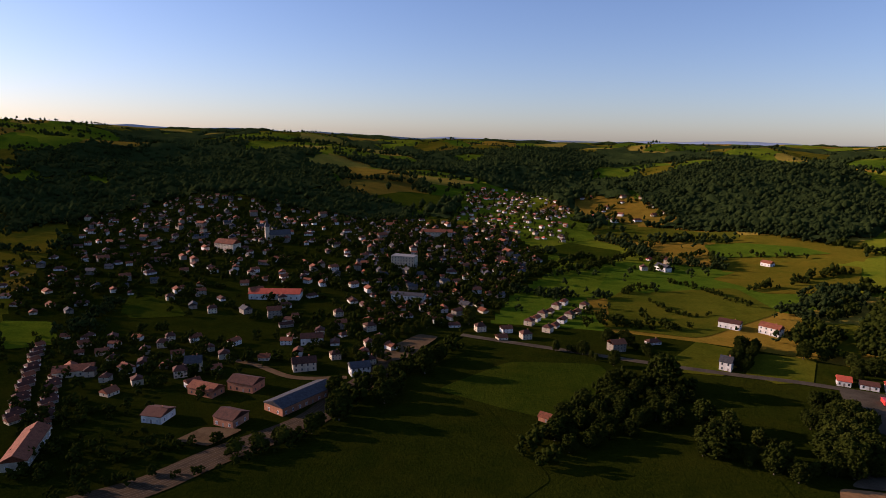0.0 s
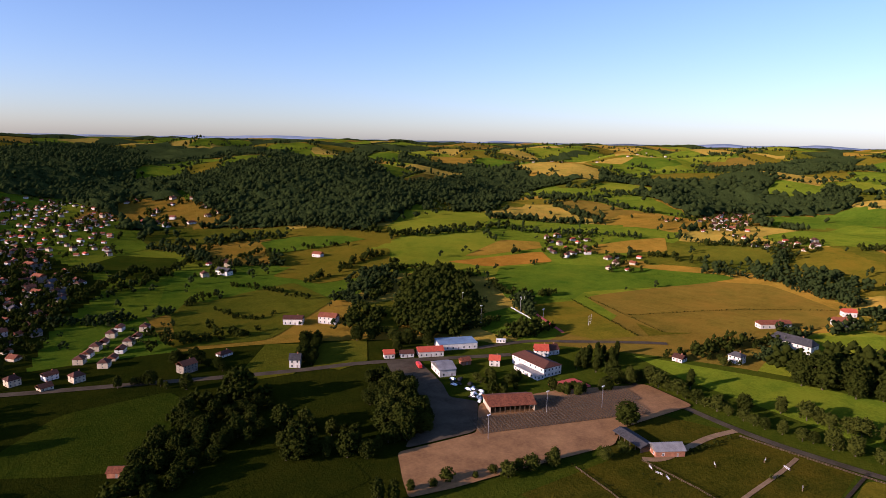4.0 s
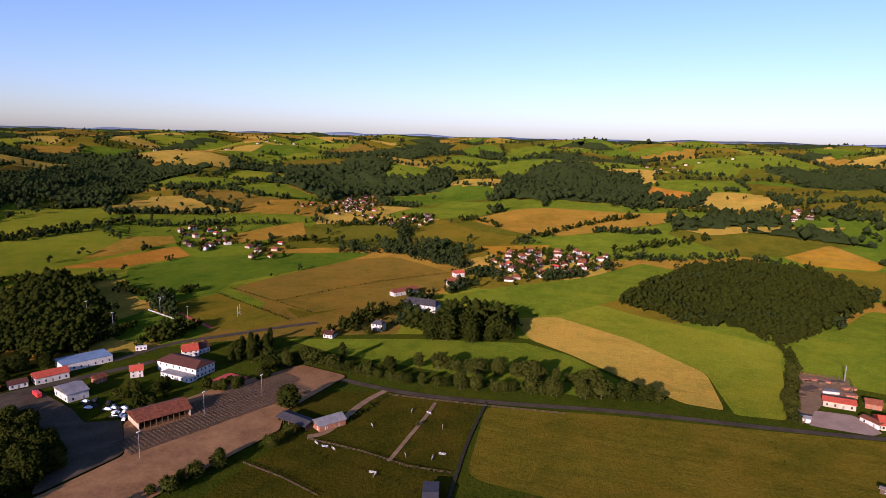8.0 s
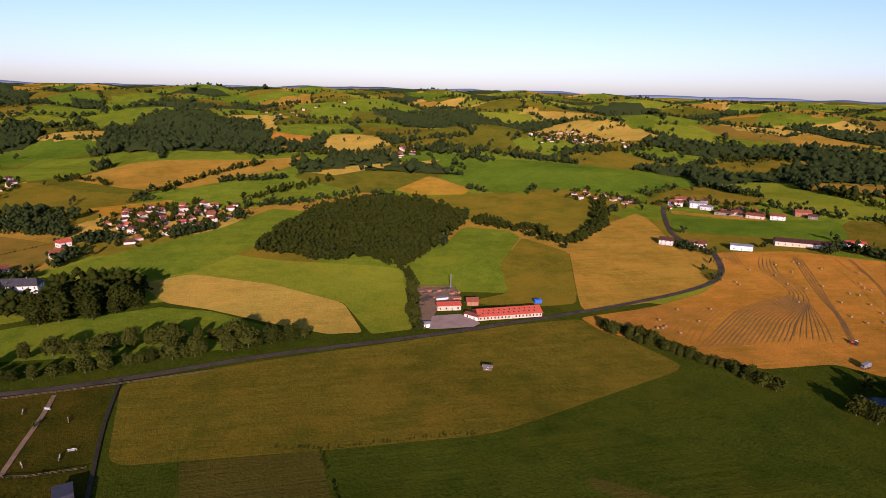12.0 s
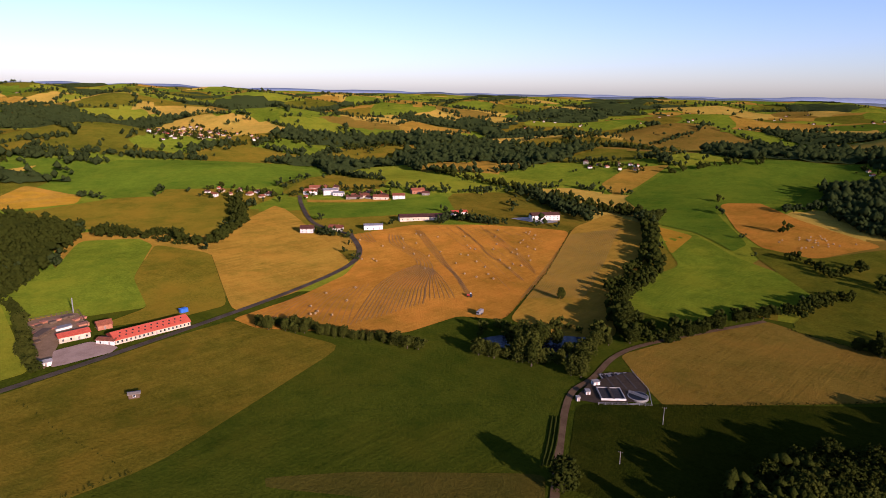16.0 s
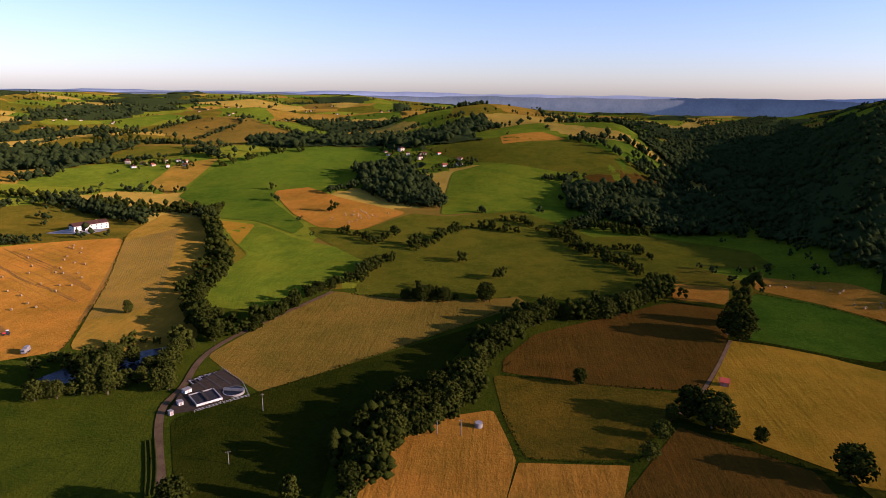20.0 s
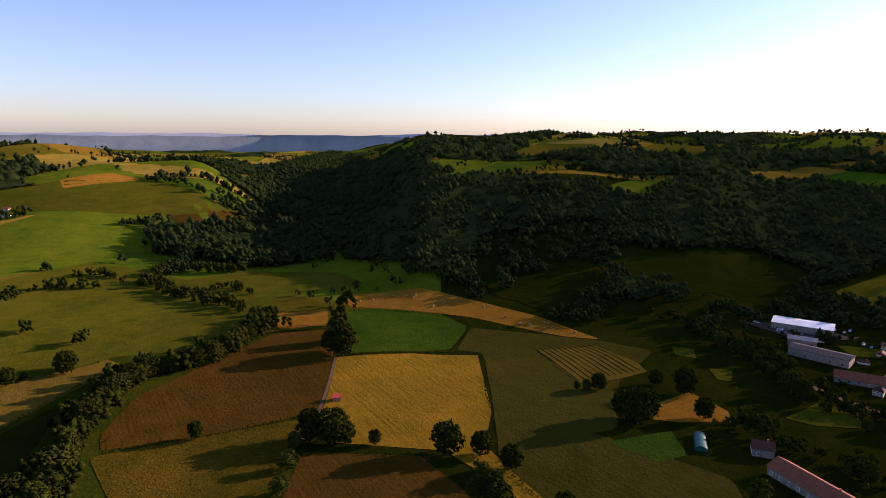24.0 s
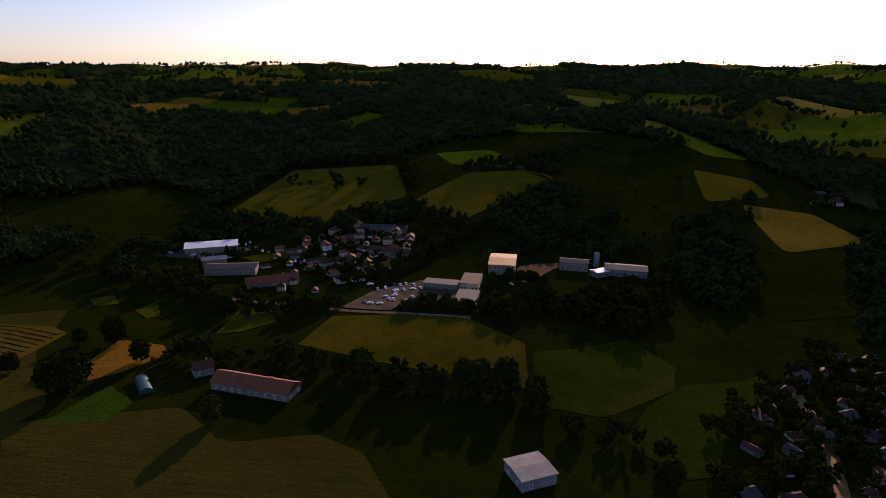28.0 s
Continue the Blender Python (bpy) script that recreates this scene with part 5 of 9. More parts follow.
hedge("lone trees on the slope", [(-640, -270), (-660, -220), (-640, -170)], gap=26, h=13, width=30, seed=202, lumps=4)
wood("dark trees below the sloping pasture", [(-478, -300), (-540, -292), (-556, -262), (-532, -192), (-562, -152), (-576, -122), (-556, -104), (-540, -137), (-515, -200), (-470, -270)], gap=9, h=11, seed=203)
wood("dark trees between the works and the hill", [(-500, 10), (-560, -36), (-600, -40), (-650, -4), (-700, 30), (-660, 60), (-600, 30), (-560, 60), (-500, 100), (-480, 60)], gap=10, h=12, seed=204)
hedge("light green shrubs along the works lane", [(-400, -269), (-400, -249), (-384, -224), (-359, -201), (-346, -187)], gap=5, h=8, width=9, seed=205, mat="leaf_light")
hedge("light green shrubs along the works lane", [(-400, -321), (-397, -302), (-392, -286)], gap=5, h=7, width=8, seed=206, mat="leaf_light")
hedge("garden hedge behind the polytunnel", [(-258, -191), (-273, -189), (-286, -181), (-282, -167)], gap=3, h=3, width=3, seed=207, mat="leaf_light")
hedge("low dark ditch between the fields", [(249, 16), (245, -5), (245, -52), (244, -72)], gap=2.0, h=1.4, width=1.6, seed=208, lumps=2)
hedge("faint line of rushes across the pasture", [(345, -54), (288, -62), (263, -68), (244, -72)], gap=3.5, h=0.9, width=1.2, seed=209, lumps=2)
hedge("faint tractor line in the meadow", [(247, -179), (216, -208), (166, -237)], gap=2.5, h=0.8, width=1.2, seed=210, lumps=2)
hedge("faint tractor line in the meadow", [(225, -161), (198, -201), (157, -237)], gap=2.5, h=0.8, width=1.2, seed=211, lumps=2)
hedge("hedge between the fields", [(497, -84), (405, -72), (368, -67)], gap=4, h=6, width=3, seed=22)
hedge("hedge below the orange field", [(353, -188), (316, -212), (285, -228), (255, -241)], gap=5, h=7, width=7, seed=23, mat='leaf_light')
hedge("trees round the pond", [(233, -260), (207, -270), (184, -294), (195, -338), (220, -324), (240, -302), (248, -283)], gap=5, h=9, width=10, seed=24, mat='leaf_light')
hedge("hedge with shadowy trees", [(512, -696), (433, -688), (360, -705), (271, -557), (232, -485), (220, -408), (183, -348), (161, -352)], gap=7, h=12, width=8, seed=25)
hedge("hedge along the green crop", [(164, -357), (151, -402), (147, -435), (123, -478), (105, -544)], gap=8, h=9, width=8, seed=26)
hedge("hedge of the upper fields", [(677, -192), (633, -223), (577, -255), (630, -314), (724, -361)], gap=6, h=8, width=6, seed=27)
hedge("belt of trees along the stream", [(55, -202), (60, -225), (53, -247), (37, -264), (20, -288), (16, -330), (-0, -376), (-23, -410), (-69, -416), (-120, -472)], gap=5, h=14, width=16, seed=28, mat='leaf')
hedge("hedge on the slope", [(344, -722), (315, -631), (263, -525), (244, -450), (223, -400), (180, -367), (154, -398)], gap=7, h=10, width=8, seed=29)
hedge("hedge by the manor park", [(390, 247), (438, 245), (464, 227), (526, 222)], gap=6, h=9, width=10, seed=30)
hedge("dark belt of trees by the town meadows", [(30, 245), (40, 280), (60, 308), (88, 352), (112, 350), (134, 330)], gap=4, h=9, width=16, seed=31)
hedge("trees along the stream", [(-68, 304), (-48, 337), (-25, 378), (-3, 415)], gap=6, h=11, width=14, seed=32)
hedge("belt of trees below the works", [(-269, -184), (-276, -132), (-269, -89), (-257, -48), (-257, -11), (-239, 3), (-222, 34), (-202, 47)], gap=6, h=11, width=16, seed=33)
hedge("trees round the works", [(-393, -332), (-398, -275), (-362, -205), (-337, -157), (-363, -122)], gap=6, h=11, width=16, seed=34)
hedge("trees by the school", [(-569, -169), (-574, -93), (-558, -59), (-484, -81), (-440, -100), (-411, -119)], gap=6, h=11, width=12, seed=35)
hedge("trees round the factory", [(-365, -31), (-369, -3), (-362, 21), (-411, 55), (-416, 86), (-481, 115)], gap=6, h=13, width=20, seed=36)
wood("garden trees and shrubs round the railway houses", [(-321, 391), (-292, 408), (-215, 418), (-139, 389), (-119, 349), (-141, 283), (-171, 268), (-188, 216)], gap=17, h=7, seed=51, mat='leaf')
wood("garden trees between the town roofs", [(-480, 723), (-534, 1082), (-192, 982), (58, 931), (81, 681), (-12, 455), (-111, 430), (-309, 508)], gap=27, h=9, seed=52, mat='leaf')
wood("garden trees of the near streets", [(-137, 859), (-34, 852), (91, 708), (40, 589), (12, 486), (-23, 452), (-83, 477)], gap=18, h=8, seed=53, mat='leaf')
wood("dark gardens and shrubs beside the terrace", [(-222, 292), (-196, 300), (-150, 268), (-128, 254), (-160, 226), (-185, 214), (-205, 240)], gap=8, h=5.5, seed=56, mat='leaf')
hedge("bushes along the railway", [(-191, 220), (-161, 229), (-134, 249), (-107, 262), (-84, 273)], gap=4, h=5, width=9, seed=54, mat='leaf')
hedge("bushes along the railway", [(-168, 209), (-143, 220), (-118, 231), (-101, 244), (-85, 258), (-72, 271)], gap=4, h=5, width=9, seed=55, mat='leaf')
hedge("low dark hedge along a field edge", [(-136, -380), (-186, -366), (-226, -344), (-191, -287), (-170, -249), (-155, -228)], gap=2.0, h=1.6, width=1.2, seed=60, lumps=2)
hedge("low dark hedge along a field edge", [(6, -276), (-1, -258), (-5, -237), (-26, -235), (-50, -237), (-63, -253)], gap=2.0, h=1.6, width=1.2, seed=61, lumps=2)
hedge("low dark hedge along a field edge", [(-76, -268), (-99, -253), (-123, -237), (-124, -214), (-125, -186)], gap=2.0, h=1.6, width=1.2, seed=62, lumps=2)
hedge("low dark hedge along a field edge", [(-155, -228), (-147, -203), (-145, -180)], gap=2.0, h=1.6, width=1.2, seed=63, lumps=2)
hedge("low dark hedge along a field edge", [(-1, -331), (1, -314), (-57, -306), (-99, -306)], gap=2.0, h=1.6, width=1.2, seed=64, lumps=2)
hedge("low dark hedge along a field edge", [(-187, -481), (-249, -429), (-253, -399), (-216, -363)], gap=2.0, h=1.6, width=1.2, seed=65, lumps=2)
hedge("low dark hedge along a field edge", [(244, -3), (227, -5), (208, -9)], gap=2.0, h=1.6, width=1.2, seed=66, lumps=2)
hedge("low dark hedge along a field edge", [(220, 185), (216, 157), (208, 134)], gap=2.0, h=1.6, width=1.2, seed=67, lumps=2)
hedge("low dark hedge along a field edge", [(250, 135), (245, 109), (248, 88)], gap=2.0, h=1.6, width=1.2, seed=68, lumps=2)
hedge("low dark hedge along a field edge", [(511, -83), (417, -71), (377, -67)], gap=2.0, h=1.6, width=1.2, seed=69, lumps=2)
hedge("low dark hedge along a field edge", [(488, 406), (447, 287)], gap=2.0, h=1.6, width=1.2, seed=70, lumps=2)
hedge("low dark hedge along a field edge", [(463, 337), (566, 290), (634, 227)], gap=2.0, h=1.6, width=1.2, seed=71, lumps=2)
hedge("low dark hedge along a field edge", [(255, -317), (298, -422), (366, -561)], gap=2.0, h=1.6, width=1.2, seed=72, lumps=2)
hedge("low dark hedge along a field edge", [(116, -439), (57, -434), (-3, -447)], gap=2.0, h=1.6, width=1.2, seed=73, lumps=2)
hedge("low dark hedge along a field edge", [(123, -277), (60, -348), (-6, -431)], gap=2.0, h=1.6, width=1.2, seed=74, lumps=2)


# ---- buildings ----
def walls_and_roof(ob, w, d, h, rise, wall, roof, over=0.5, hip=0.0):
    if rise > 0:
        bd = part("wall", gable_body(w, d, h, rise if not hip else 0.01), MAT[wall], ob)
        part("roof", gable_roof(w, d, h + 0.02, rise, over, 0.22, hip), MAT[roof], ob)
    else:
        bd = part("wall", box(-w / 2, w / 2, -d / 2, d / 2, -1, h), MAT[wall], ob)
        rf = box(-w / 2 - 0.2, w / 2 + 0.2, -d / 2 - 0.2, d / 2 + 0.2, h + 0.004, h + 0.3)
        part("roof", rf, MAT[roof], ob)
    return bd


def building(name, label, x, y, turn, w, d, h, rise, wall="wall_white", roof="roof_orange", floors=1, bays=3, chimneys=1,
             door=True, hip=0.0, over=0.5, category="house", group="", side_bays=2, frames=False, wide=1.0, back=True, skylights=0):
    """A building with walls, roof, chimneys, a door and rows of windows on every storey."""
    ob = thing(name, x, y, turn, None, label, category, group)
    frames = frames or 50 < math.hypot(x, y) < 330
    walls_and_roof(ob, w, d, h, rise, wall, roof, over, hip)
    for k in range(chimneys):
        cx = (k - (chimneys - 1) / 2) * w * 0.5 + w * 0.22
        c = box(cx - 0.35, cx + 0.35, -0.3, 0.3, h + rise * 0.55, h + rise + 0.9)
        box(cx - 0.43, cx + 0.43, -0.38, 0.38, h + rise + 0.9, h + rise + 1.05, c)
        part("chimney", c, MAT["wall_brick"], ob)
    for k in range(skylights):
        u = (k // 2 * 2 + 1) / (skylights + 1) * (w - 3) - (w - 3) / 2 + k % 2 * 1.2
        v = -d * (0.16 if k % 2 else 0.34)
        bm = box(-0.45, 0.45, -0.55, 0.55, 0.0, 0.1)
        bm.transform(Matrix.Translation((u, v, h + rise * (1 + 2 * v / d) + 0.27)) @ Matrix.Rotation(math.atan2(2 * rise, d), 4, "X"))
        part("skylight", bm, MAT["dark"], ob)
    for f in range(floors):
        z = 0.9 + f * h / floors
        wh = min(1.4, h / floors * 0.5)
        for s, n, span in (("front", bays, w), ("right", side_bays, d), ("back", bays if back else 0, w), ("left", side_bays, d)):
            for k in range(n):
                u = (k + 0.5) / n * span - span / 2
                if door and f == 0 and s == "front" and k == n // 2:
                    dr = box(u - 0.5, u + 0.5, -d / 2 - 0.04, -d / 2 + 0.02, 0, 2.1)
                    part("door", dr, MAT["shutter"], ob, "painted wooden door")
                    continue
                window_on(ob, s, w, d, u, z, wide, wh, frames)
    return ob


def open_barn(label, x, y, turn, w, d, h, rise, roof, bays=6, group="", wall="wall_cream"):
    """A barn open along its front, on posts, with a wall at the back and the ends."""
    ob = thing("market_hall" if w > 24 else "open_shed", x, y, turn, None, label, "barn", group)
    part("roof", gable_roof(w, d, h, rise, 0.8, 0.25), MAT[roof], ob)
    part("back_wall", box(-w / 2, w / 2, d / 2 - 0.3, d / 2, -1, h - 0.1), MAT[wall], ob)
    for s in (-1, 1):
        a = s * w / 2
        v = [(a, -d / 2, -1), (a, d / 2 - 0.31, -1), (a, d / 2 - 0.31, h - 0.1), (a, 0, h + rise * 0.93), (a, -d / 2, h - 0.1)]
        v += [(p[0] - s * 0.3, p[1], p[2]) for p in v]
        part("end_wall", faces_bm(v, [(0, 1, 2, 3, 4), (9, 8, 7, 6, 5)] + [(k, (k + 1) % 5, (k + 1) % 5 + 5, k + 5) for k in range(5)]), MAT[wall], ob)
    for k in range(1, bays):
        px = -w / 2 + k * w / bays
        part("post", box(px - 0.18, px + 0.18, -d / 2, -d / 2 + 0.36, -0.3, h - 0.02), MAT["wood"], ob)
    return ob


HOUSES = []


def house_model(w, d, h, rise, wall, roof, floors, label, hip=0.0, bays=3):
    ob = building("house", label, 0, 0, 0, w, d, h, rise, wall, roof, floors, bays, 1, True, hip, group="houses of the town", side_bays=1, back=False)
    HOUSES.append(ob)
    return ob


_used = []
FAR_HOUSES = []


def house_at(x, y, turn, size=1.0, model=None, label=None):
    """One house of the town: the first of each model is moved into place, later ones are copies; those far out are joined at the end."""
    k = PICK.randrange(len(HOUSES)) if model is None else model
    m = pose(x, y, float(land(x, y)), 0, 0, turn)
    if math.hypot(x, y) > 520 and k in _used:
        FAR_HOUSES.append((k, m @ Matrix.Diagonal((size, size, size * 0.85, 1))))
        return None
    src = HOUSES[k]
    if k in _used:
        ob = copy_thing(src, m)
    else:
        _used.append(k)
        ob = src
        ob.matrix_basis = m
    ob.scale = (size, size, size * 0.85)
    if label:
        ob["label"] = label
    return ob


def join_far_houses():
    """The houses of the far quarters and hamlets, with walls, roofs, chimneys, doors and windows, in one mesh."""
    mats, vs, fs, ix = [], [], [], []
    for k, m in FAR_HOUSES:
        for c in HOUSES[k].children:
            mat = c.data.materials[0]
            if mat not in mats:
                mats.append(mat)
            o = len(vs)
            vs += [tuple(m @ v.co) for v in c.data.vertices]
            for p in c.data.polygons:
                fs.append(tuple(o + i for i in p.vertices))
                ix.append(mats.index(mat))
    me = mesh_of("far_houses", vs, fs, mats[0])
    for mat in mats[1:]:
        me.materials.append(mat)
    me.polygons.foreach_set("material_index", ix)
    return tagged(new("far_houses", me), "white and cream houses with tiled roofs in far quarters and hamlets", "houses", "", "stuff")


HOUSE_SPOTS = []


def village(poly, n, gap, grain, spread=18, seed=1, models=None, sizes=(0.85, 1.2), trees=0.5, tree_h=8):
    """Houses at random over an area, none nearer than gap to another, most of them facing along grain."""
    rng = random.Random(seed)
    xs, ys = [p[0] for p in poly], [p[1] for p in poly]
    made = tries = 0
    extra = []
    while made < n and tries < n * 60:
        tries += 1
        x, y = rng.uniform(min(xs), max(xs)), rng.uniform(min(ys), max(ys))
        if not bool(inside(poly, x, y)):
            continue
        if any(abs(x - a) < gap and abs(y - b) < gap for a, b in HOUSE_SPOTS):
            continue
        HOUSE_SPOTS.append((x, y))
        made += 1
        house_at(x, y, grain + rng.choice((0, 90)) + rng.gauss(0, spread), rng.uniform(*sizes), rng.choice(models) if models else None)
        for _ in range(6):
            if rng.random() < trees:
                extra.append((x + rng.choice((-1, 1)) * rng.uniform(4, 15), y + rng.choice((-1, 1)) * rng.uniform(4, 15), tree_h * rng.uniform(0.5, 1.3)))
    GARDEN.extend(extra)
    TOWNS.append(poly)


GARDEN = []
TOWNS = []
house_model(10, 8, 5.2, 2.6, "wall_white", "roof_orange", 2, "white rendered house with an orange tiled roof")
house_model(9, 8, 3.2, 2.8, "wall_cream", "roof_orange", 1, "small cream house with a tiled roof")
house_model(11, 9, 5.6, 3.2, "wall_stone", "roof_slate", 2, "old stone house with a slate roof")
house_model(12, 8, 3.0, 2.6, "wall_white", "roof_brown", 1, "long white bungalow with a brown roof", 2.5)
house_model(9, 9, 6.4, 3.0, "wall_cream", "roof_brown", 2, "tall cream house with a brown hipped roof", 3.2)
house_model(13, 10, 8.6, 3.4, "wall_stone", "roof_orange", 3, "large stone town house with a tiled roof", 0.0, 4)
house_model(8, 7, 3.0, 2.4, "wall_white", "roof_red", 1, "small white house with a bright red roof")
house_model(14, 7, 4.0, 2.2, "wall_stone", "roof_brown", 1, "low stone farm building with a brown roof", 0.0, 4)


# ---- small things of the yards and fields ----
def light_pole(x, y, h=15, lamps=2, label="tall grey floodlight mast", name="floodlight_mast", turn=0):
    ob = thing(name, x, y, turn, None, label, "lamp post", "light masts")
    part("pole", rod(0, 0, -0.5, h, 0.15, 0.09, 8), MAT["steel"], ob)
    part("crossbar", box(-1.2, 1.2, -0.08, 0.08, h - 0.15, h + 0.05), MAT["steel"], ob)
    for k in range(lamps):
        u = (k + 0.5) / lamps * 2.4 - 1.2
        part("lamp_head", box(u - 0.35, u + 0.35, -0.4, 0.1, h + 0.05, h + 0.5, None, 0.05), MAT["metal_white"], ob)
    part("footing", box(-0.5, 0.5, -0.5, 0.5, -0.3, 0.35, None, 0.06), MAT["concrete"], ob)
    return ob


def utility_pole(x, y, h=9, turn=0):
    ob = thing("utility_pole", x, y, turn, None, "pale concrete utility pole with a crossarm in a field", "pole", "utility poles")
    part("pole", rod(0, 0, -0.5, h, 0.2, 0.12, 6), MAT["concrete"], ob)
    part("crossarm", box(-0.9, 0.9, -0.06, 0.06, h - 0.6, h - 0.45), MAT["wood"], ob)
    for u in (-0.8, 0, 0.8):
        part("insulator", rod(u, 0, h - 0.45, h - 0.2, 0.06, 0.04, 6), MAT["white_paint"], ob)
    return ob


CARS = {}


def car(x, y, turn, paint="white_paint", label="parked white car", size=1.0):
    if paint not in CARS:
        ob = thing("car", x, y, turn, None, label, "car", "parked cars")
        sec = [(-2.1, 0.35), (-2.15, 0.8), (-1.9, 0.95), (-1.5, 1.0), (-0.9, 1.42), (0.5, 1.45), (1.2, 1.0), (1.95, 0.85), (2.15, 0.6), (2.1, 0.35)]
        n = len(sec)
        v = [(a, s * (0.82 if z < 1.1 else 0.62), z) for s in (-1, 1) for a, z in sec]
        f = [tuple(range(n)), tuple(range(2 * n - 1, n - 1, -1))] + [(k, (k + 1) % n, (k + 1) % n + n, k + n) for k in range(n)]
        part("body", faces_bm(v, f), MAT[paint], ob)
        for s in (-1, 1):
            g = faces_bm([(-1.35, s * 0.8, 1.02), (1.05, s * 0.8, 1.02), (0.5, s * 0.66, 1.38), (-0.85, s * 0.66, 1.38)], [(0, 1, 2, 3)])
            part("side_window", g, MAT["glass"], ob)
        part("windscreen", faces_bm([(1.22, -0.68, 1.02), (1.22, 0.68, 1.02), (0.56, 0.58, 1.43), (0.56, -0.58, 1.43)], [(0, 1, 2, 3)]), MAT["glass"], ob)
        for a in (-1.35, 1.35):
            for s in (-1, 1):
                wl = rod(0, 0, -0.1, 0.1, 0.33, None, 10)
                wl.transform(Matrix.Translation((a, s * 0.76, 0.33)) @ Matrix.Rotation(radians(90), 4, "X"))
                part("wheel", wl, MAT["rubber"], ob)
        CARS[paint] = ob
    else:
        ob = copy_thing(CARS[paint], pose(x, y, float(land(x, y)), 0, 0, turn))
        ob["label"] = label
    ob.location.z += 0.45
    return ob


def truck(x, y, turn, label, cab="red_paint", load="red_paint", length=9.0):
    ob = thing("truck", x, y, turn, None, label, "truck")
    ob.location.z += 0.45
    part("load_body", box(-length / 2, length / 2 - 2.6, -1.2, 1.2, 0.9, 3.4, None, 0.08), MAT[load], ob)
    part("cab", box(length / 2 - 2.4, length / 2, -1.15, 1.15, 0.6, 2.9, None, 0.15), MAT[cab], ob)
    part("windscreen", box(length / 2 - 0.02, length / 2 + 0.02, -1.0, 1.0, 1.7, 2.6), MAT["glass"], ob)
    part("chassis", box(-length / 2, length / 2 - 0.3, -0.5, 0.5, 0.55, 0.88), MAT["rubber"], ob)
    for a in (-length / 2 + 1.2, -length / 2 + 2.5, length / 2 - 1.2):
        for s in (-1, 1):
            wl = rod(0, 0, -0.15, 0.15, 0.5, None, 10)
            wl.transform(Matrix.Translation((a, s * 1.05, 0.5)) @ Matrix.Rotation(radians(90), 4, "X"))
            part("wheel", wl, MAT["rubber"], ob)
    return ob


def tractor(x, y, turn):
    ob = thing("tractor", x, y, turn, None, "dark tractor at work in a hay field", "tractor")
    ob.location.z += 0.3
    part("bonnet", box(0.2, 2.2, -0.45, 0.45, 0.9, 1.7, None, 0.1), MAT["red_paint"], ob)
    part("cab", box(-1.2, 0.2, -0.75, 0.75, 1.0, 2.8, None, 0.12), MAT["glass"], ob)
    part("cab_roof", box(-1.3, 0.3, -0.8, 0.8, 2.8, 2.95, None, 0.04), MAT["white_paint"], ob)
    for a, s, r in ((-0.8, -1, 0.85), (-0.8, 1, 0.85), (1.7, -1, 0.55), (1.7, 1, 0.55)):
        wl = rod(0, 0, -0.22, 0.22, r, None, 12)
        wl.transform(Matrix.Translation((a, s * 0.95, r)) @ Matrix.Rotation(radians(90), 4, "X"))
        part("wheel", wl, MAT["rubber"], ob)
    return ob


BALE = []


def bale(x, y, turn):
    if not BALE:
        bm = rod(0, 0, -0.65, 0.65, 0.8, None, 12)
        bmesh.ops.bevel(bm, geom=[e for e in bm.edges if abs(e.verts[0].co.z - e.verts[1].co.z) < 0.01], offset=0.08, segments=1, affect="EDGES")
        bm.transform(Matrix.Translation((0, 0, 0.72)) @ Matrix.Rotation(radians(90), 4, "X"))
        me = bpy.data.meshes.new("hay_bale")
        bm.to_mesh(me)
        bm.free()
        me.materials.append(MAT["straw"])
        BALE.append(me)
    ob = new("hay_bale", BALE[0])
    ob.matrix_basis = pose(x, y, float(land(x, y)) + 0.28, 0, 0, turn)
    return tagged(ob, "round straw bale lying on a stubble field", "hay bale", "round bales")


def bales(poly, n, seed):
    rng = random.Random(seed)
    xs, ys = [p[0] for p in poly], [p[1] for p in poly]
    k = 0
    while k < n:
        x, y = rng.uniform(min(xs), max(xs)), rng.uniform(min(ys), max(ys))
        if bool(inside(poly, x, y)):
            bale(x, y, rng.uniform(0, 180))
            k += 1


def fence(line, label, gap=4.0, h=1.2, rails=2, mat="wood"):
    ob = thing("fence", line[0][0], line[0][1], 0, 0, label, "fence", "field fences")
    x0, y0 = line[0]
    pm = bpy.data.meshes.new("post")
    bm = box(-0.09, 0.09, -0.09, 0.09, -0.4, h)
    bm.to_mesh(pm)
    bm.free()
    pm.materials.append(MAT[mat])
    for a, b in zip(line[:-1], line[1:]):
        L = math.hypot(b[0] - a[0], b[1] - a[1])
        n = max(1, int(L / gap))
        for k in range(n):
            t = k / n
            x, y = a[0] + (b[0] - a[0]) * t, a[1] + (b[1] - a[1]) * t
            o = new("post", pm)
            o.parent, o.location = ob, (x - x0, y - y0, float(land(x, y)) + 0.06)
        for r in range(rails):
            z = h * (r + 1) / (rails + 0.3) + float(land(*a)) + 0.06
            bm = box(0, L, -0.04, 0.04, z - 0.07, z + 0.07)
            bm.transform(Matrix.Translation((a[0] - x0, a[1] - y0, 0)) @ Matrix.Rotation(math.atan2(b[1] - a[1], b[0] - a[0]), 4, "Z"))
            part("rail", bm, MAT[mat], ob)
    return ob


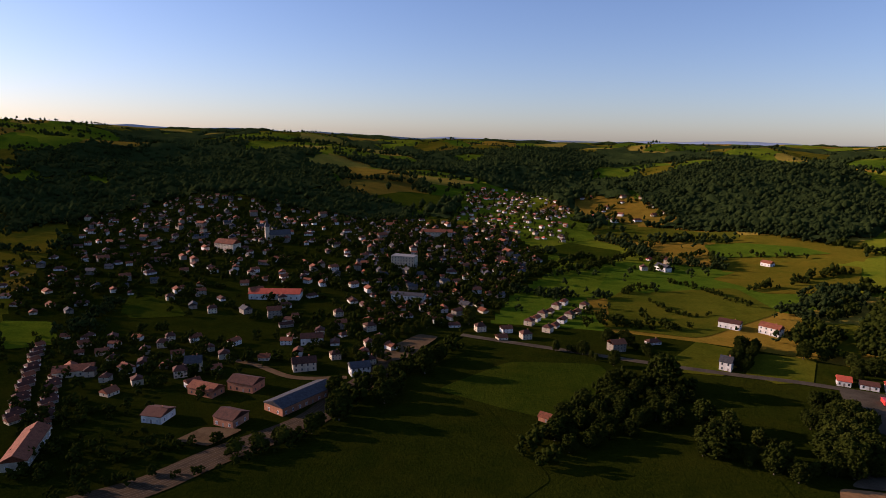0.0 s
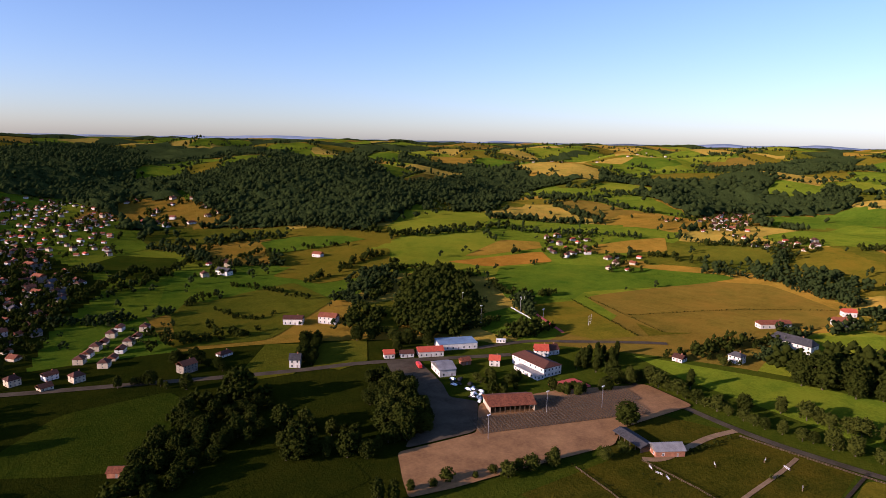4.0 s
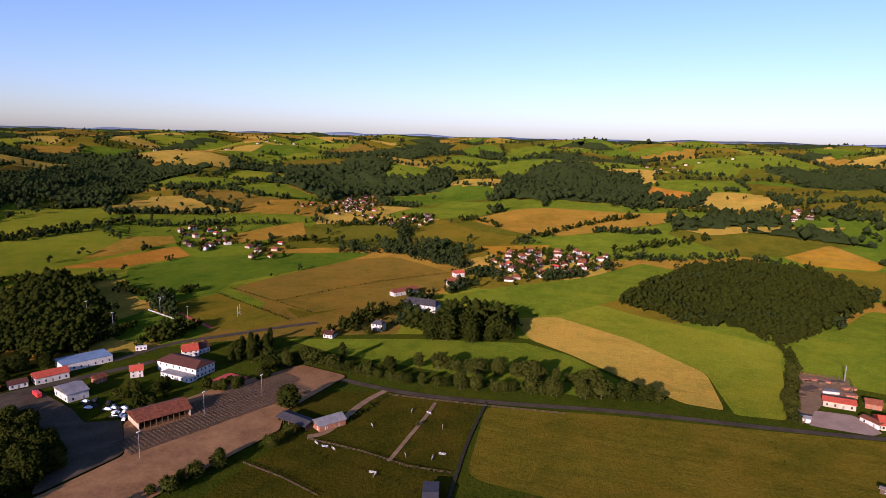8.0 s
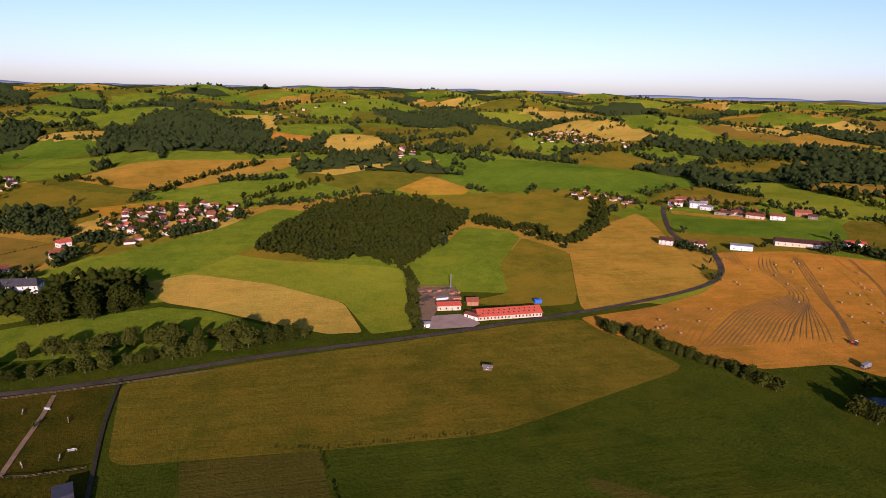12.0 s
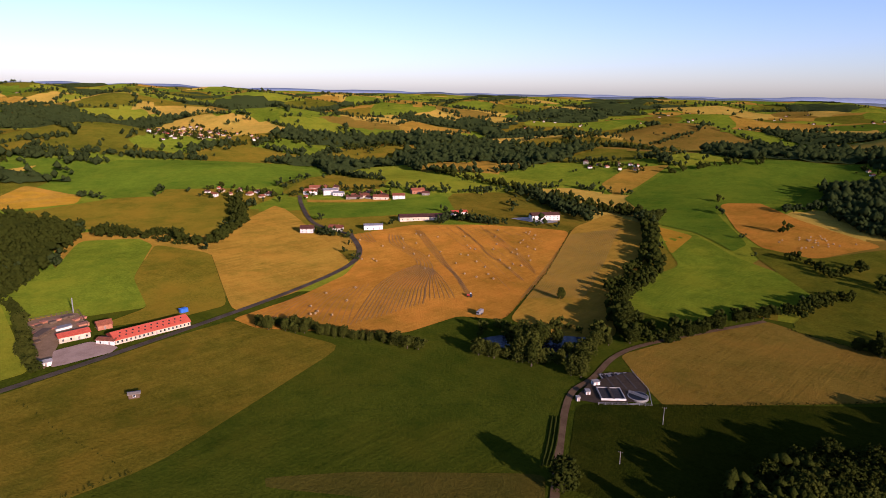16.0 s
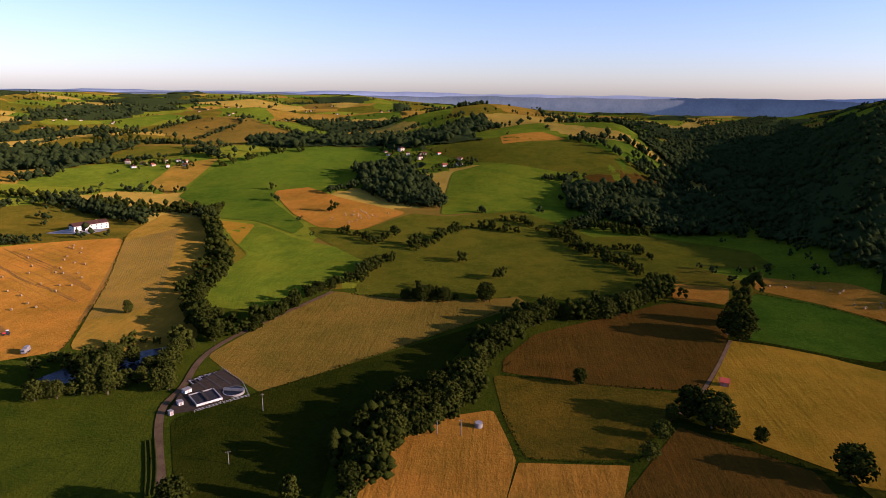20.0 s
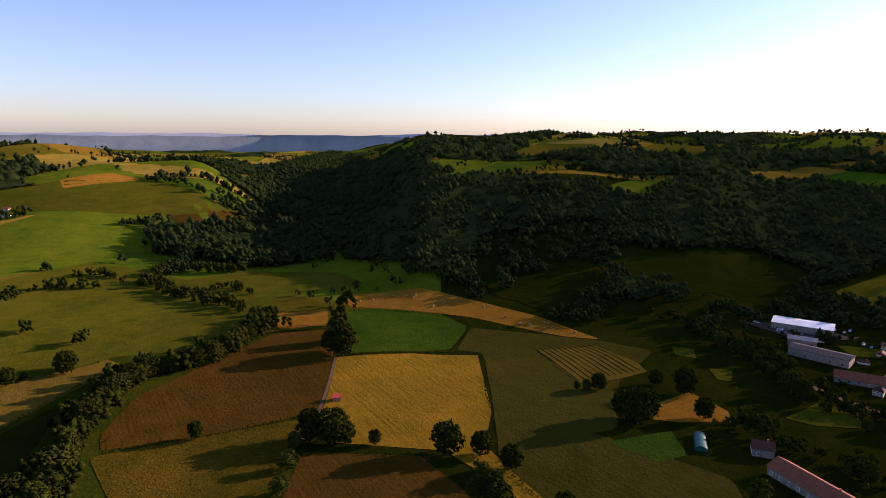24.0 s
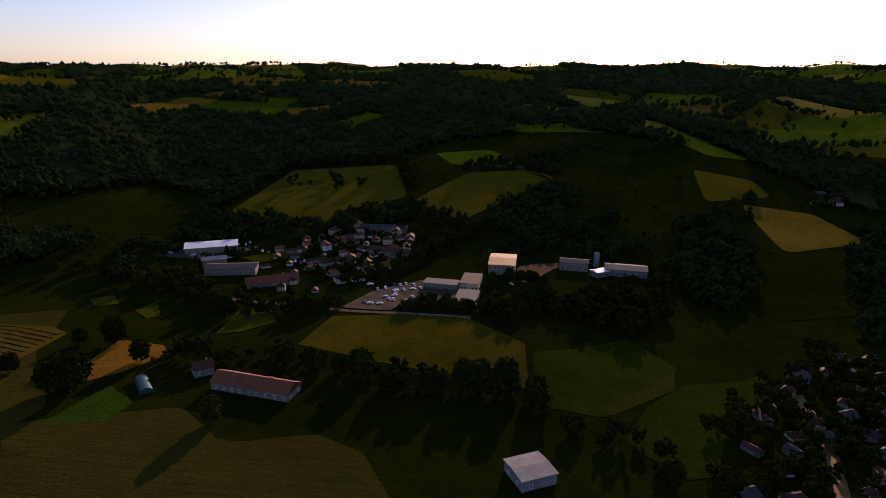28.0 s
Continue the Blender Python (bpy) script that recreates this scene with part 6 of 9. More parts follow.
def livestock_pens(x, y, turn, w, d, cell, label):
    """Rows of steel cattle pens: each row is a part, with its posts and rails in one piece."""
    ob = thing("livestock_pens", x, y, turn, None, label, "animal pens")
    ny, nx = int(d / cell), int(w / cell)
    for j in range(ny + 1):
        bm = bmesh.new()
        v = -d / 2 + j * cell
        for z in (0.5, 0.9, 1.35):
            box(-w / 2, w / 2, v - 0.05, v + 0.05, z + 0.35, z + 0.47, bm)
        for k in range(nx + 1):
            u = -w / 2 + k * cell
            box(u - 0.08, u + 0.08, v - 0.08, v + 0.08, 0.2, 2.05, bm)
        part("pen_rail", bm, MAT["pen_steel"], ob)
    for k in range(nx + 1):
        u = -w / 2 + k * cell
        bm = bmesh.new()
        for z in (0.55, 0.95, 1.3):
            box(u - 0.05, u + 0.05, -d / 2, d / 2, z + 0.35, z + 0.46, bm)
        part("pen_gate_row", bm, MAT["pen_steel"], ob)
    return ob


def round_tank(x, y, r, h, label, mat="concrete", water_in=False):
    ob = thing("round_tank", x, y, 0, None, label, "tank")
    part("tank_wall", rod(0, 0, -0.3, h, r, None, 24), MAT[mat], ob)
    part("tank_top", rod(0, 0, h + 0.004, h + 0.05, r * 0.93, None, 24), MAT["water" if water_in else "metal_roof"], ob)
    if water_in:
        part("walkway", box(-r, r, -0.5, 0.5, h + 0.1, h + 0.35), MAT["steel"], ob)
        for s in (-1, 1):
            part("railing", box(-r, r, s * 0.48 - 0.03, s * 0.48 + 0.03, h + 0.35, h + 1.2), MAT["steel"], ob)
    return ob


def basin(x, y, turn, w, d, h, label, fill="water"):
    ob = thing("basin", x, y, turn, None, label, "basin", "treatment basins")
    for n, b in (("basin_wall", (-w / 2, w / 2, -d / 2, -d / 2 + 0.5)), ("basin_wall", (-w / 2, w / 2, d / 2 - 0.25, d / 2)),
                 ("basin_wall", (-w / 2, -w / 2 + 0.5, -d / 2 + 0.51, d / 2 - 0.51)), ("basin_wall", (w / 2 - 0.5, w / 2, -d / 2 + 0.51, d / 2 - 0.51))):
        # front wall in white: pale wall and the sun on it in one colour
        part(n, box(*b, -0.3, h), MAT["wall_white" if b[3] == -d / 2 + 0.5 else "concrete"], ob)
    part("basin_fill", box(-w / 2 + 0.5, w / 2 - 0.5, -d / 2 + 0.5, d / 2 - 0.5, -0.2, h - 0.5), MAT[fill], ob)
    part("gangway", box(-0.5, 0.5, -d / 2, d / 2, h + 0.004, h + 0.2), MAT["wet_concrete"], ob)
    return ob


def silo(x, y, r, h, label, mat="concrete"):
    ob = thing("silo", x, y, 0, None, label, "silo")
    part("shell", rod(0, 0, -0.5, h, r, None, 16), MAT[mat], ob)
    part("cone_top", rod(0, 0, h, h + r * 0.7, r * 1.02, 0.3, 16), MAT["metal_roof"], ob)
    part("ladder", box(r, r + 0.15, -0.3, 0.3, 0.3, h), MAT["steel"], ob)
    return ob


def polytunnel(x, y, turn, w, d, label):
    ob = thing("polytunnel", x, y, turn, None, label, "greenhouse")
    n = 9
    v = [(s * w / 2, d / 2 * math.cos(math.pi * k / n), d / 2 * 0.9 * math.sin(math.pi * k / n)) for s in (-1, 1) for k in range(n + 1)]
    f = [(k, k + 1, k + n + 2, k + n + 1) for k in range(n)] + [tuple(range(n + 1)), tuple(range(n + 1, 2 * n + 2))]
    part("cover", faces_bm(v, f), MAT["green_paint"], ob, "green plastic cover")
    part("door", box(-w / 2 - 0.05, -w / 2 - 0.004, -0.8, 0.8, 0, 2), MAT["white_paint"], ob)
    return ob


def rugby_posts(x, y, turn):
    ob = thing("goal_posts", x, y, turn, None, "tall white rugby goal posts on a playing field", "goal", "goal posts")
    for s in (-2.8, 2.8):
        part("upright", rod(s, 0, -0.2, 9, 0.08, None, 6), MAT["white_paint"], ob)
    part("crossbar", box(-2.8, 2.8, -0.06, 0.06, 2.94, 3.06), MAT["white_paint"], ob)
    return ob


def church(x, y, turn):
    ob = thing("church", x, y, turn, None, "stone church with a slim square tower and slate spire", "church")
    part("nave", gable_body(26, 10, 8, 5), MAT["wall_stone"], ob)
    part("nave_roof", gable_roof(26, 10, 8.02, 5), MAT["roof_slate"], ob)
    part("tower", box(-18, -13.02, -2.5, 2.5, -1, 18), MAT["wall_cream"], ob, "pale square bell tower")
    part("spire", faces_bm([(-18.3, -2.8, 18.004), (-12.7, -2.8, 18.004), (-12.7, 2.8, 18.004), (-18.3, 2.8, 18.004), (-15.5, 0, 27)], [(0, 1, 4), (1, 2, 4), (2, 3, 4), (3, 0, 4), (3, 2, 1, 0)]), MAT["roof_slate"], ob)
    for k in range(5):
        window_on(ob, "front", 26, 10, -9 + 4.5 * k, 3, 1.1, 3.6, False)
    window_on(ob, "left", 36, 5, 0, 14, 1.2, 2.4, False)
    return ob


def windrows(lines, label, w=1.6, h=0.45, mat="hay_row"):
    """Raked hay rows: low ridges along smooth lines."""
    vs, fs = [], []
    for line in lines:
        pts = np.array(rounded(line, False, 8))
        d = np.gradient(pts, axis=0)
        d /= np.hypot(d[:, 0], d[:, 1])[:, None] + 1e-9
        n = np.stack([-d[:, 1], d[:, 0]], 1)
        o = len(vs)
        for p, q in zip(pts, n):
            k = PICK.uniform(0.75, 1.25)
            for s, z in ((-1, 0.0), (-0.4, 1.0), (0.4, 0.9), (1, 0.0)):
                x, y = p + q * s * w / 2 * k
                vs.append((x, y, float(land(x, y)) + 0.2 + max(0, math.hypot(x, y) - 450) * 0.0004 + h * z * k))
        for a in range(len(pts) - 1):
            for c in range(3):
                e = o + a * 4 + c
                fs.append((e, e + 4, e + 5, e + 1))
    return tagged(new("windrows", mesh_of("windrows", vs, fs, MAT[mat], True)), label, "hay rows", "", "stuff")


def between(a, b, n):
    """n lines evenly spread from line a to line b."""
    a, b = np.array(a, float), np.array(b, float)
    return [[tuple(p) for p in a + (b - a) * k / (n - 1)] for k in range(n)]


def grove(kinds, poly, gap, h, seed=1, group="trees of a grove"):
    rng = np.random.RandomState(seed)
    for x, y in scatter(poly, gap, rng):
        tree(PICK.choice(kinds), x, y, h * rng.uniform(0.65, 1.25), group)


CLEAR = []


def jump(x, y, turn):
    """A horse jump: two stands and three poles."""
    ob = thing("horse_jump", x, y, turn, None, "white painted horse jump with wooden poles", "jump", "horse jumps")
    for u in (-1.8, 1.8):
        part("stand", box(u - 0.1, u + 0.1, -0.25, 0.25, 0, 1.3), MAT["wood"], ob)
    for z in (0.4, 0.8, 1.2):
        part("pole", box(-1.65, 1.65, -0.05, 0.05, z - 0.1, z), MAT["white_paint"], ob)
    return ob


def railway(line, label):
    """Ballast bed with two tracks of steel rails on it."""
    ribbon("railway_bed", line, 17.0, MAT["ballast"], label, 0.3, "railway")
    pts = np.array(rounded(line, False, 4))
    d = np.gradient(pts, axis=0)
    d /= np.hypot(d[:, 0], d[:, 1])[:, None]
    n = np.stack([-d[:, 1], d[:, 0]], 1)
    for off in (-6.2, -4.8, -2.7, -1.3, 1.3, 2.7, 4.8, 6.2):
        ribbon("rail", [tuple(p) for p in pts + n * off], 0.22, MAT["pen_steel"], "rusty steel rail of the railway line", 0.5, "rail", cuts=2)


# ---- the cattle market and the buildings round it ----
open_barn("open market hall with a long red brown roof", 240.1, 250.4, -26.2, 26.5, 16.8, 5.2, 3.0, roof='roof_orange', bays=9)
livestock_pens(256.0, 223.0, -19.5, 104.0, 17.6, 2.2, "rows of empty galvanised cattle pens on bare earth")
livestock_pens(286.2, 230.3, -19.5, 66.0, 15.4, 2.2, "block of empty cattle pens beside the market hall")
building("building", "white two storey school building with a brown hipped roof", 300.5, 288.0, -94.0, 33.0, 15.5, 6.5, 2.6, roof='roof_brown', floors=2, bays=6, side_bays=5, hip=4.0, chimneys=0)
building("building", "white shed with a pale grey gable roof", 243.2, 318.1, -17.5, 11.4, 17.7, 4.8, 2.4, roof='metal_roof', bays=2, chimneys=0, wall='wall_white', side_bays=3)
building("building", "low white workshop with a flat pale blue roof", 283.2, 356.0, -22.5, 29.4, 16.0, 4.5, 0.0, roof='metal_blue', bays=7, chimneys=0)
building("building", "white shop with a red roof", 256.0, 351.5, -24.0, 18.0, 10.0, 4.2, 2.2, roof='roof_red', bays=5, chimneys=0)
building("building", "low annex with a red fascia beside the school", 288.6, 283.0, -94.0, 24.0, 6.0, 2.8, 0.0, roof='metal_roof', wall='wall_white', bays=6, chimneys=0)
building("building", "low dark red roofed shop by the road", 240.5, 359.0, -24.0, 9.5, 8.0, 3.0, 1.4, roof='roof_brown', bays=3, chimneys=0)
building("building", "small shop with a red roof by the road", 228.5, 364.0, -24.0, 7.2, 8.0, 3.5, 2.0, roof='roof_red', bays=3, chimneys=0)
building("building", "white cottage with a red roof", 281.7, 309.8, -43.3, 7.3, 8.0, 4.5, 2.4, roof='roof_red', floors=2, bays=2)
building("building", "small brick shed with an orange roof", 265.3, 322.5, -9.3, 6.4, 6.0, 3.0, 1.8, wall='wall_brick', roof='roof_orange', bays=1, side_bays=0, chimneys=0)
building("building", "red and white house with a steep roof", 324.3, 306.6, -38.4, 9.8, 9.0, 4.5, 3.4, roof='roof_red', floors=2)
building("building", "house with a red brown roof beside trees", 332.4, 304.4, -14.5, 8.9, 8.0, 4.0, 3.0, roof='roof_brown')
building("building", "small white bus shelter", 318.1, 343.7, -46.1, 7.1, 3.0, 2.6, 0.0, roof='metal_white', bays=3, chimneys=0, door=False, side_bays=0)
open_barn("open field barn with a dark slate blue roof", 263.4, 180.4, -102.4, 20.0, 8.0, 3.2, 1.2, roof='roof_slate', bays=5, wall='wood')
building("building", "small stone barn with a pale roof and red door", 268.6, 164.3, -30.4, 15.3, 9.0, 3.4, 2.2, roof='metal_roof', wall='wall_brick', bays=2, chimneys=0)
yard("sports_court", [(284, 262), (307, 260), (306, 243), (285, 247)], "court_red", "red and blue fenced sports court")
hedge("low dark hedge along a field edge", [(465, 402), (444, 350), (420, 291)], gap=2.0, h=2.0, width=1.5, seed=75, lumps=2)
light_pole(202.9, 225.6, 14)
light_pole(251.2, 230.5, 14)
light_pole(283.9, 217.6, 14)
light_pole(387.3, 394.6, 15, 2, 'tall white floodlight mast by the pitch')
light_pole(375.5, 355.0, 15, 2, 'tall white floodlight mast by the pitch')
light_pole(338.8, 392.3, 15, 2, 'tall white floodlight mast by the pitch')
light_pole(353.3, 435.9, 15, 2, 'tall white floodlight mast by the pitch')
rugby_posts(413.0, 336.0, 20)
rugby_posts(407.0, 412.0, 20)
fence([(393, 413), (384, 382), (373, 347)], "white barrier along the playing field", 3.0, 1.2, 3, "white_paint")
ribbon("running_track", [(409, 412), (392, 371), (377, 333)], 3.0, MAT["court_red"], "red cinder strip beside the pitch", category="track")
truck(233.8, 333.6, 70, 'red lorry with a white roof parked in the car park', 'red_paint', 'red_paint')
truck(203.1, 308.2, 150, 'pale blue van parked under trees', 'white_paint', 'metal_blue', 6.5)
car(237.1, 293.7, 110, 'rubber', 'parked black car in the yard')
car(243.0, 288.8, 20, 'rubber', 'parked black car in the yard')
car(241.4, 298.1, 35, 'rubber', 'parked black car in the yard')
car(236.4, 283.9, 110, 'white_paint', 'parked white car with dark windows')
car(242.7, 300.4, 35, 'rubber', 'parked black car in the yard')
car(234.3, 275.7, 20, 'white_paint', 'parked white car with dark windows')
car(235.4, 276.4, 110, 'white_paint', 'parked white car with dark windows')
car(239.7, 279.2, 35, 'rubber', 'parked black car in the yard')
car(231.0, 272.9, 110, 'rubber', 'parked black car in the yard')
car(241.3, 276.8, 110, 'white_paint', 'parked white car with dark windows')
car(238.2, 301.2, 110, 'rubber', 'parked black car in the yard')
car(231.8, 271.9, 110, 'rubber', 'parked black car in the yard')
car(236.5, 283.1, 110, 'white_paint', 'parked white car with dark windows')
car(233.9, 270.5, 20, 'metal_blue', 'parked grey blue car')
car(233.8, 268.0, 20, 'metal_blue', 'parked grey blue car')
car(230.8, 265.5, 35, 'white_paint', 'parked white car with dark windows')
car(240.7, 283.6, 35, 'metal_blue', 'parked grey blue car')
car(243.9, 300.2, 35, 'rubber', 'parked black car in the yard')
car(233.8, 294.5, 110, 'white_paint', 'parked white car with dark windows')
car(239.2, 302.9, 110, 'white_paint', 'parked white car with dark windows')
car(236.5, 298.9, 20, 'rubber', 'parked black car in the yard')
car(239.0, 281.6, 110, 'white_paint', 'parked white car with dark windows')
car(238.7, 273.1, 20, 'white_paint', 'parked white car with dark windows')
car(243.6, 290.2, 20, 'rubber', 'parked black car in the yard')
fence([(219, 180), (215, 156), (209, 134)], "weathered paddock fence of posts and rails", 4.0, 1.2, 2, "wood")
fence([(251, 166), (250, 135), (246, 109), (248, 88)], "weathered paddock fence of posts and rails", 4.0, 1.2, 2, "wood")
fence([(317, 152), (325, 95), (333, 51)], "weathered roadside fence of posts and rails", 4.0, 1.2, 2, "wood")
jump(248.7, 159.4, 60)
jump(247.3, 153.8, 100)
jump(247.0, 148.8, 60)
jump(233.5, 119.6, 10)
jump(234.9, 121.2, 100)
jump(257.9, 101.2, 10)
jump(277.0, 143.0, 40)
jump(302.0, 131.0, 15)
jump(263.0, 98.0, 100)
jump(255.0, 114.0, 30)
jump(303.0, 121.0, 70)
jump(290.0, 108.0, 20)
hedge("low scrub along the paddock track", [(276, 156), (290, 155), (310, 154)], gap=2.0, h=2.6, width=3, seed=76, lumps=2)
hedge("low scrub along a paddock edge", [(253, 152), (248, 135), (247, 112), (247, 89)], gap=2.5, h=1.3, width=2, seed=77, lumps=2)
hedge("low scrub along a paddock edge", [(240, 157), (236, 132), (231, 107), (226, 88)], gap=2.5, h=1.3, width=2, seed=78, lumps=2)
hedge("weedy mound in the paddock", [(286, 121), (290, 119)], gap=1.0, h=2.4, width=3, seed=79, lumps=2, mat="leaf_light")

# ---- the manor and the village to the east ----
building("building", "large manor house with a dark slate roof", 495.3, 205.6, -91.4, 31.4, 12.0, 6.5, 4.0, roof='roof_slate', floors=2, bays=8, hip=3)
building("building", "white villa with a mansard roof among trees", 430.1, 215.1, -88.2, 9.0, 8.0, 5.6, 2.2, roof='roof_slate', floors=2, bays=3, hip=3)
building("building", "red roofed farm range", 538.7, 241.8, -30.6, 28.0, 8.0, 4.0, 2.4, roof='roof_orange', bays=5)
building("building", "small cottage at the park edge", 398.3, 240.6, -85.6, 7.5, 7.0, 3.0, 2.0, roof='roof_brown')
building("building", "white house with an orange roof beside tall trees", 589.8, 207.9, -41.6, 15.1, 9.0, 5.0, 2.6, floors=2)
building("building", "white house with a red roof", 623.2, 215.8, -44.3, 10.8, 8.0, 4.5, 2.4, roof='roof_red')
village([(684, 198), (749, 205), (789, 159), (792, 127), (775, 74), (718, 72), (673, 110), (623, 157), (637, 176)], 44, 11, 20, seed=31, models=(0, 0, 1, 6, 3), sizes=(0.7, 0.95), trees=0.55, tree_h=7)

# ---- farms and hamlets ----
village([(678, 651), (733, 611), (643, 534), (586, 541)], 16, 15, 60, seed=41, sizes=(0.65, 0.95), models=(0, 1, 3, 6, 7, 4), trees=0.6, tree_h=8)
village([(665, 525), (700, 492), (621, 446), (609, 477)], 8, 15, 0, seed=42, sizes=(0.65, 0.95), models=(0, 1, 3, 6, 7, 4), trees=0.6, tree_h=8)
village([(856, 531), (943, 545), (1237, 619), (882, 439), (837, 485)], 14, 15, 30, seed=43, sizes=(0.65, 0.95), models=(0, 1, 3, 6, 7, 4), trees=0.6, tree_h=8)
village([(859, 411), (915, 401), (942, 366), (893, 348)], 6, 15, 60, seed=44, sizes=(0.65, 0.95), models=(0, 1, 3, 6, 7, 4), trees=0.6, tree_h=8)
village([(1160, 664), (1238, 658), (1097, 577), (1067, 604)], 5, 15, 0, seed=45, sizes=(0.65, 0.95), models=(0, 1, 3, 6, 7, 4), trees=0.6, tree_h=8)
village([(824, -355), (825, -392), (755, -440), (726, -416), (772, -357)], 11, 15, 30, seed=46, sizes=(0.65, 0.95), models=(0, 1, 3, 6, 7, 4), trees=0.6, tree_h=8)
village([(714, -457), (748, -508), (725, -526), (702, -507)], 6, 15, 60, seed=47, sizes=(0.65, 0.95), models=(0, 1, 3, 6, 7, 4), trees=0.6, tree_h=8)
village([(682, -506), (689, -546), (665, -554), (642, -536), (655, -502)], 6, 15, 0, seed=48, sizes=(0.65, 0.95), models=(0, 1, 3, 6, 7, 4), trees=0.6, tree_h=8)
village([(1095, -157), (1298, -203), (1258, -214), (1114, -187)], 6, 15, 30, seed=49, sizes=(0.65, 0.95), models=(0, 1, 3, 6, 7, 4), trees=0.6, tree_h=8)
village([(1255, -438), (1680, -724), (1274, -721), (1208, -651), (1199, -487)], 34, 15, 60, seed=50, sizes=(0.65, 0.95), models=(0, 1, 3, 6, 7, 4), trees=0.6, tree_h=8)
village([(1282, -453), (1701, -664), (1566, -771), (1252, -593)], 26, 15, 0, seed=51, sizes=(0.65, 0.95), models=(0, 1, 3, 6, 7, 4), trees=0.6, tree_h=8)
village([(215, -1107), (155, -1112), (55, -1002), (84, -980), (181, -1029)], 10, 15, 30, seed=52, sizes=(0.65, 0.95), models=(0, 1, 3, 6, 7, 4), trees=0.6, tree_h=8)
village([(613, -958), (547, -986), (529, -952), (588, -933)], 4, 15, 60, seed=53, sizes=(0.65, 0.95), models=(0, 1, 3, 6, 7, 4), trees=0.6, tree_h=8)
village([(1154, 638), (1266, 645), (1202, 594), (1088, 593)], 8, 15, 0, seed=54, sizes=(0.65, 0.95), models=(0, 1, 3, 6, 7, 4), trees=0.6, tree_h=8)
village([(855, 422), (935, 377), (874, 351), (838, 404)], 6, 15, 30, seed=55, sizes=(0.65, 0.95), models=(0, 1, 3, 6, 7, 4), trees=0.6, tree_h=8)
village([(937, 618), (1244, 633), (1007, 509), (856, 553)], 12, 15, 60, seed=56, sizes=(0.65, 0.95), models=(0, 1, 3, 6, 7, 4), trees=0.6, tree_h=8)
village([(205, 755), (252, 784), (222, 690), (194, 692)], 5, 15, 0, seed=57, sizes=(0.65, 0.95), models=(0, 1, 3, 6, 7, 4), trees=0.6, tree_h=8)
village([(1243, -1463), (1277, -2185), (995, -2653), (967, -1657)], 16, 15, 30, seed=58, sizes=(0.65, 0.95), models=(0, 1, 3, 6, 7, 4), trees=0.6, tree_h=8)
village([(610, -967), (509, -990), (500, -953), (579, -937)], 5, 15, 0, seed=60, sizes=(0.65, 0.95), models=(0, 1, 3, 6, 7, 4), trees=0.6, tree_h=8)
village([(1162, -159), (1257, -224), (1131, -203), (1117, -161)], 8, 15, 30, seed=61, sizes=(0.65, 0.95), models=(0, 1, 3, 6, 7, 4), trees=0.6, tree_h=8)
village([(1807, 154), (3290, -690), (2792, -591), (1765, 77)], 20, 15, 60, seed=62, sizes=(0.65, 0.95), models=(0, 1, 3, 6, 7, 4), trees=0.6, tree_h=8)
village([(1719, 1883), (2889, 1997), (2207, 1312), (1313, 1322)], 14, 15, 0, seed=63, sizes=(0.65, 0.95), models=(0, 1, 3, 6, 7, 4), trees=0.6, tree_h=8)
village([(1172, -2156), (625, -3667), (412, -2281), (911, -1730)], 22, 15, 30, seed=64, sizes=(0.65, 0.95), models=(0, 1, 3, 6, 7, 4), trees=0.6, tree_h=8)
building("building", "long low barn with a brown roof", 512.1, -483.3, -124.0, 54.8, 14.0, 4.0, 2.5, wall='wall_cream', roof='roof_brown', bays=9, chimneys=0)
building("building", "pale metal shed by the road", 517.7, -415.5, -124.9, 19.7, 10.0, 4.5, 1.0, wall='metal_white', roof='metal_roof', bays=3, chimneys=0)
building("building", "white farmhouse at the road bend", 553.6, -356.7, -131.3, 13.4, 9.0, 5.0, 2.6, roof='roof_brown', floors=2)
building("building", "large white house with a brown roof above a pale yard", 418.3, -585.6, -121.8, 33.2, 11.0, 6.0, 2.4, roof='roof_brown', floors=2, bays=7)
building("building", "small farm shed with a red roof", 501.4, -530.9, -121.4, 18.9, 8.0, 3.5, 1.8, roof='roof_red')
building("building", "farm range with orange roofs", 538.8, -382.5, -143.2, 13.9, 9.0, 4.0, 2.4, roof='roof_orange')
building("building", "white farmhouse with an orange roof by the lane", 728, -476, -140, 16, 9, 5, 2.6, wall="wall_white", roof="roof_orange", floors=2, chimneys=0)
building("building", "long farm range with an orange roof", 739, -497, -128, 24, 10, 4.5, 2.6, wall="wall_cream", roof="roof_orange", floors=1, chimneys=0)
building("building", "large white farmhouse with a pale roof", 712, -498, -116, 20, 10, 6, 2.2, wall="wall_white", roof="metal_roof", floors=2, chimneys=0)
building("building", "white barn with a metal roof", 700, -503, -140, 14, 9, 4, 1.6, wall="wall_white", roof="metal_roof", floors=1, chimneys=0)
building("building", "long low farm shed with a brown roof", 670, -507, -128, 22, 8, 3.2, 1.8, wall="wall_stone", roof="roof_brown", floors=1, chimneys=0)
building("building", "cream farm shed with a tiled roof", 665, -520, -116, 12, 8, 3.5, 2, wall="wall_cream", roof="roof_orange", floors=1, chimneys=0)
building("building", "long farm building with an orange roof", 639, -527, -140, 20, 9, 4, 2.2, wall="wall_cream", roof="roof_orange", floors=1, chimneys=0)
building("building", "white house with an orange roof in the hamlet", 623, -544, -128, 16, 9, 5, 2.4, wall="wall_white", roof="roof_orange", floors=2, chimneys=0)
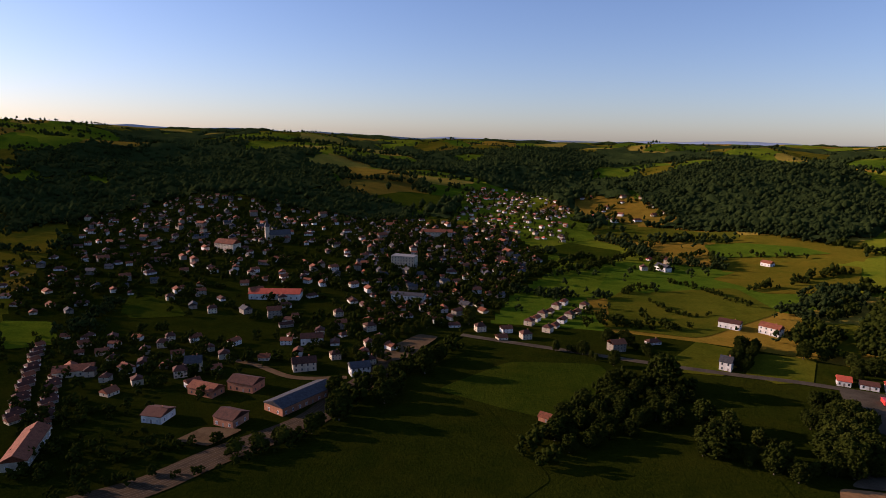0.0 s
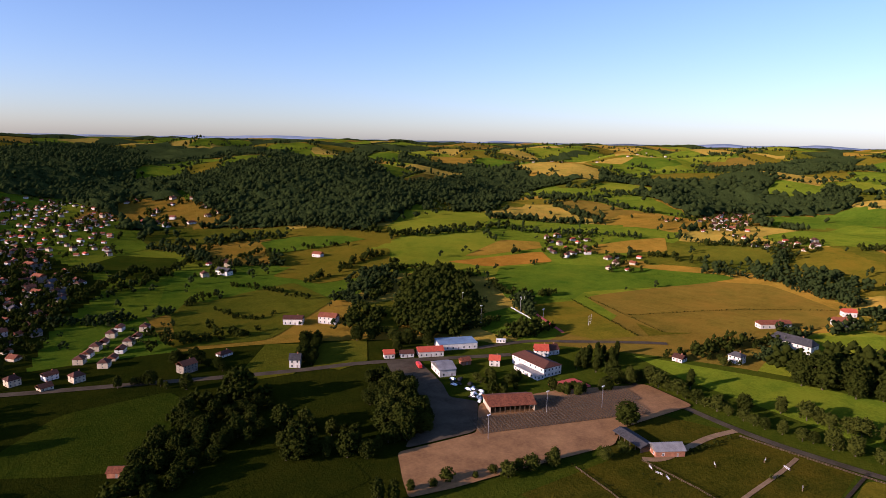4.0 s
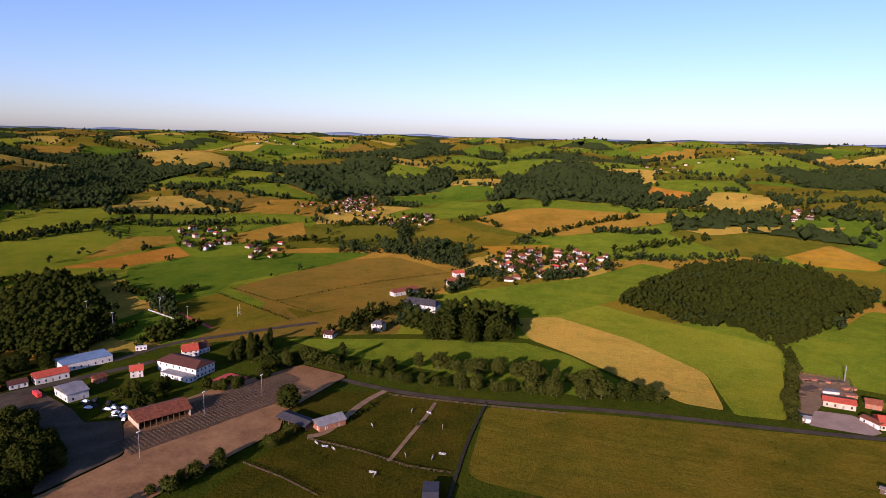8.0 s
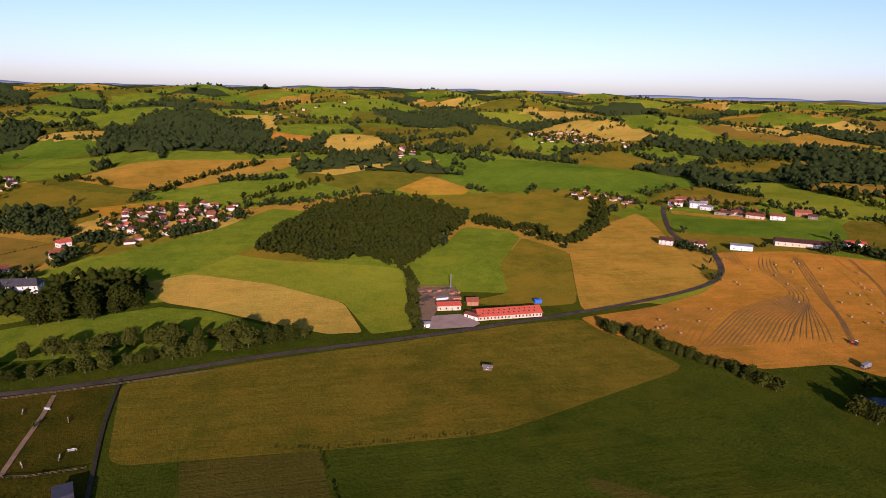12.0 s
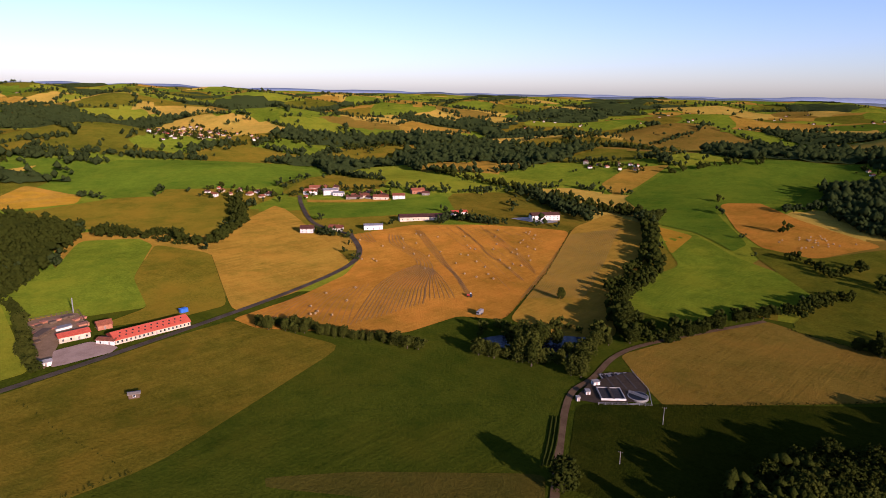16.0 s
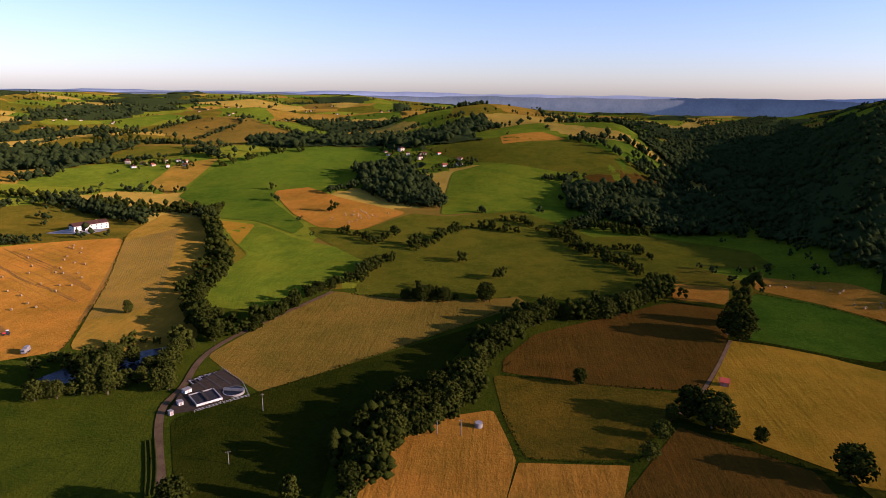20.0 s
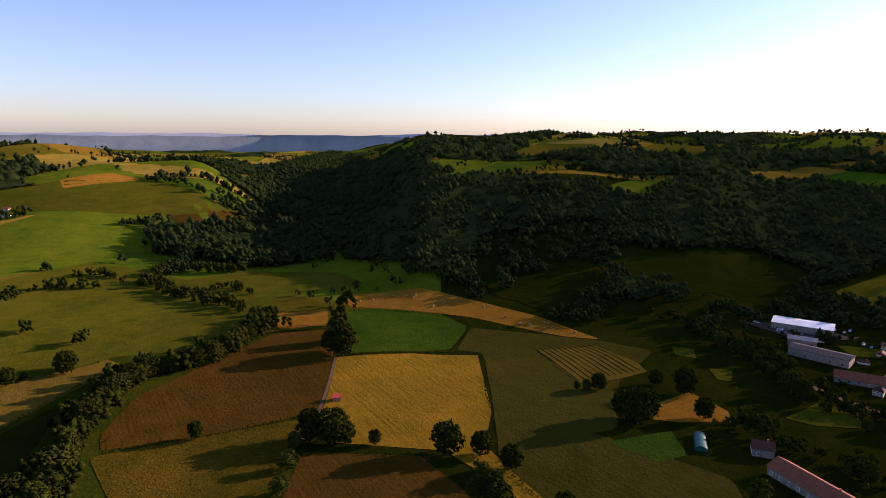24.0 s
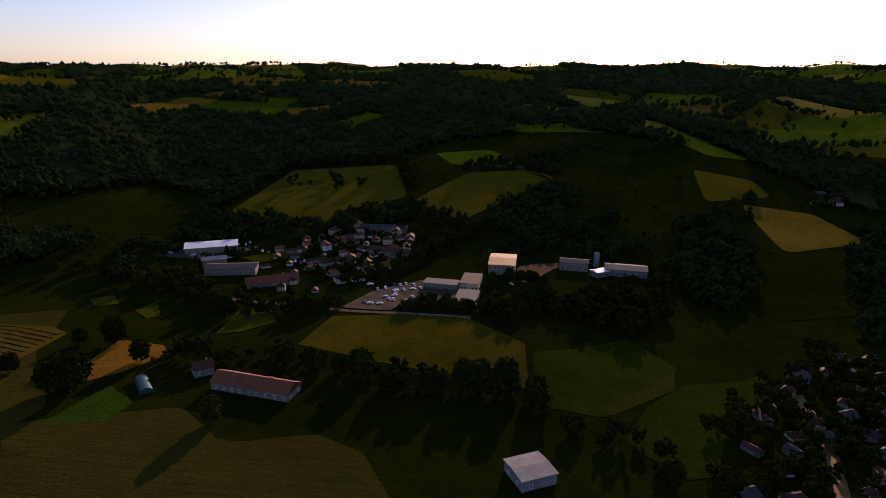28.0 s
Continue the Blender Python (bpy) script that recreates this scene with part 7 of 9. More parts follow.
building("building", "farm barn with a wide orange roof", 630, -584, -116, 18, 10, 4.5, 2.6, wall="wall_brick", roof="roof_orange", floors=1, chimneys=0)
building("building", "small stone farm shed", 612, -583, -140, 10, 7, 3.2, 2, wall="wall_stone", roof="roof_brown", floors=1, chimneys=0)
yard("house_yard", [(445, -556), (434, -585), (397, -586), (405, -561)], "concrete", "pale gravel yard before a house")

# ---- the brick works by the road ----
building("factory", "long low works building with a bright orange red roof", 391.4, -135.0, -88.5, 45.5, 14.0, 3.0, 3.0, wall='wall_cream', roof='roof_red', bays=18, skylights=22, chimneys=0, category='factory', side_bays=2)
building("building", "small cream works house with a red roof", 411.5, -97.7, -93.2, 16.8, 8.0, 3.6, 1.6, roof='roof_red', wall='wall_cream', bays=4, chimneys=0)
building("building", "white annex with a flat roof", 389.6, -110.1, -141.4, 11.2, 6.0, 3.0, 0.8, roof='roof_orange', bays=2, chimneys=0)
building("building", "small white gatehouse by the road", 379.4, -74.8, -92.8, 5.9, 4.0, 2.6, 0.8, roof='metal_roof', bays=1, chimneys=0)
building("building", "brick kiln shed with an orange roof", 418.0, -116.8, -95.4, 8.4, 7.0, 3.2, 2.0, wall='wall_brick', roof='roof_orange', bays=1, chimneys=0)
building("container", "blue shipping container beside the works", 412.5, -165.3, -90.7, 5.2, 3.0, 2.6, 0.0, wall='blue_paint', roof='blue_paint', bays=0, side_bays=0, chimneys=0, door=False, category='container')
building("timber_stack", "stacked pallets and timber under a low roof", 428.9, -84.5, -44.1, 13.9, 5.0, 2.2, 0.0, wall='wood', roof='wood', bays=0, side_bays=0, chimneys=0, door=False, category='timber stack')
building("block_store", "low white concrete block store", 432.1, -98.3, -92.2, 7.6, 4.0, 2.0, 0.0, wall='wall_white', roof='concrete', bays=1, side_bays=0, chimneys=0, door=False, category='shed')
building("brick_stack", "stack of red bricks on the yard", 430.3, -108.3, -83.9, 6.1, 4.0, 1.6, 0.0, wall='wall_brick', roof='wall_brick', bays=0, side_bays=0, chimneys=0, door=False, category='brick stack')
silo(457.6, -110.4, 0.35, 11, 'tall thin grey works chimney stack')
building("brick_pallet", "pallets of red bricks on the works yard", 450.6, -86.4, -82.2, 4.0, 2.2, 1.0, 0.0, wall='wall_brick', roof='wall_brick', bays=0, side_bays=0, chimneys=0, door=False, category='stack', group='yard stacks')
building("timber_stack", "stack of sawn timber on the works yard", 445.9, -87.5, -69.6, 3.1, 2.8, 1.4, 0.0, wall='wood', roof='wood', bays=0, side_bays=0, chimneys=0, door=False, category='stack', group='yard stacks')
building("brick_pallet", "pallets of red bricks on the works yard", 450.8, -91.5, -69.4, 3.2, 3.4, 1.7, 0.0, wall='wall_brick', roof='wall_brick', bays=0, side_bays=0, chimneys=0, door=False, category='stack', group='yard stacks')
building("timber_stack", "stack of sawn timber on the works yard", 445.8, -95.1, -82.6, 4.1, 2.2, 2.0, 0.0, wall='wood', roof='wood', bays=0, side_bays=0, chimneys=0, door=False, category='stack', group='yard stacks')
building("brick_pallet", "pallets of red bricks on the works yard", 433.6, -83.3, -70.4, 3.0, 2.8, 1.0, 0.0, wall='wall_brick', roof='wall_brick', bays=0, side_bays=0, chimneys=0, door=False, category='stack', group='yard stacks')
building("timber_stack", "stack of sawn timber on the works yard", 427.4, -85.6, -71.0, 3.0, 3.4, 1.4, 0.0, wall='wood', roof='wood', bays=0, side_bays=0, chimneys=0, door=False, category='stack', group='yard stacks')
building("brick_pallet", "pallets of red bricks on the works yard", 449.3, -98.7, -82.5, 4.1, 2.2, 1.7, 0.0, wall='wall_brick', roof='wall_brick', bays=0, side_bays=0, chimneys=0, door=False, category='stack', group='yard stacks')
building("timber_stack", "stack of sawn timber on the works yard", 450.0, -102.6, -69.9, 3.3, 2.8, 2.0, 0.0, wall='wood', roof='wood', bays=0, side_bays=0, chimneys=0, door=False, category='stack', group='yard stacks')
building("brick_pallet", "pallets of red bricks on the works yard", 444.8, -112.4, -70.7, 3.3, 3.4, 1.0, 0.0, wall='wall_brick', roof='wall_brick', bays=0, side_bays=0, chimneys=0, door=False, category='stack', group='yard stacks')
building("timber_stack", "stack of sawn timber on the works yard", 433.5, -109.7, -83.7, 4.1, 2.2, 1.4, 0.0, wall='wood', roof='wood', bays=0, side_bays=0, chimneys=0, door=False, category='stack', group='yard stacks')
building("brick_pallet", "pallets of red bricks on the works yard", 441.6, -107.6, -70.7, 3.3, 2.8, 1.7, 0.0, wall='wall_brick', roof='wall_brick', bays=0, side_bays=0, chimneys=0, door=False, category='stack', group='yard stacks')
building("timber_stack", "stack of sawn timber on the works yard", 450.8, -106.7, -70.0, 3.3, 3.4, 2.0, 0.0, wall='wood', roof='wood', bays=0, side_bays=0, chimneys=0, door=False, category='stack', group='yard stacks')
building("brick_pallet", "pallets of red bricks on the works yard", 435.8, -93.5, -83.3, 4.0, 2.2, 1.0, 0.0, wall='wall_brick', roof='wall_brick', bays=0, side_bays=0, chimneys=0, door=False, category='stack', group='yard stacks')
building("timber_stack", "stack of sawn timber on the works yard", 417.9, -80.0, -71.5, 2.9, 2.8, 1.4, 0.0, wall='wood', roof='wood', bays=0, side_bays=0, chimneys=0, door=False, category='stack', group='yard stacks')
building("block_wall", "white wall of concrete blocks", 429.7, -96.7, -83.7, 7.9, 1.5, 2.2, 0.0, wall='wall_white', roof='concrete', bays=0, side_bays=0, chimneys=0, door=False, category='wall')
tree_row(('ash', 'bush'), [(515, -81), (483, -82), (443, -78), (404, -71), (378, -68)], 4.5, 8, "hedge trees beside the works")
tree_row(('bush',), [(359, -192), (339, -206), (315, -217), (296, -221), (273, -239)], 4, 6, "bushes below the hay field")
tree("ash", 204.1, -270.4, 17.2, "trees round the pond")
tree("ash", 199.9, -272.1, 19.3, "trees round the pond")
tree("poplar", 196.0, -268.1, 15.9, "trees round the pond")
tree("ash", 210.8, -300.5, 12.0, "trees round the pond")
tree("ash", 188.3, -292.3, 10.3, "trees round the pond")
tree("oak", 176.9, -288.1, 10.9, "trees round the pond")
tree("ash", 187.1, -318.7, 10.0, "trees round the pond")
tree("oak", 220.7, -283.2, 13.7, "trees round the pond")
tree("ash", 204.1, -304.3, 11.2, "trees round the pond")
tree("oak", 210.7, -292.9, 15.3, "trees round the pond")
tree("ash", 173.9, -274.4, 12.2, "trees round the pond")
tree("bush", 175.1, -278.5, 6.2, "trees round the pond")
tree("ash", 182.3, -327.1, 6.7, "trees round the pond")
tree("oak", 174.7, -348.0, 8.4, "trees round the pond")
tree("oak", 175.0, -339.9, 10.0, "trees round the pond")
fence([(461, -83), (460, -104), (459, -114), (426, -110)], "tall board fence round the works yard", 3.0, 2.2, 3, "wood")
building("trailer", "small livestock trailer in a pasture", 308.3, -96.0, -112.3, 5.0, 3.0, 2.4, 0.4, wall='wood', roof='wall_stone', bays=1, side_bays=0, chimneys=0, door=False, category='trailer')
building("building", "dark stable with a slate grey roof", 223.1, 88.3, -70.1, 6.0, 21.1, 3.4, 1.4, wall='wood', roof='roof_slate', bays=2, chimneys=0)

# ---- hay, bales and field things ----
windrows(between([(486, -411), (459, -390), (422, -379), (402, -371), (391, -362)], [(474, -416), (444, -397), (412, -388), (386, -374), (374, -364)], 5), "raked rows of hay curving over an orange field", 0.80, 0.17, "hay_row")
windrows(between([(391, -362), (387, -338), (371, -302), (345, -268), (316, -233)], [(374, -364), (355, -341), (340, -323), (327, -310), (315, -297)], 16), "raked rows of hay curving over an orange field", 0.9, 0.17, "hay_row")
windrows(between([(373, -364), (354, -354), (330, -339), (308, -323)], [(369, -358), (353, -339), (338, -322), (322, -306)], 7), "raked rows of hay curving over an orange field", 0.75, 0.17, "hay_row")
windrows(between([(481, -442), (431, -411), (387, -385), (351, -366), (306, -334)], [(472, -443), (426, -416), (379, -386), (340, -362), (307, -339)], 4), "raked rows of hay curving over an orange field", 0.80, 0.17, "hay_row")
windrows(between([(459, -483), (410, -456), (366, -429), (333, -414), (301, -395)], [(458, -484), (409, -457), (365, -430), (332, -416), (300, -396)], 2), "raked rows of hay curving over an orange field", 0.70, 0.17, "hay_row")
windrows(between([(441, -501), (395, -472), (355, -451), (327, -432), (305, -418)], [(417, -491), (387, -475), (352, -454), (330, -439), (309, -424)], 3), "raked rows of hay curving over an orange field", 0.60, 0.17, "hay_row")
windrows(between([(508, -390), (491, -381), (476, -377)], [(507, -401), (487, -390), (472, -382)], 4), "raked rows of hay curving over an orange field", 0.80, 0.17, "hay_row")
windrows(between([(369, -197), (382, -220), (390, -242)], [(320, -234), (351, -264), (378, -298)], 15), "thin rows of cut hay", 0.6, 0.08, "hay_thin")
windrows(between([(472, -467), (372, -418), (293, -369)], [(395, -515), (376, -508), (359, -502)], 10), "thin rows of cut hay", 0.35, 0.08, "hay_thin")
windrows(between([(357, -549), (309, -437), (274, -359)], [(340, -615), (277, -476), (243, -393)], 26), "thin rows of stubble across a strip", 0.55, 0.1, "stubble_row")
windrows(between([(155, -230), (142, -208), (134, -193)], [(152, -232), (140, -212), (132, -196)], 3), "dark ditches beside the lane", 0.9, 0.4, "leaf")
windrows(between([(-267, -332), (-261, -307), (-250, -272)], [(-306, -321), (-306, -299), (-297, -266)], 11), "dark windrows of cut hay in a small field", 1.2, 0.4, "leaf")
bales([(495, -374), (433, -498), (360, -539), (306, -416), (319, -365), (386, -349), (420, -341), (418, -322)], 50, 8)
bales([(359, -193), (368, -227), (397, -300), (352, -269), (320, -226)], 12, 9)
bales([(207, -661), (172, -727), (130, -724), (155, -651)], 26, 10)
bales([(-201, -502), (-258, -485), (-286, -431), (-312, -381), (-318, -331), (-307, -350), (-269, -420)], 22, 11)
tractor(302.3, -333.5, 30)
truck(271.5, -309.8, 100, 'grey farm lorry beside the hay field', 'metal_roof', 'metal_roof', 6.0)
round_tank(14.3, -258.5, 1.8, 2.3, 'pale round water tank standing on stubble', 'concrete')
building("building", "tiny field hut with a red roof", -111.1, -315.6, 164.7, 4.2, 4.0, 2.6, 1.4, wall='wall_brick', roof='roof_red', bays=1, side_bays=0, chimneys=0)
utility_pole(115.1, -261.1, 9, 20)
utility_pole(21.7, -249.9, 8, 20)
utility_pole(32.2, -250.3, 7, 20)
utility_pole(112.7, -217.8, 6, 20)

# ---- the treatment works ----
basin(146.8, -269.0, -136.6, 12.3, 13.0, 1.8, "dark rectangular settling basin with a pale front wall", "dark")
basin(154.8, -281.8, -128.6, 5.0, 20.0, 0.7, "sludge drying bed with low walls", "dark")
basin(151.9, -286.7, -128.6, 5.0, 20.0, 0.7, "sludge drying bed with low walls", "dark")
basin(148.4, -290.5, -128.6, 5.0, 20.0, 0.7, "sludge drying bed with low walls", "dark")
round_tank(136.1, -277.2, 5.2, 1.2, "round concrete clarifier with a walkway", "concrete", True)
building("building", "small white pump house by basins", 158.6, -273.8, -120.3, 3.6, 3.0, 2.4, 0.0, roof='concrete', bays=1, chimneys=0, side_bays=1)
building("building", "small white control cabin by basins", 155.6, -261.4, -133.8, 2.2, 3.0, 2.4, 0.0, roof='concrete', bays=1, chimneys=0, side_bays=1)
building("building", "tiny white valve hut by basins", 155.7, -252.8, -120.5, 1.6, 2.0, 2.0, 0.0, roof='concrete', bays=1, chimneys=0, side_bays=0)
yard("works_yard", [(157, -251), (162, -275), (153, -302), (136, -288), (133, -273), (145, -257), (153, -253)], "brown_bed", "bare dark earth round the basins")
fence([(146, -256), (136, -266), (127, -274), (136, -288), (154, -303)], "wire fence on posts round the basins", 3.0, 1.4, 2, "steel")

# ---- trees of the eastern and southern fields ----
tree("oak", -107.8, -259.2, 8.0, "trees between the fields")
tree("oak", -132.4, -234.0, 15.9, "trees between the fields")
tree("oak", -145.6, -225.1, 12.1, "trees between the fields")
tree("oak", -150.0, -208.4, 11.8, "trees between the fields")
tree("bush", -133.3, -207.3, 9.3, "trees between the fields")
tree("oak", -83.3, -278.2, 16.5, "trees between the fields")
tree("oak", -90.8, -269.9, 18.0, "trees between the fields")
tree("ash", -74.0, -274.6, 8.5, "trees between the fields")
tree("oak", -95.6, -266.8, 12.0, "trees between the fields")
tree("ash", -239.2, -262.5, 5.5, "trees between the fields")
tree("ash", -243.6, -259.1, 7.1, "trees between the fields")
tree("oak", -250.1, -256.0, 10.3, "trees between the fields")
tree("oak", -233.3, -211.5, 20.0, "trees between the fields")
tree("oak", -232.2, -219.3, 16.0, "trees between the fields")
tree("oak", -243.2, -213.5, 16.0, "trees between the fields")
tree("oak", -287.1, -225.2, 17.0, "trees between the fields")
tree("oak", -286.2, -245.1, 9.6, "trees between the fields")
tree("oak", -164.3, -447.1, 19.3, "trees between the fields")
tree("oak", -148.7, -408.6, 17.9, "trees between the fields")
tree("oak", -141.1, -379.8, 21.9, "trees between the fields")
tree("oak", -137.6, -390.2, 17.1, "trees between the fields")
tree("oak", -188.0, -487.7, 21.9, "trees between the fields")
tree("oak", -128.6, -461.2, 10.7, "trees between the fields")
tree("oak", -126.2, -184.4, 12.8, "trees between the fields")
tree("oak", -128.7, -192.8, 13.0, "trees between the fields")
tree("oak", -145.7, -169.1, 10.9, "trees between the fields")
tree("oak", -36.0, -307.2, 9.5, "trees between the fields")
tree("ash", 7.8, -490.0, 11.8, "trees between the fields")
tree("oak", 16.4, -435.9, 15.0, "trees between the fields")
tree("oak", 39.7, -535.4, 12.0, "trees between the fields")
tree("oak", 74.1, -431.5, 8.5, "trees between the fields")
tree("oak", 61.5, -430.4, 12.8, "trees between the fields")
tree("oak", 45.8, -431.9, 11.1, "trees between the fields")
tree("ash", -123.3, -197.5, 9.9, "trees between the fields")
tree("bush", -56.7, -240.1, 8.1, "trees between the fields")
tree("bush", -65.7, -257.9, 8.6, "trees between the fields")
tree("oak", 118.2, -185.6, 15.0, "trees in the valley fields")
tree("ash", 252.5, -378.7, 9.8, "trees in the valley fields")
tree("ash", 80.2, -195.7, 12.1, "trees in the valley fields")
tree("oak", 201.8, -712.7, 14.7, "trees in the valley fields")
tree("oak", 319.1, -834.8, 11.7, "trees in the valley fields")
tree("oak", 86.9, -586.1, 14.8, "trees in the valley fields")
tree("oak", 39.7, -541.2, 11.0, "trees in the valley fields")
tree("oak", 5.0, -495.9, 11.7, "trees in the valley fields")
tree("oak", 14.9, -444.3, 12.3, "trees in the valley fields")
tree("oak", 144.1, -445.2, 7.4, "trees in the valley fields")
tree("oak", 125.2, -581.9, 10.3, "trees in the valley fields")
tree("oak", 74.4, -435.9, 7.8, "trees in the valley fields")
tree("oak", 67.3, -435.0, 8.8, "trees in the valley fields")
tree("oak", 57.5, -436.6, 11.4, "trees in the valley fields")
tree("oak", 44.9, -440.4, 8.6, "trees in the valley fields")
tree("oak", 152.3, -400.4, 9.0, "trees in the valley fields")
tree("ash", 169.1, -276.3, 11.6, "trees in the valley fields")
tree("oak", 277.6, 195.2, 14.3, "trees by the market")
tree("bush", 237.0, 177.7, 7.4, "trees by the market")
tree("bush", 250.4, 176.4, 6.7, "trees by the market")
tree("bush", 210.9, 187.7, 7.7, "trees by the market")
tree("bush", 200.0, 191.1, 8.6, "trees by the market")
tree("bush", 186.7, 192.7, 8.2, "trees by the market")
tree("oak", 350.5, 167.5, 11.6, "trees by the market")
tree("poplar", 356.2, 205.8, 14.0, "trees by the market")
grove(('oak', 'ash'), [(208, 327), (210, 313), (195, 265), (176, 246), (160, 247), (157, 254)], 9, 13, 71, "trees by the car park")
grove(('oak', 'ash'), [(278, 259), (300, 248), (318, 240), (309, 231), (278, 238)], 8, 8, 91, "trees between the yards")
grove(('oak', 'ash'), [(254, 393), (276, 377), (268, 362), (243, 378)], 8, 11, 92, "trees behind the shops")
grove(('oak', 'poplar'), [(323, 280), (357, 283), (374, 276), (354, 259), (320, 259)], 8, 12, 93, "trees by the school")
grove(('ash', 'bush'), [(258, 306), (270, 301), (255, 283), (245, 287)], 7, 6, 94, "garden trees by the market")
grove(('oak', 'ash'), [(335, 253), (343, 235), (329, 227), (323, 240)], 7, 10, 95, "trees by the school")
tree_row(('oak', 'ash', 'bush'), [(343, 229), (337, 165), (340, 136), (351, 88), (361, 39), (373, -2)], 7, 10, "trees along the road")
tree_row(('bush', 'ash'), [(368, 155), (370, 124), (375, 94), (382, 56), (378, 38)], 7, 11, "trees along the road")
grove(('oak',), [(432, 189), (487, 179), (500, 132), (460, 103), (427, 130), (419, 167)], 10, 18, 72, "tall trees of the manor park")
grove(('oak', 'bush'), [(414, 232), (426, 226), (424, 206), (412, 212)], 6, 7, 99, "trees round the villa")
grove(('oak', 'poplar'), [(405, 247), (466, 244), (466, 222), (416, 223)], 9, 12, 73, "trees round the villa")
grove(('ash', 'oak'), [(336, 362), (376, 357), (363, 335), (329, 334)], 8, 12, 74, "trees by the sports ground")
grove(('ash', 'oak'), [(263, 296), (278, 284), (254, 257), (245, 273)], 8, 8, 75, "trees between the yards")
tree_row(('oak',), [(507, -689), (429, -681), (356, -698), (270, -558), (230, -480), (218, -406), (182, -346)], 9, 12, "trees along the stubble strip")
tree_row(('ash', 'bush'), [(352, -187), (314, -210), (283, -227), (253, -239)], 6, 7, "bushes below the hay field")
tree_row(('ash', 'poplar', 'bush'), [(231, -257), (205, -267), (181, -289), (188, -331)], 5, 10, "trees round the pond")
tree_row(('oak', 'ash'), [(53, -210), (51, -238), (36, -256), (21, -282), (16, -322), (0, -366), (-25, -405), (-68, -411), (-120, -472)], 6, 14, "tall trees along the stream")
tree_row(('oak', 'ash'), [(59, -202), (57, -233), (42, -263)], 6, 12, "tall trees along the stream")
tree_row(('oak',), [(160, -351), (149, -396), (145, -429), (121, -471), (103, -536)], 10, 9, "trees along the green crop")
grove(('oak',), [(69, -236), (57, -278), (38, -287), (23, -311), (22, -267), (39, -249), (58, -225)], 9, 13, 76, "trees in the dark meadow")

# ---- the works, school and farm to the west ----
# stone and concrete walls darken pale buildings here: shaded east sides put into colour
building("warehouse", "long white warehouse with a bright metal roof", -461.9, -256.2, 115.1, 40.0, 20.0, 5.0, 1.4, wall='wall_stone', roof='metal_white', bays=6, chimneys=0, category='warehouse')
building("building", "long grey metal workshop", -417.1, -218.5, 102.9, 36.2, 14.0, 5.0, 1.6, wall='wall_stone', roof='roof_slate', bays=5, chimneys=0)
building("building", "small grey workshop with metal roof", -432.6, -239.9, 119.7, 18.1, 10.0, 4.5, 1.4, wall='wall_stone', roof='metal_roof', bays=3, chimneys=0)
building("building", "cream house with a long red roof", -398.5, -180.3, 119.5, 35.5, 12.0, 3.0, 3.2, wall='wall_stone', roof='roof_orange', bays=7)
building("building", "white bungalow with a brown roof", -450.6, -141.1, 99.5, 15.0, 9.0, 3.4, 2.2, roof='roof_brown', bays=3)
building("building", "long white apartment block with a brown roof", -476.1, -110.6, 75.1, 36.0, 10.0, 4.5, 2.2, wall='wall_stone', roof='roof_brown', floors=1, bays=9)
building("building", "long white building under the hill", -534.6, -128.4, 90.2, 41.0, 9.0, 3.6, 1.8, wall='wall_stone', roof='roof_slate', bays=8)
building("factory", "tall works hall with an ochre roof lit by the sun", -457.0, -20.0, 88.0, 19.5, 30.0, 7.5, 1.2, wall='wall_stone', roof='metal_ochre_glare', floors=2, bays=6, chimneys=0, category='factory')
building("building", "flat roofed grey school wing", -407.0, -61.0, 84.0, 24.0, 11.0, 4.5, 0.0, wall='wall_stone', roof='roof_slate', bays=8, chimneys=0)
building("building", "flat roofed school wing with a brown roof", -416.0, -41.0, 86.0, 13.0, 24.0, 4.8, 0.0, wall='wall_cream', roof='roof_brown', bays=5, side_bays=6, chimneys=0)
building("building", "flat roofed school wing with a pale terrace", -380.0, -41.0, 86.0, 14.0, 24.0, 4.2, 0.0, wall='wall_stone', roof='roof_slate', bays=5, side_bays=6, chimneys=0)
building("building", "dark factory hall with a grey roof", -457.2, 71.8, 82.8, 30.2, 16.0, 5.0, 1.6, wall='concrete', roof='roof_slate', bays=8, chimneys=0)
building("building", "long low grey factory hall", -464.8, 34.3, 82.8, 21.1, 12.0, 6.0, 1.5, wall='wall_stone', roof='roof_slate', bays=5, chimneys=0)
building("building", "small shed with a bright white roof", -450.5, 52.0, 123.2, 11.9, 8.0, 4.0, 1.0, wall='concrete', roof='metal_white', bays=2, chimneys=0)
silo(-473.0, 52.0, 2.2, 10, 'pale metal silo tower of the factory')
building("building", "long farmhouse with a red tiled roof", -246.5, -128.0, 80.0, 40.0, 12.0, 4.0, 3.0, wall='wall_stone', roof='roof_orange', bays=9)
building("building", "small stone barn by the farm", -259.2, -160.5, 128.6, 9.2, 8.0, 4.0, 2.4, wall='wall_stone', roof='roof_brown', bays=2)
building("building", "white metal shed with a pale flat roof", -197.0, -2.5, 118.0, 14.0, 14.0, 4.5, 0.5, wall='concrete', roof='concrete', bays=2, chimneys=0)
polytunnel(-242.6, -181.2, 40, 16, 6, 'green plastic polytunnel in a garden')
village([(-483, -191), (-517, -174), (-518, -132), (-536, -96), (-453, -99), (-404, -129), (-433, -172)], 20, 13, 30, seed=81, sizes=(0.7, 0.95), models=(0, 1, 3, 4), trees=0.4)
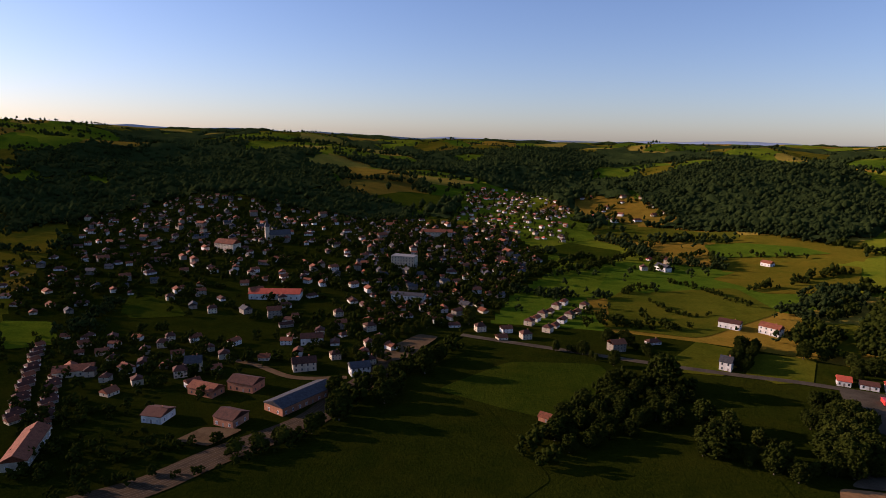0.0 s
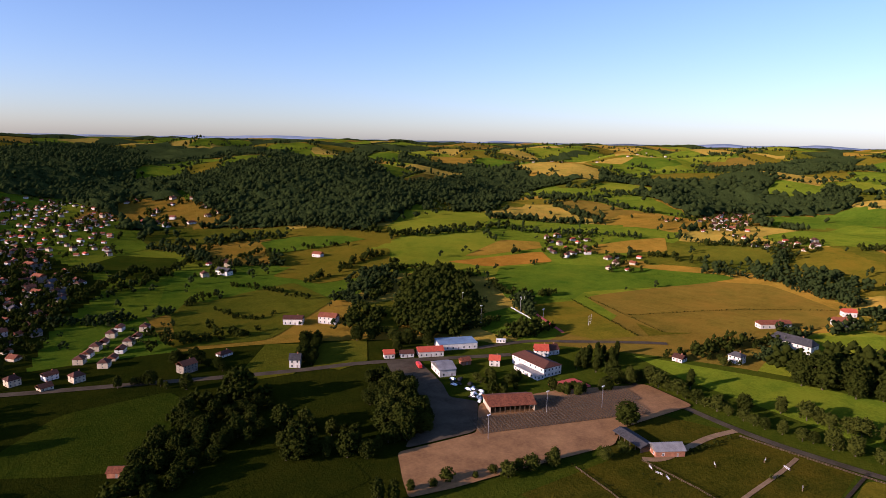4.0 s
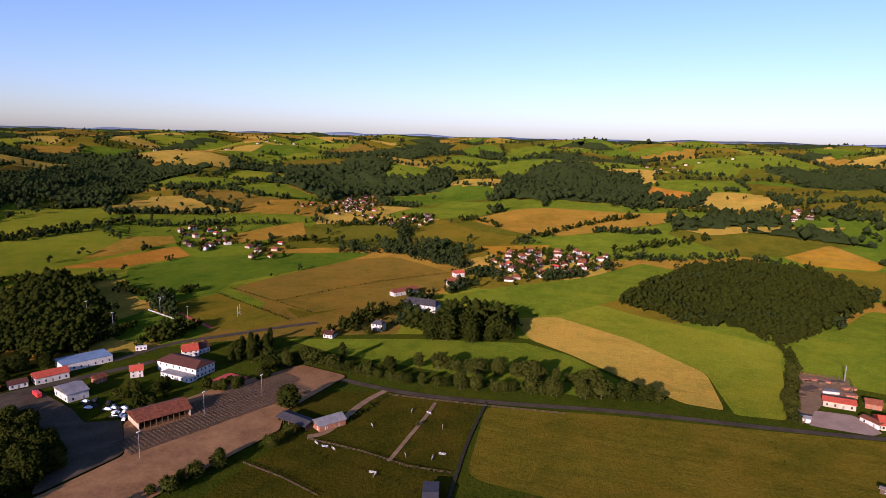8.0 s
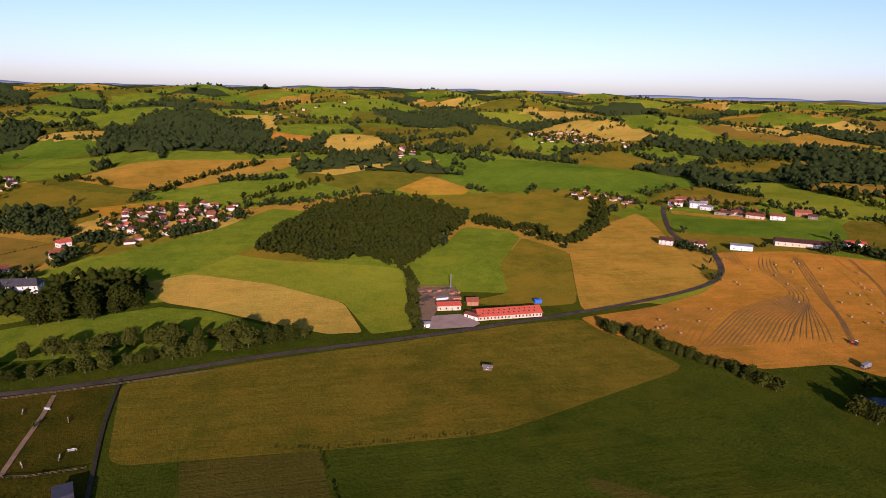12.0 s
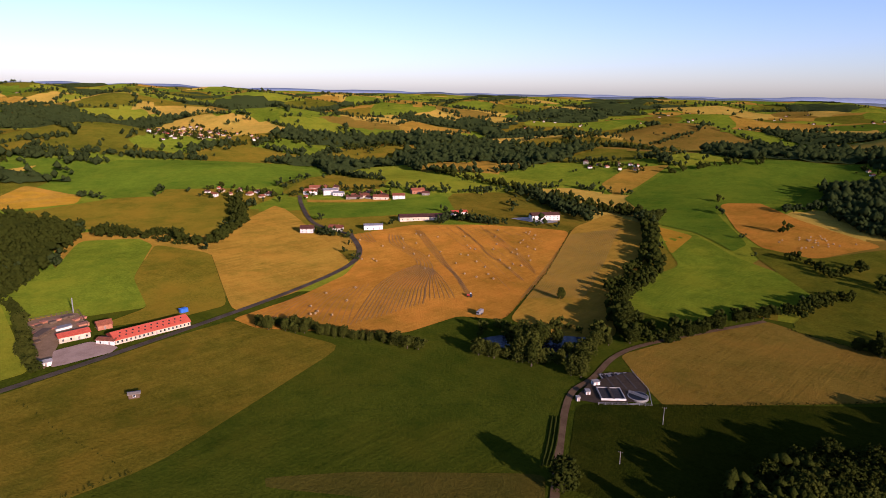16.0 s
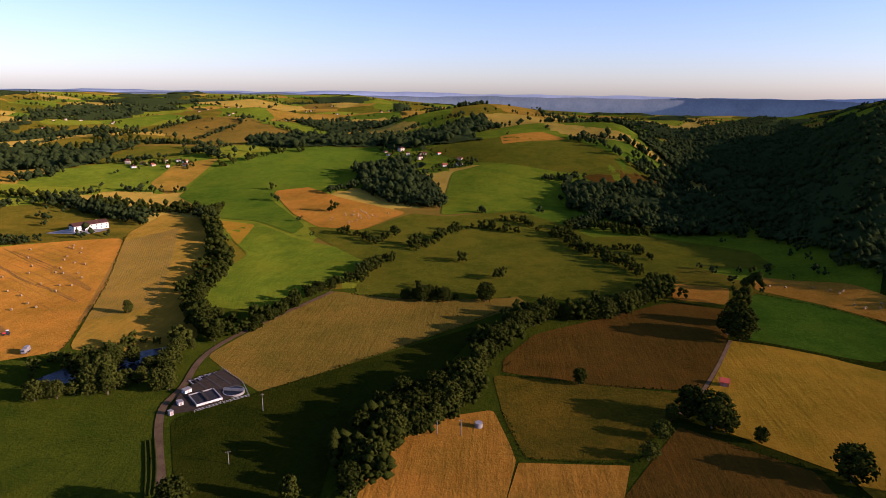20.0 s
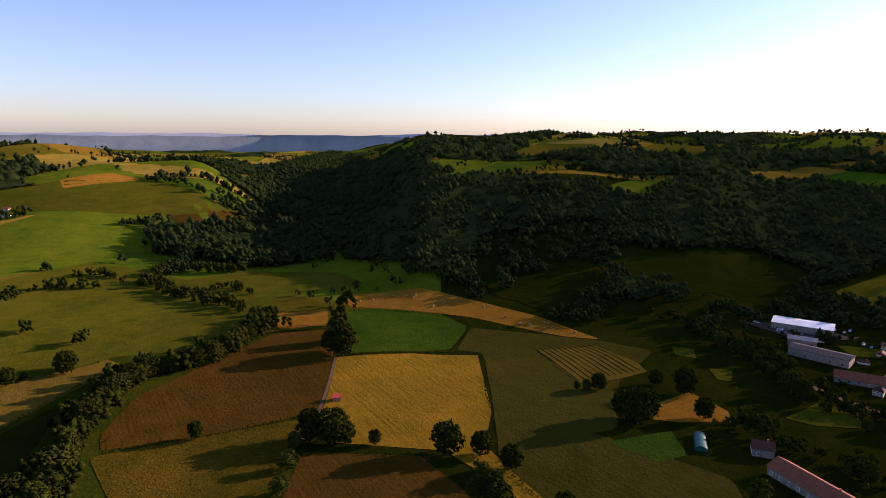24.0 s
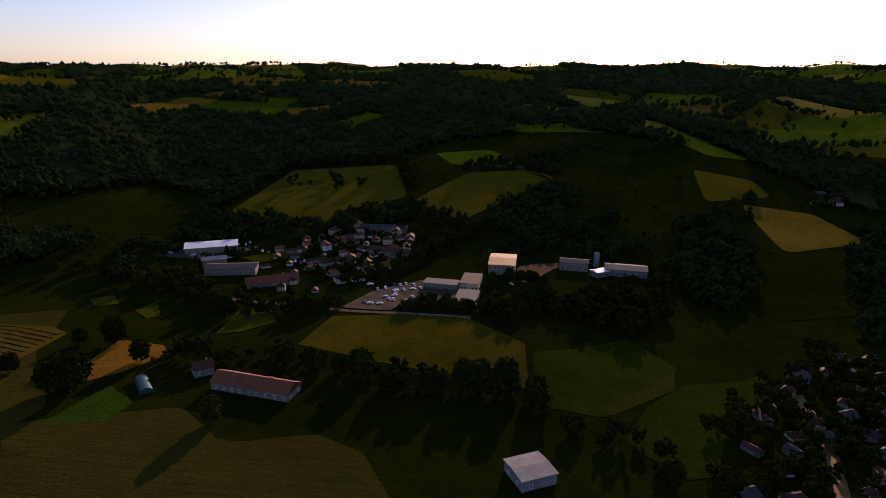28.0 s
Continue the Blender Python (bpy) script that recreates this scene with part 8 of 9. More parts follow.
village([(-295, 120), (-317, 157), (-321, 183), (-196, 119), (-189, 65), (-225, 84)], 30, 12, 20, seed=82, sizes=(0.5, 0.72), models=(2, 3, 7, 4), trees=0.95, tree_h=8)
village([(-448, -213), (-481, -201), (-515, -182), (-523, -152), (-493, -100), (-434, -111), (-392, -142), (-369, -158), (-412, -192)], 30, 9, 30, seed=84, sizes=(0.5, 0.8), models=(1, 3, 4, 7, 2), trees=0.4, tree_h=6)
village([(-507, -184), (-537, -156), (-534, -108), (-508, -98), (-496, -145)], 8, 10, 60, seed=85, sizes=(0.6, 0.9), models=(3, 7, 4), trees=0.3)
car(-468.0, -244.3, 20, 'white_paint', 'parked white car with dark windows')
car(-471.6, -242.4, 20, 'white_paint', 'parked white car with dark windows')
car(-476.7, -240.6, 20, 'white_paint', 'parked white car with dark windows')
car(-477.1, -233.9, 20, 'white_paint', 'parked white car with dark windows')
car(-483.5, -233.1, 20, 'white_paint', 'parked white car with dark windows')
car(-442.6, -182.3, 20, 'white_paint', 'parked white car with dark windows')
car(-447.3, -180.8, 20, 'white_paint', 'parked white car with dark windows')
car(-444.5, -175.5, 20, 'metal_blue', 'parked grey blue car')
car(-449.1, -174.3, 20, 'white_paint', 'parked white car with dark windows')
car(-446.4, -168.6, 20, 'white_paint', 'parked white car with dark windows')
car(-445.0, -163.5, 20, 'metal_blue', 'parked grey blue car')
car(-406.2, -89.9, 20, 'white_paint', 'parked white car with dark windows')
car(-409.7, -86.6, 20, 'white_paint', 'parked white car with dark windows')
car(-464.8, -214.7, 20, 'white_paint', 'parked white car with dark windows')
car(-463.5, -209.1, 20, 'metal_blue', 'parked grey blue car')
village([(-708, 301), (-701, 326), (-662, 315), (-664, 289)], 4, 16, 20, seed=83)
car(-459.3, -234.8, 110, 'red_paint', 'parked red car with dark windows')
car(-457.5, -238.7, 110, 'rubber', 'parked black car in the yard')
car(-449.3, -249.2, 20, 'metal_blue', 'parked grey blue car')
car(-443.9, -258.5, 20, 'metal_blue', 'parked grey blue car')
car(-455.4, -264.0, 110, 'metal_blue', 'parked grey blue car')
car(-445.7, -283.1, 110, 'white_paint', 'parked white car with dark windows')
car(-446.5, -262.9, 20, 'white_paint', 'parked white car with dark windows')
car(-455.7, -252.9, 110, 'metal_blue', 'parked grey blue car')
car(-456.8, -254.8, 110, 'white_paint', 'parked white car with dark windows')
car(-440.0, -247.7, 20, 'metal_blue', 'parked grey blue car')
car(-448.2, -270.8, 110, 'red_paint', 'parked red car with dark windows')
car(-453.1, -267.0, 110, 'metal_blue', 'parked grey blue car')
car(-450.7, -269.4, 20, 'red_paint', 'parked red car with dark windows')
car(-454.7, -270.9, 110, 'red_paint', 'parked red car with dark windows')
car(-443.7, -264.2, 20, 'white_paint', 'parked white car with dark windows')
car(-440.3, -247.2, 20, 'rubber', 'parked black car in the yard')
car(-442.2, -236.5, 20, 'metal_blue', 'parked grey blue car')
car(-459.8, -248.6, 110, 'metal_blue', 'parked grey blue car')
car(-456.1, -276.6, 20, 'metal_blue', 'parked grey blue car')
car(-445.1, -238.0, 20, 'metal_blue', 'parked grey blue car')
car(-440.3, -261.7, 20, 'metal_blue', 'parked grey blue car')
car(-453.0, -254.1, 110, 'rubber', 'parked black car in the yard')
car(-450.3, -266.6, 110, 'rubber', 'parked black car in the yard')
car(-446.2, -282.0, 20, 'white_paint', 'parked white car with dark windows')
car(-441.8, -254.8, 110, 'red_paint', 'parked red car with dark windows')
car(-445.1, -281.6, 110, 'metal_blue', 'parked grey blue car')
car(-445.5, -233.6, 110, 'white_paint', 'parked white car with dark windows')
car(-464.9, -247.1, 20, 'rubber', 'parked black car in the yard')
car(-463.1, -259.8, 20, 'red_paint', 'parked red car with dark windows')
car(-456.6, -260.8, 20, 'rubber', 'parked black car in the yard')
car(-368.2, -105.9, 20, 'metal_blue', 'parked grey blue car')
car(-366.4, -102.3, 110, 'white_paint', 'parked white car with dark windows')
car(-398.7, -99.0, 20, 'white_paint', 'parked white car with dark windows')
car(-394.7, -103.5, 20, 'white_paint', 'parked white car with dark windows')
car(-384.2, -89.7, 110, 'white_paint', 'parked white car with dark windows')
car(-399.3, -79.9, 110, 'white_paint', 'parked white car with dark windows')
car(-376.0, -88.8, 20, 'white_paint', 'parked white car with dark windows')
car(-408.0, -80.5, 20, 'white_paint', 'parked white car with dark windows')
car(-406.6, -94.4, 20, 'rubber', 'parked black car in the yard')
car(-394.7, -91.1, 110, 'white_paint', 'parked white car with dark windows')
car(-380.3, -95.2, 110, 'metal_blue', 'parked grey blue car')
car(-366.7, -96.1, 110, 'white_paint', 'parked white car with dark windows')
car(-405.3, -111.4, 110, 'white_paint', 'parked white car with dark windows')
car(-406.7, -90.3, 110, 'rubber', 'parked black car in the yard')
tree_row(('bush', 'ash'), [(-422, -115), (-442, -105), (-461, -95), (-498, -79), (-512, -65)], 4.5, 6, "clipped trees along the avenue")
tree_row(('bush', 'ash'), [(-410, -104), (-430, -96), (-449, -86), (-483, -73), (-501, -61)], 4.5, 6, "clipped trees along the avenue")
tree_row(("poplar",), [(-572, -118), (-560, -103), (-552, -80), (-552, -64)], 6, 12, "dark conifers above the works")
tree_row(("oak", "ash"), [(-494, -78), (-520, -58), (-553, -42)], 4, 11, "rounded trees beyond the avenue")
grove(("bush",), [(-366, -76), (-367, -51), (-386, -52), (-383, -77)], 5, 5, 98, "clipped trees before the school")
tree_row(('oak', 'bush'), [(-355, -83), (-360, -63), (-365, -42), (-363, -28)], 4.5, 7, "trees before the school")
fence([(-350, -118), (-351, -83), (-350, -48), (-348, -36)], "pale wall along the school grounds", 4.0, 1.6, 3, "concrete")
tree_row(('oak', 'ash'), [(-398, -33), (-425, -23), (-428, -3), (-417, 9)], 6, 9, "trees between the works")
car(-419.8, -12.7, 30, 'white_paint', 'parked white car with dark windows')
car(-427.3, -4.7, 30, 'white_paint', 'parked white car with dark windows')
car(-438.3, -0.6, 30, 'white_paint', 'parked white car with dark windows')
car(-422.9, 9.2, 30, 'white_paint', 'parked white car with dark windows')
car(-390.1, -90.3, 30, 'white_paint', 'parked white car with dark windows')
car(-396.8, -85.7, 30, 'white_paint', 'parked white car with dark windows')
car(-382.5, -77.4, 30, 'white_paint', 'parked white car with dark windows')
car(-402.1, -74.8, 30, 'white_paint', 'parked white car with dark windows')
car(-375.9, -91.3, 30, 'white_paint', 'parked white car with dark windows')
car(-374.1, -79.7, 30, 'white_paint', 'parked white car with dark windows')
tree_row(('oak', 'ash'), [(-276, -132), (-268, -89), (-254, -69), (-251, -53), (-259, -38), (-261, -19), (-253, -4), (-239, 3)], 8, 14, "trees of the park edge")
tree("oak", -198.6, 48.1, 10.2, "trees by the farm")
tree("oak", -194.4, 68.6, 9.2, "trees by the farm")
tree("ash", -216.1, -134.6, 13.0, "trees by the farm")
tree("oak", -267.7, -198.1, 12.2, "trees by the farm")
tree_row(('oak', 'ash'), [(-398, -316), (-383, -272), (-381, -250), (-348, -207), (-337, -184)], 8, 12, "trees round the works")
tree_row(('oak', 'ash'), [(-326, -148), (-347, -135), (-346, -121)], 8, 10, "trees along the lane")

# ---- the town ----
railway([(-151, 203), (-129, 221), (-110, 248), (-81, 283), (-68, 319), (-46, 376)], "rusty railway line on ballast past the town")
village([(-675, 1060), (-539, 1094), (-405, 1064), (-192, 982), (-66, 999), (58, 931), (85, 682), (37, 563), (-12, 455), (-54, 436), (-111, 430), (-183, 464), (-309, 508), (-459, 689)], 500, 10, 25, seed=11, spread=14, sizes=(0.6, 0.9), models=(0, 0, 0, 1, 1, 2, 3, 3, 4, 5, 7), trees=0.5, tree_h=8)
village([(-288, 408), (-228, 403), (-171, 410), (-125, 368), (-158, 319), (-199, 307), (-242, 337)], 30, 14, 25, seed=12, sizes=(0.6, 0.85), models=(1, 3, 4, 0), trees=0.6)
village([(-140, 427), (-91, 453), (-52, 423), (-49, 365), (-82, 372), (-108, 360)], 14, 15, 25, seed=19, sizes=(0.65, 0.85), models=(0, 4, 3), trees=0.6)
village([(7, 1425), (117, 1520), (199, 1204), (136, 879), (30, 870), (-31, 1029)], 190, 10, 40, seed=13, sizes=(0.55, 0.8), models=(0, 1, 3, 6, 4), trees=0.3)
village([(225, 1354), (350, 1284), (400, 1082), (285, 1048), (186, 1128)], 18, 18, 40, seed=14, models=(0, 1, 3), trees=0.7, tree_h=10)
village([(-144, 906), (-34, 873), (53, 744), (91, 708), (42, 607), (13, 500), (-24, 463), (-85, 489)], 110, 10.5, 30, seed=15, sizes=(0.6, 0.85), models=(0, 1, 2, 3, 3, 1), trees=0.65, tree_h=8)
house_at(-223.1, 271.1, 62, 0.62, 1)
house_at(-203.4, 264.1, 62, 0.6, 3)
house_at(-226.3, 276.7, 62, 0.62, 7)
house_at(-206.5, 269.5, 62, 0.6, 1)
house_at(-229.7, 282.5, 62, 0.62, 3)
house_at(-209.8, 275.2, 62, 0.6, 7)
house_at(-233.1, 288.5, 62, 0.62, 1)
house_at(-213.2, 281.1, 62, 0.6, 3)
house_at(-236.7, 294.7, 62, 0.62, 7)
house_at(-216.7, 287.2, 62, 0.6, 1)
house_at(-240.4, 301.2, 62, 0.62, 3)
house_at(-220.4, 293.6, 62, 0.6, 7)
house_at(-244.3, 307.9, 62, 0.62, 1)
house_at(-224.2, 300.2, 62, 0.6, 3)
house_at(-248.3, 314.9, 62, 0.62, 7)
house_at(-228.2, 307.1, 62, 0.6, 1)
house_at(-252.4, 322.1, 62, 0.62, 3)
house_at(-232.3, 314.3, 62, 0.6, 7)
house_at(-256.7, 329.6, 62, 0.62, 1)
house_at(-236.6, 321.8, 62, 0.6, 3)
house_at(-261.2, 337.4, 62, 0.62, 7)
house_at(-241.1, 329.6, 62, 0.6, 1)
house_at(-265.8, 345.6, 62, 0.62, 3)
house_at(-270.6, 354.0, 62, 0.62, 1)
house_at(-275.6, 362.7, 62, 0.62, 7)
house_at(-280.7, 371.7, 62, 0.62, 3)
house_at(-286.0, 381.1, 62, 0.62, 1)
village([(-697, 1370), (-601, 1593), (-510, 1417), (-553, 1169)], 16, 20, 20, seed=17, sizes=(0.65, 0.85), models=(0, 3, 1), trees=0.7)
village([(-453, 565), (-442, 663), (-309, 508), (-308, 445), (-357, 438)], 24, 16, 20, seed=18, sizes=(0.6, 0.85), models=(2, 3, 1), trees=0.8)
house_at(47.7, 468.3, 60, 0.74, 4)
house_at(60.1, 451.9, 60, 0.74, 4)
house_at(54.0, 479.8, 60, 0.74, 0)
house_at(67.0, 464.4, 60, 0.74, 1)
house_at(60.8, 491.9, 60, 0.74, 4)
house_at(74.5, 477.6, 60, 0.74, 0)
house_at(67.9, 504.7, 60, 0.74, 1)
house_at(82.4, 491.5, 60, 0.74, 4)
house_at(75.4, 518.2, 60, 0.74, 4)
house_at(90.8, 506.4, 60, 0.74, 1)
house_at(83.4, 532.6, 60, 0.74, 0)
house_at(99.8, 522.3, 60, 0.74, 4)
house_at(28.5, 447.7, 20, 0.8, 0)
house_at(24.3, 430.3, 20, 0.8, 1)
house_at(41.9, 434.3, 20, 0.8, 4)
house_at(8.9, 449.1, 20, 0.8, 4)
house_at(102.9, 413.4, 20, 0.8, 5)
house_at(133.0, 431.2, 20, 0.8, 3)
tree_row(('oak', 'ash'), [(-77, 270), (-66, 291), (-60, 315), (-49, 344), (-29, 368), (-16, 386)], 7, 10, "trees along the railway")
tree_row(('oak', 'bush'), [(-103, 246), (-89, 258), (-78, 274)], 6, 7, "trees along the railway")
church(-240.9, 767.6, 30)
building("building", "narrow white house beside the road", 165.9, 383.2, -32.9, 7.2, 8.0, 6.0, 3.0, roof='roof_slate', floors=2, bays=2)
building("building", "long white house in the meadows", 205.5, 476.9, -35.4, 15.8, 9.0, 5.0, 2.0, roof='roof_brown', bays=4)
building("building", "white farmhouse in the meadows", 231.1, 463.7, -49.2, 15.2, 9.0, 6.0, 2.4, roof='roof_orange', floors=2, bays=4)
building("building", "white farm with a dark roof", 217.9, 694.8, -65.7, 17.7, 9.0, 5.0, 3.0, roof='roof_slate')
building("building", "white lone house by a row of trees", 350.2, 732.1, -60.5, 12.7, 8.0, 4.0, 2.4, roof='roof_orange')
building("building", "tiny red roofed shed in a meadow", 42.0, 296.4, -32.2, 8.6, 6.0, 2.6, 1.4, roof='roof_orange', wall='wall_brick', bays=1, chimneys=0)
building("building", "long dark roofed railway shed with brick ends", -90.0, 308.4, 58.0, 37.5, 14.0, 4.5, 2.2, wall='wall_brick', roof='roof_slate', bays=8, chimneys=0)
building("building", "brick workshop with an orange front", -125.4, 324.3, -15.2, 16.3, 12.0, 5.0, 2.2, wall='wall_brick', roof='roof_brown', bays=4, chimneys=0)
building("building", "brick shed with an orange roof", -144.8, 315.1, -19.3, 16.9, 10.0, 4.0, 2.4, wall='wall_brick', roof='roof_orange', bays=3, chimneys=0)
building("building", "white works house with an orange roof", -154.9, 281.4, -8.4, 10.9, 12.0, 4.0, 2.0, roof='roof_brown', wall='wall_white', bays=3)
building("building", "brick engine shed with a red roof", -117.4, 280.6, -19.5, 11.8, 12.0, 4.5, 2.4, wall='wall_brick', roof='roof_brown', bays=3, chimneys=0)
building("building", "low red roofed school block", -233.7, 336.6, 25.1, 21.1, 12.0, 3.6, 2.2, wall='wall_cream', roof='roof_orange', bays=8, chimneys=0)
building("building", "long terrace with an orange roof", -195.4, 242.7, 109.2, 33.1, 10.0, 4.5, 2.6, wall='wall_cream', roof='roof_orange', bays=8)
building("building", "tall cream villa among gardens", -167.1, 349.6, 17.1, 9.3, 9.0, 6.0, 3.0, wall='wall_cream', roof='roof_slate', floors=2)
building("building", "yellow house by the railway", -100.9, 356.8, 21.5, 13.9, 9.0, 5.5, 2.6, wall='wall_cream', roof='roof_brown', floors=2, bays=4)
building("building", "white station house with slate roof", -65.8, 352.5, 23.8, 11.8, 9.0, 5.5, 2.4, wall='wall_white', roof='roof_slate', floors=2, bays=4)
building("building", "white house with shutters in the town", -108.8, 407.3, 15.0, 15.3, 9.0, 5.0, 2.4, roof='roof_brown', bays=4)
building("building", "tall cream apartment block with flat roofs", -68.3, 635.8, -11.4, 24.6, 14.0, 15.0, 0.0, wall='wall_cream', roof='concrete', floors=5, bays=8, chimneys=0)
building("building", "long white school block in town", -52.6, 524.2, -10.8, 28.6, 12.0, 7.0, 1.6, wall='wall_white', roof='roof_slate', floors=2, bays=10, chimneys=0)
building("building", "grand town house with an orange roof", -279.2, 694.4, -20.6, 26.4, 14.0, 11.0, 4.0, wall='wall_cream', roof='roof_orange', floors=3, bays=6)
building("building", "large market building with red roofs", -169.3, 521.2, 4.3, 43.7, 16.0, 5.0, 3.0, wall='wall_white', roof='roof_red', bays=9, chimneys=0)
building("building", "pale town hall block with tiled roof", -44.2, 817.2, 0.6, 41.2, 12.0, 8.0, 3.0, wall='wall_cream', roof='roof_orange', floors=2, bays=9)
tree("oak", -26.0, 355.9, 16.6, "trees by the town")
tree("oak", 114.1, 344.4, 21.9, "trees by the town")
tree("oak", -66.3, 363.7, 10.4, "trees by the town")
tree("oak", -72.7, 318.3, 11.6, "trees by the town")
tree("ash", 0.6, 463.4, 15.9, "trees by the town")
tree("oak", -39.9, 321.4, 11.6, "trees by the town")
tree("oak", -64.5, 286.8, 16.6, "trees by the town")
tree("oak", -44.6, 309.4, 15.1, "trees by the town")
tree("poplar", 125.2, 206.8, 13.9, "tall trees in the meadows")
tree("poplar", 131.3, 203.9, 12.5, "tall trees in the meadows")
tree("oak", 114.0, 347.1, 14.1, "tall trees in the meadows")
tree("oak", 114.3, 263.8, 17.5, "tall trees in the meadows")
tree("oak", 134.7, 251.2, 14.3, "tall trees in the meadows")
tree("oak", 121.9, 263.5, 10.3, "tall trees in the meadows")
tree("ash", 107.0, 306.2, 10.2, "tall trees in the meadows")
grove(('oak',), [(36, 276), (57, 306), (88, 350), (114, 345), (130, 325), (106, 292), (72, 279), (50, 256)], 9.5, 9.5, 77, "belt of dark trees")
grove(('oak',), [(195, 343), (208, 315), (185, 256), (155, 242), (171, 294)], 9, 11, 78, "trees by the car park")
grove(('oak', 'ash'), [(99, 267), (130, 296), (154, 269), (153, 243), (131, 244)], 10, 8.5, 79, "trees in the meadow")
tree_row(('bush', 'ash'), [(141, 209), (168, 204), (193, 195), (218, 189)], 8, 6, "bushes below the market yard")
tree_row(('ash',), [(-76, 384), (-60, 408), (-42, 438), (-27, 458)], 7, 8, "clipped trees along the car park")
tree_row(('oak',), [(24, 559), (84, 658), (139, 736), (163, 699)], 10, 11, "trees along the stream")
tree_row(('oak',), [(90, 467), (118, 471), (147, 475), (161, 460)], 9, 11, "trees by the meadows")
wood("dark riverside wood behind the shops", [(289, 374), (306, 368), (345, 402), (372, 432), (400, 480), (440, 572), (405, 580), (350, 520), (300, 470), (272, 420)], gap=7, h=12, seed=57, mat='leaf')
grove(('oak', 'poplar', 'ash'), [(357, 544), (397, 519), (331, 421), (279, 380), (268, 405)], 8, 14, 80, "riverside trees")
grove(('oak', 'ash'), [(250, 470), (289, 489), (279, 451), (243, 401), (222, 398)], 8.5, 11, 96, "riverside trees")
grove(('oak', 'ash'), [(313, 553), (345, 561), (334, 516), (296, 499)], 8, 10, 97, "riverside trees")
tree_row(('oak',), [(200, 436), (185, 410), (170, 383)], 5, 9, "trees beside the white house")
tree_row(('oak',), [(204, 430), (191, 407), (175, 378)], 5, 9, "trees beside the white house")
tree_row(('ash', 'oak'), [(259, 411), (247, 385), (239, 367)], 5, 8, "trees by the shops")
tree_row(('ash',), [(320, 350), (352, 345), (381, 344)], 7, 9, "light trees by the pitch")
tree_row(('oak', 'ash'), [(315, 401), (328, 380), (354, 389)], 6, 9, "trees by the workshop")
tree_row(('oak', 'ash'), [(95, 428), (111, 431), (120, 412), (123, 397)], 7, 9, "trees along the main road")
tree_row(('oak', 'ash', 'bush'), [(58, 407), (76, 405), (86, 388)], 6, 8, "trees along the main road")
tree("oak", 142.3, 495.3, 10.5, "trees in the meadows")
tree("oak", 168.4, 516.0, 4.8, "trees in the meadows")
tree("ash", 94.0, 382.0, 10.9, "trees in the meadows")
tree("oak", 115.1, 357.0, 14.6, "trees in the meadows")
tree("oak", 123.6, 356.5, 9.4, "trees in the meadows")
tree("oak", 191.5, 327.0, 9.9, "trees in the meadows")
tree("oak", 197.0, 312.1, 11.6, "trees in the meadows")
tree("oak", 120.9, 298.0, 14.3, "trees in the meadows")
tree("ash", 130.7, 291.2, 12.0, "trees in the meadows")
tree("oak", 168.3, 249.7, 15.1, "trees in the meadows")
tree_row(('poplar',), [(312, 777), (345, 777), (391, 763), (409, 748)], 12, 9, "row of trees in the far meadow")

for _k in [k for k in range(len(HOUSES)) if k not in _used]:
    house_at(-330 + 14 * _k, 560, 20, 1.0, _k)
join_far_houses()

# ---- garden trees of the town, far hedgerows and copses ----
canopy("garden_trees", "dark garden trees between the houses of the town", GARDEN + FAR_TREES, "leaf", "trees", 4, 90)
_sx, _sy = SEEDS[:, 0], SEEDS[:, 1]
_sr = np.hypot(_sx, _sy)
_yaw = np.degrees(np.arctan2(-_sx, _sy)) % 360
_share = np.where((_yaw > 50) & (_yaw < 155), -0.16, np.where(((_yaw > 325) | (_yaw < 50)) & (_sr > 1300), -0.05, np.where(_sr > 1000, -0.36, -0.75)))
_woody = (-relief(_sx, _sy) + 0.25 * np.sin(_sx / 97) * np.sin(_sy / 83)) > -_share
_woody &= _sr > 900


def outside(x, y):
    ok = np.ones(x.shape, bool)
    for p in FIELDS + CLEAR + TOWNS:
        ok &= ~inside(p, x, y)
    return ok


# woods of the far hills: a closed canopy over whole farm parcels, its rim drawn down to the ground
_rng = np.random.RandomState(93)
_keep = _woody[_own] & (_cr > 1000) & (_cr < 4700)
_keep[_keep] &= outside(_c[_keep, 0], _c[_keep, 1])
_fq = _q[_keep]
_edge_count = np.bincount(_fq.ravel(), minlength=len(_gv))
_full = np.bincount(_q.ravel(), minlength=len(_gv))
_lift = np.where(_edge_count == _full, _rng.uniform(5, 14, len(_gv)), _rng.uniform(-0.5, 5, len(_gv)))
_used_v, _fq = np.unique(_fq, return_inverse=True)
_wv = _gv[_used_v] + np.stack([np.zeros(len(_used_v)), np.zeros(len(_used_v)), _lift[_used_v]], 1)
_fq = _fq.reshape(-1, 4)
_tri = np.concatenate([_fq[:, [0, 1, 2]], _fq[:, [0, 2, 3]]])
tagged(new("far_woodland", big_mesh("far_woodland", _wv, _tri, MAT["leaf_wood"])), "dark woods covering the far hills and side valleys", "woodland", "", "stuff")

# crowns standing out of the far woods
_n = 60000
_r, _a = _rng.uniform(1000, 2700, _n), _rng.uniform(0, 2 * math.pi, _n)
_x, _y = _r * np.cos(_a), _r * np.sin(_a)
_ok = _woody[nearest_seeds(_x, _y)[0]]
_ok[_ok] &= outside(_x[_ok], _y[_ok])
_spots = np.stack([_x, _y, _rng.uniform(13, 22, _n)], 1)[_ok]
canopy("far_wood_crowns", "dark crowns standing out of the far woods", _spots, "leaf_wood", "trees", 1, 94)

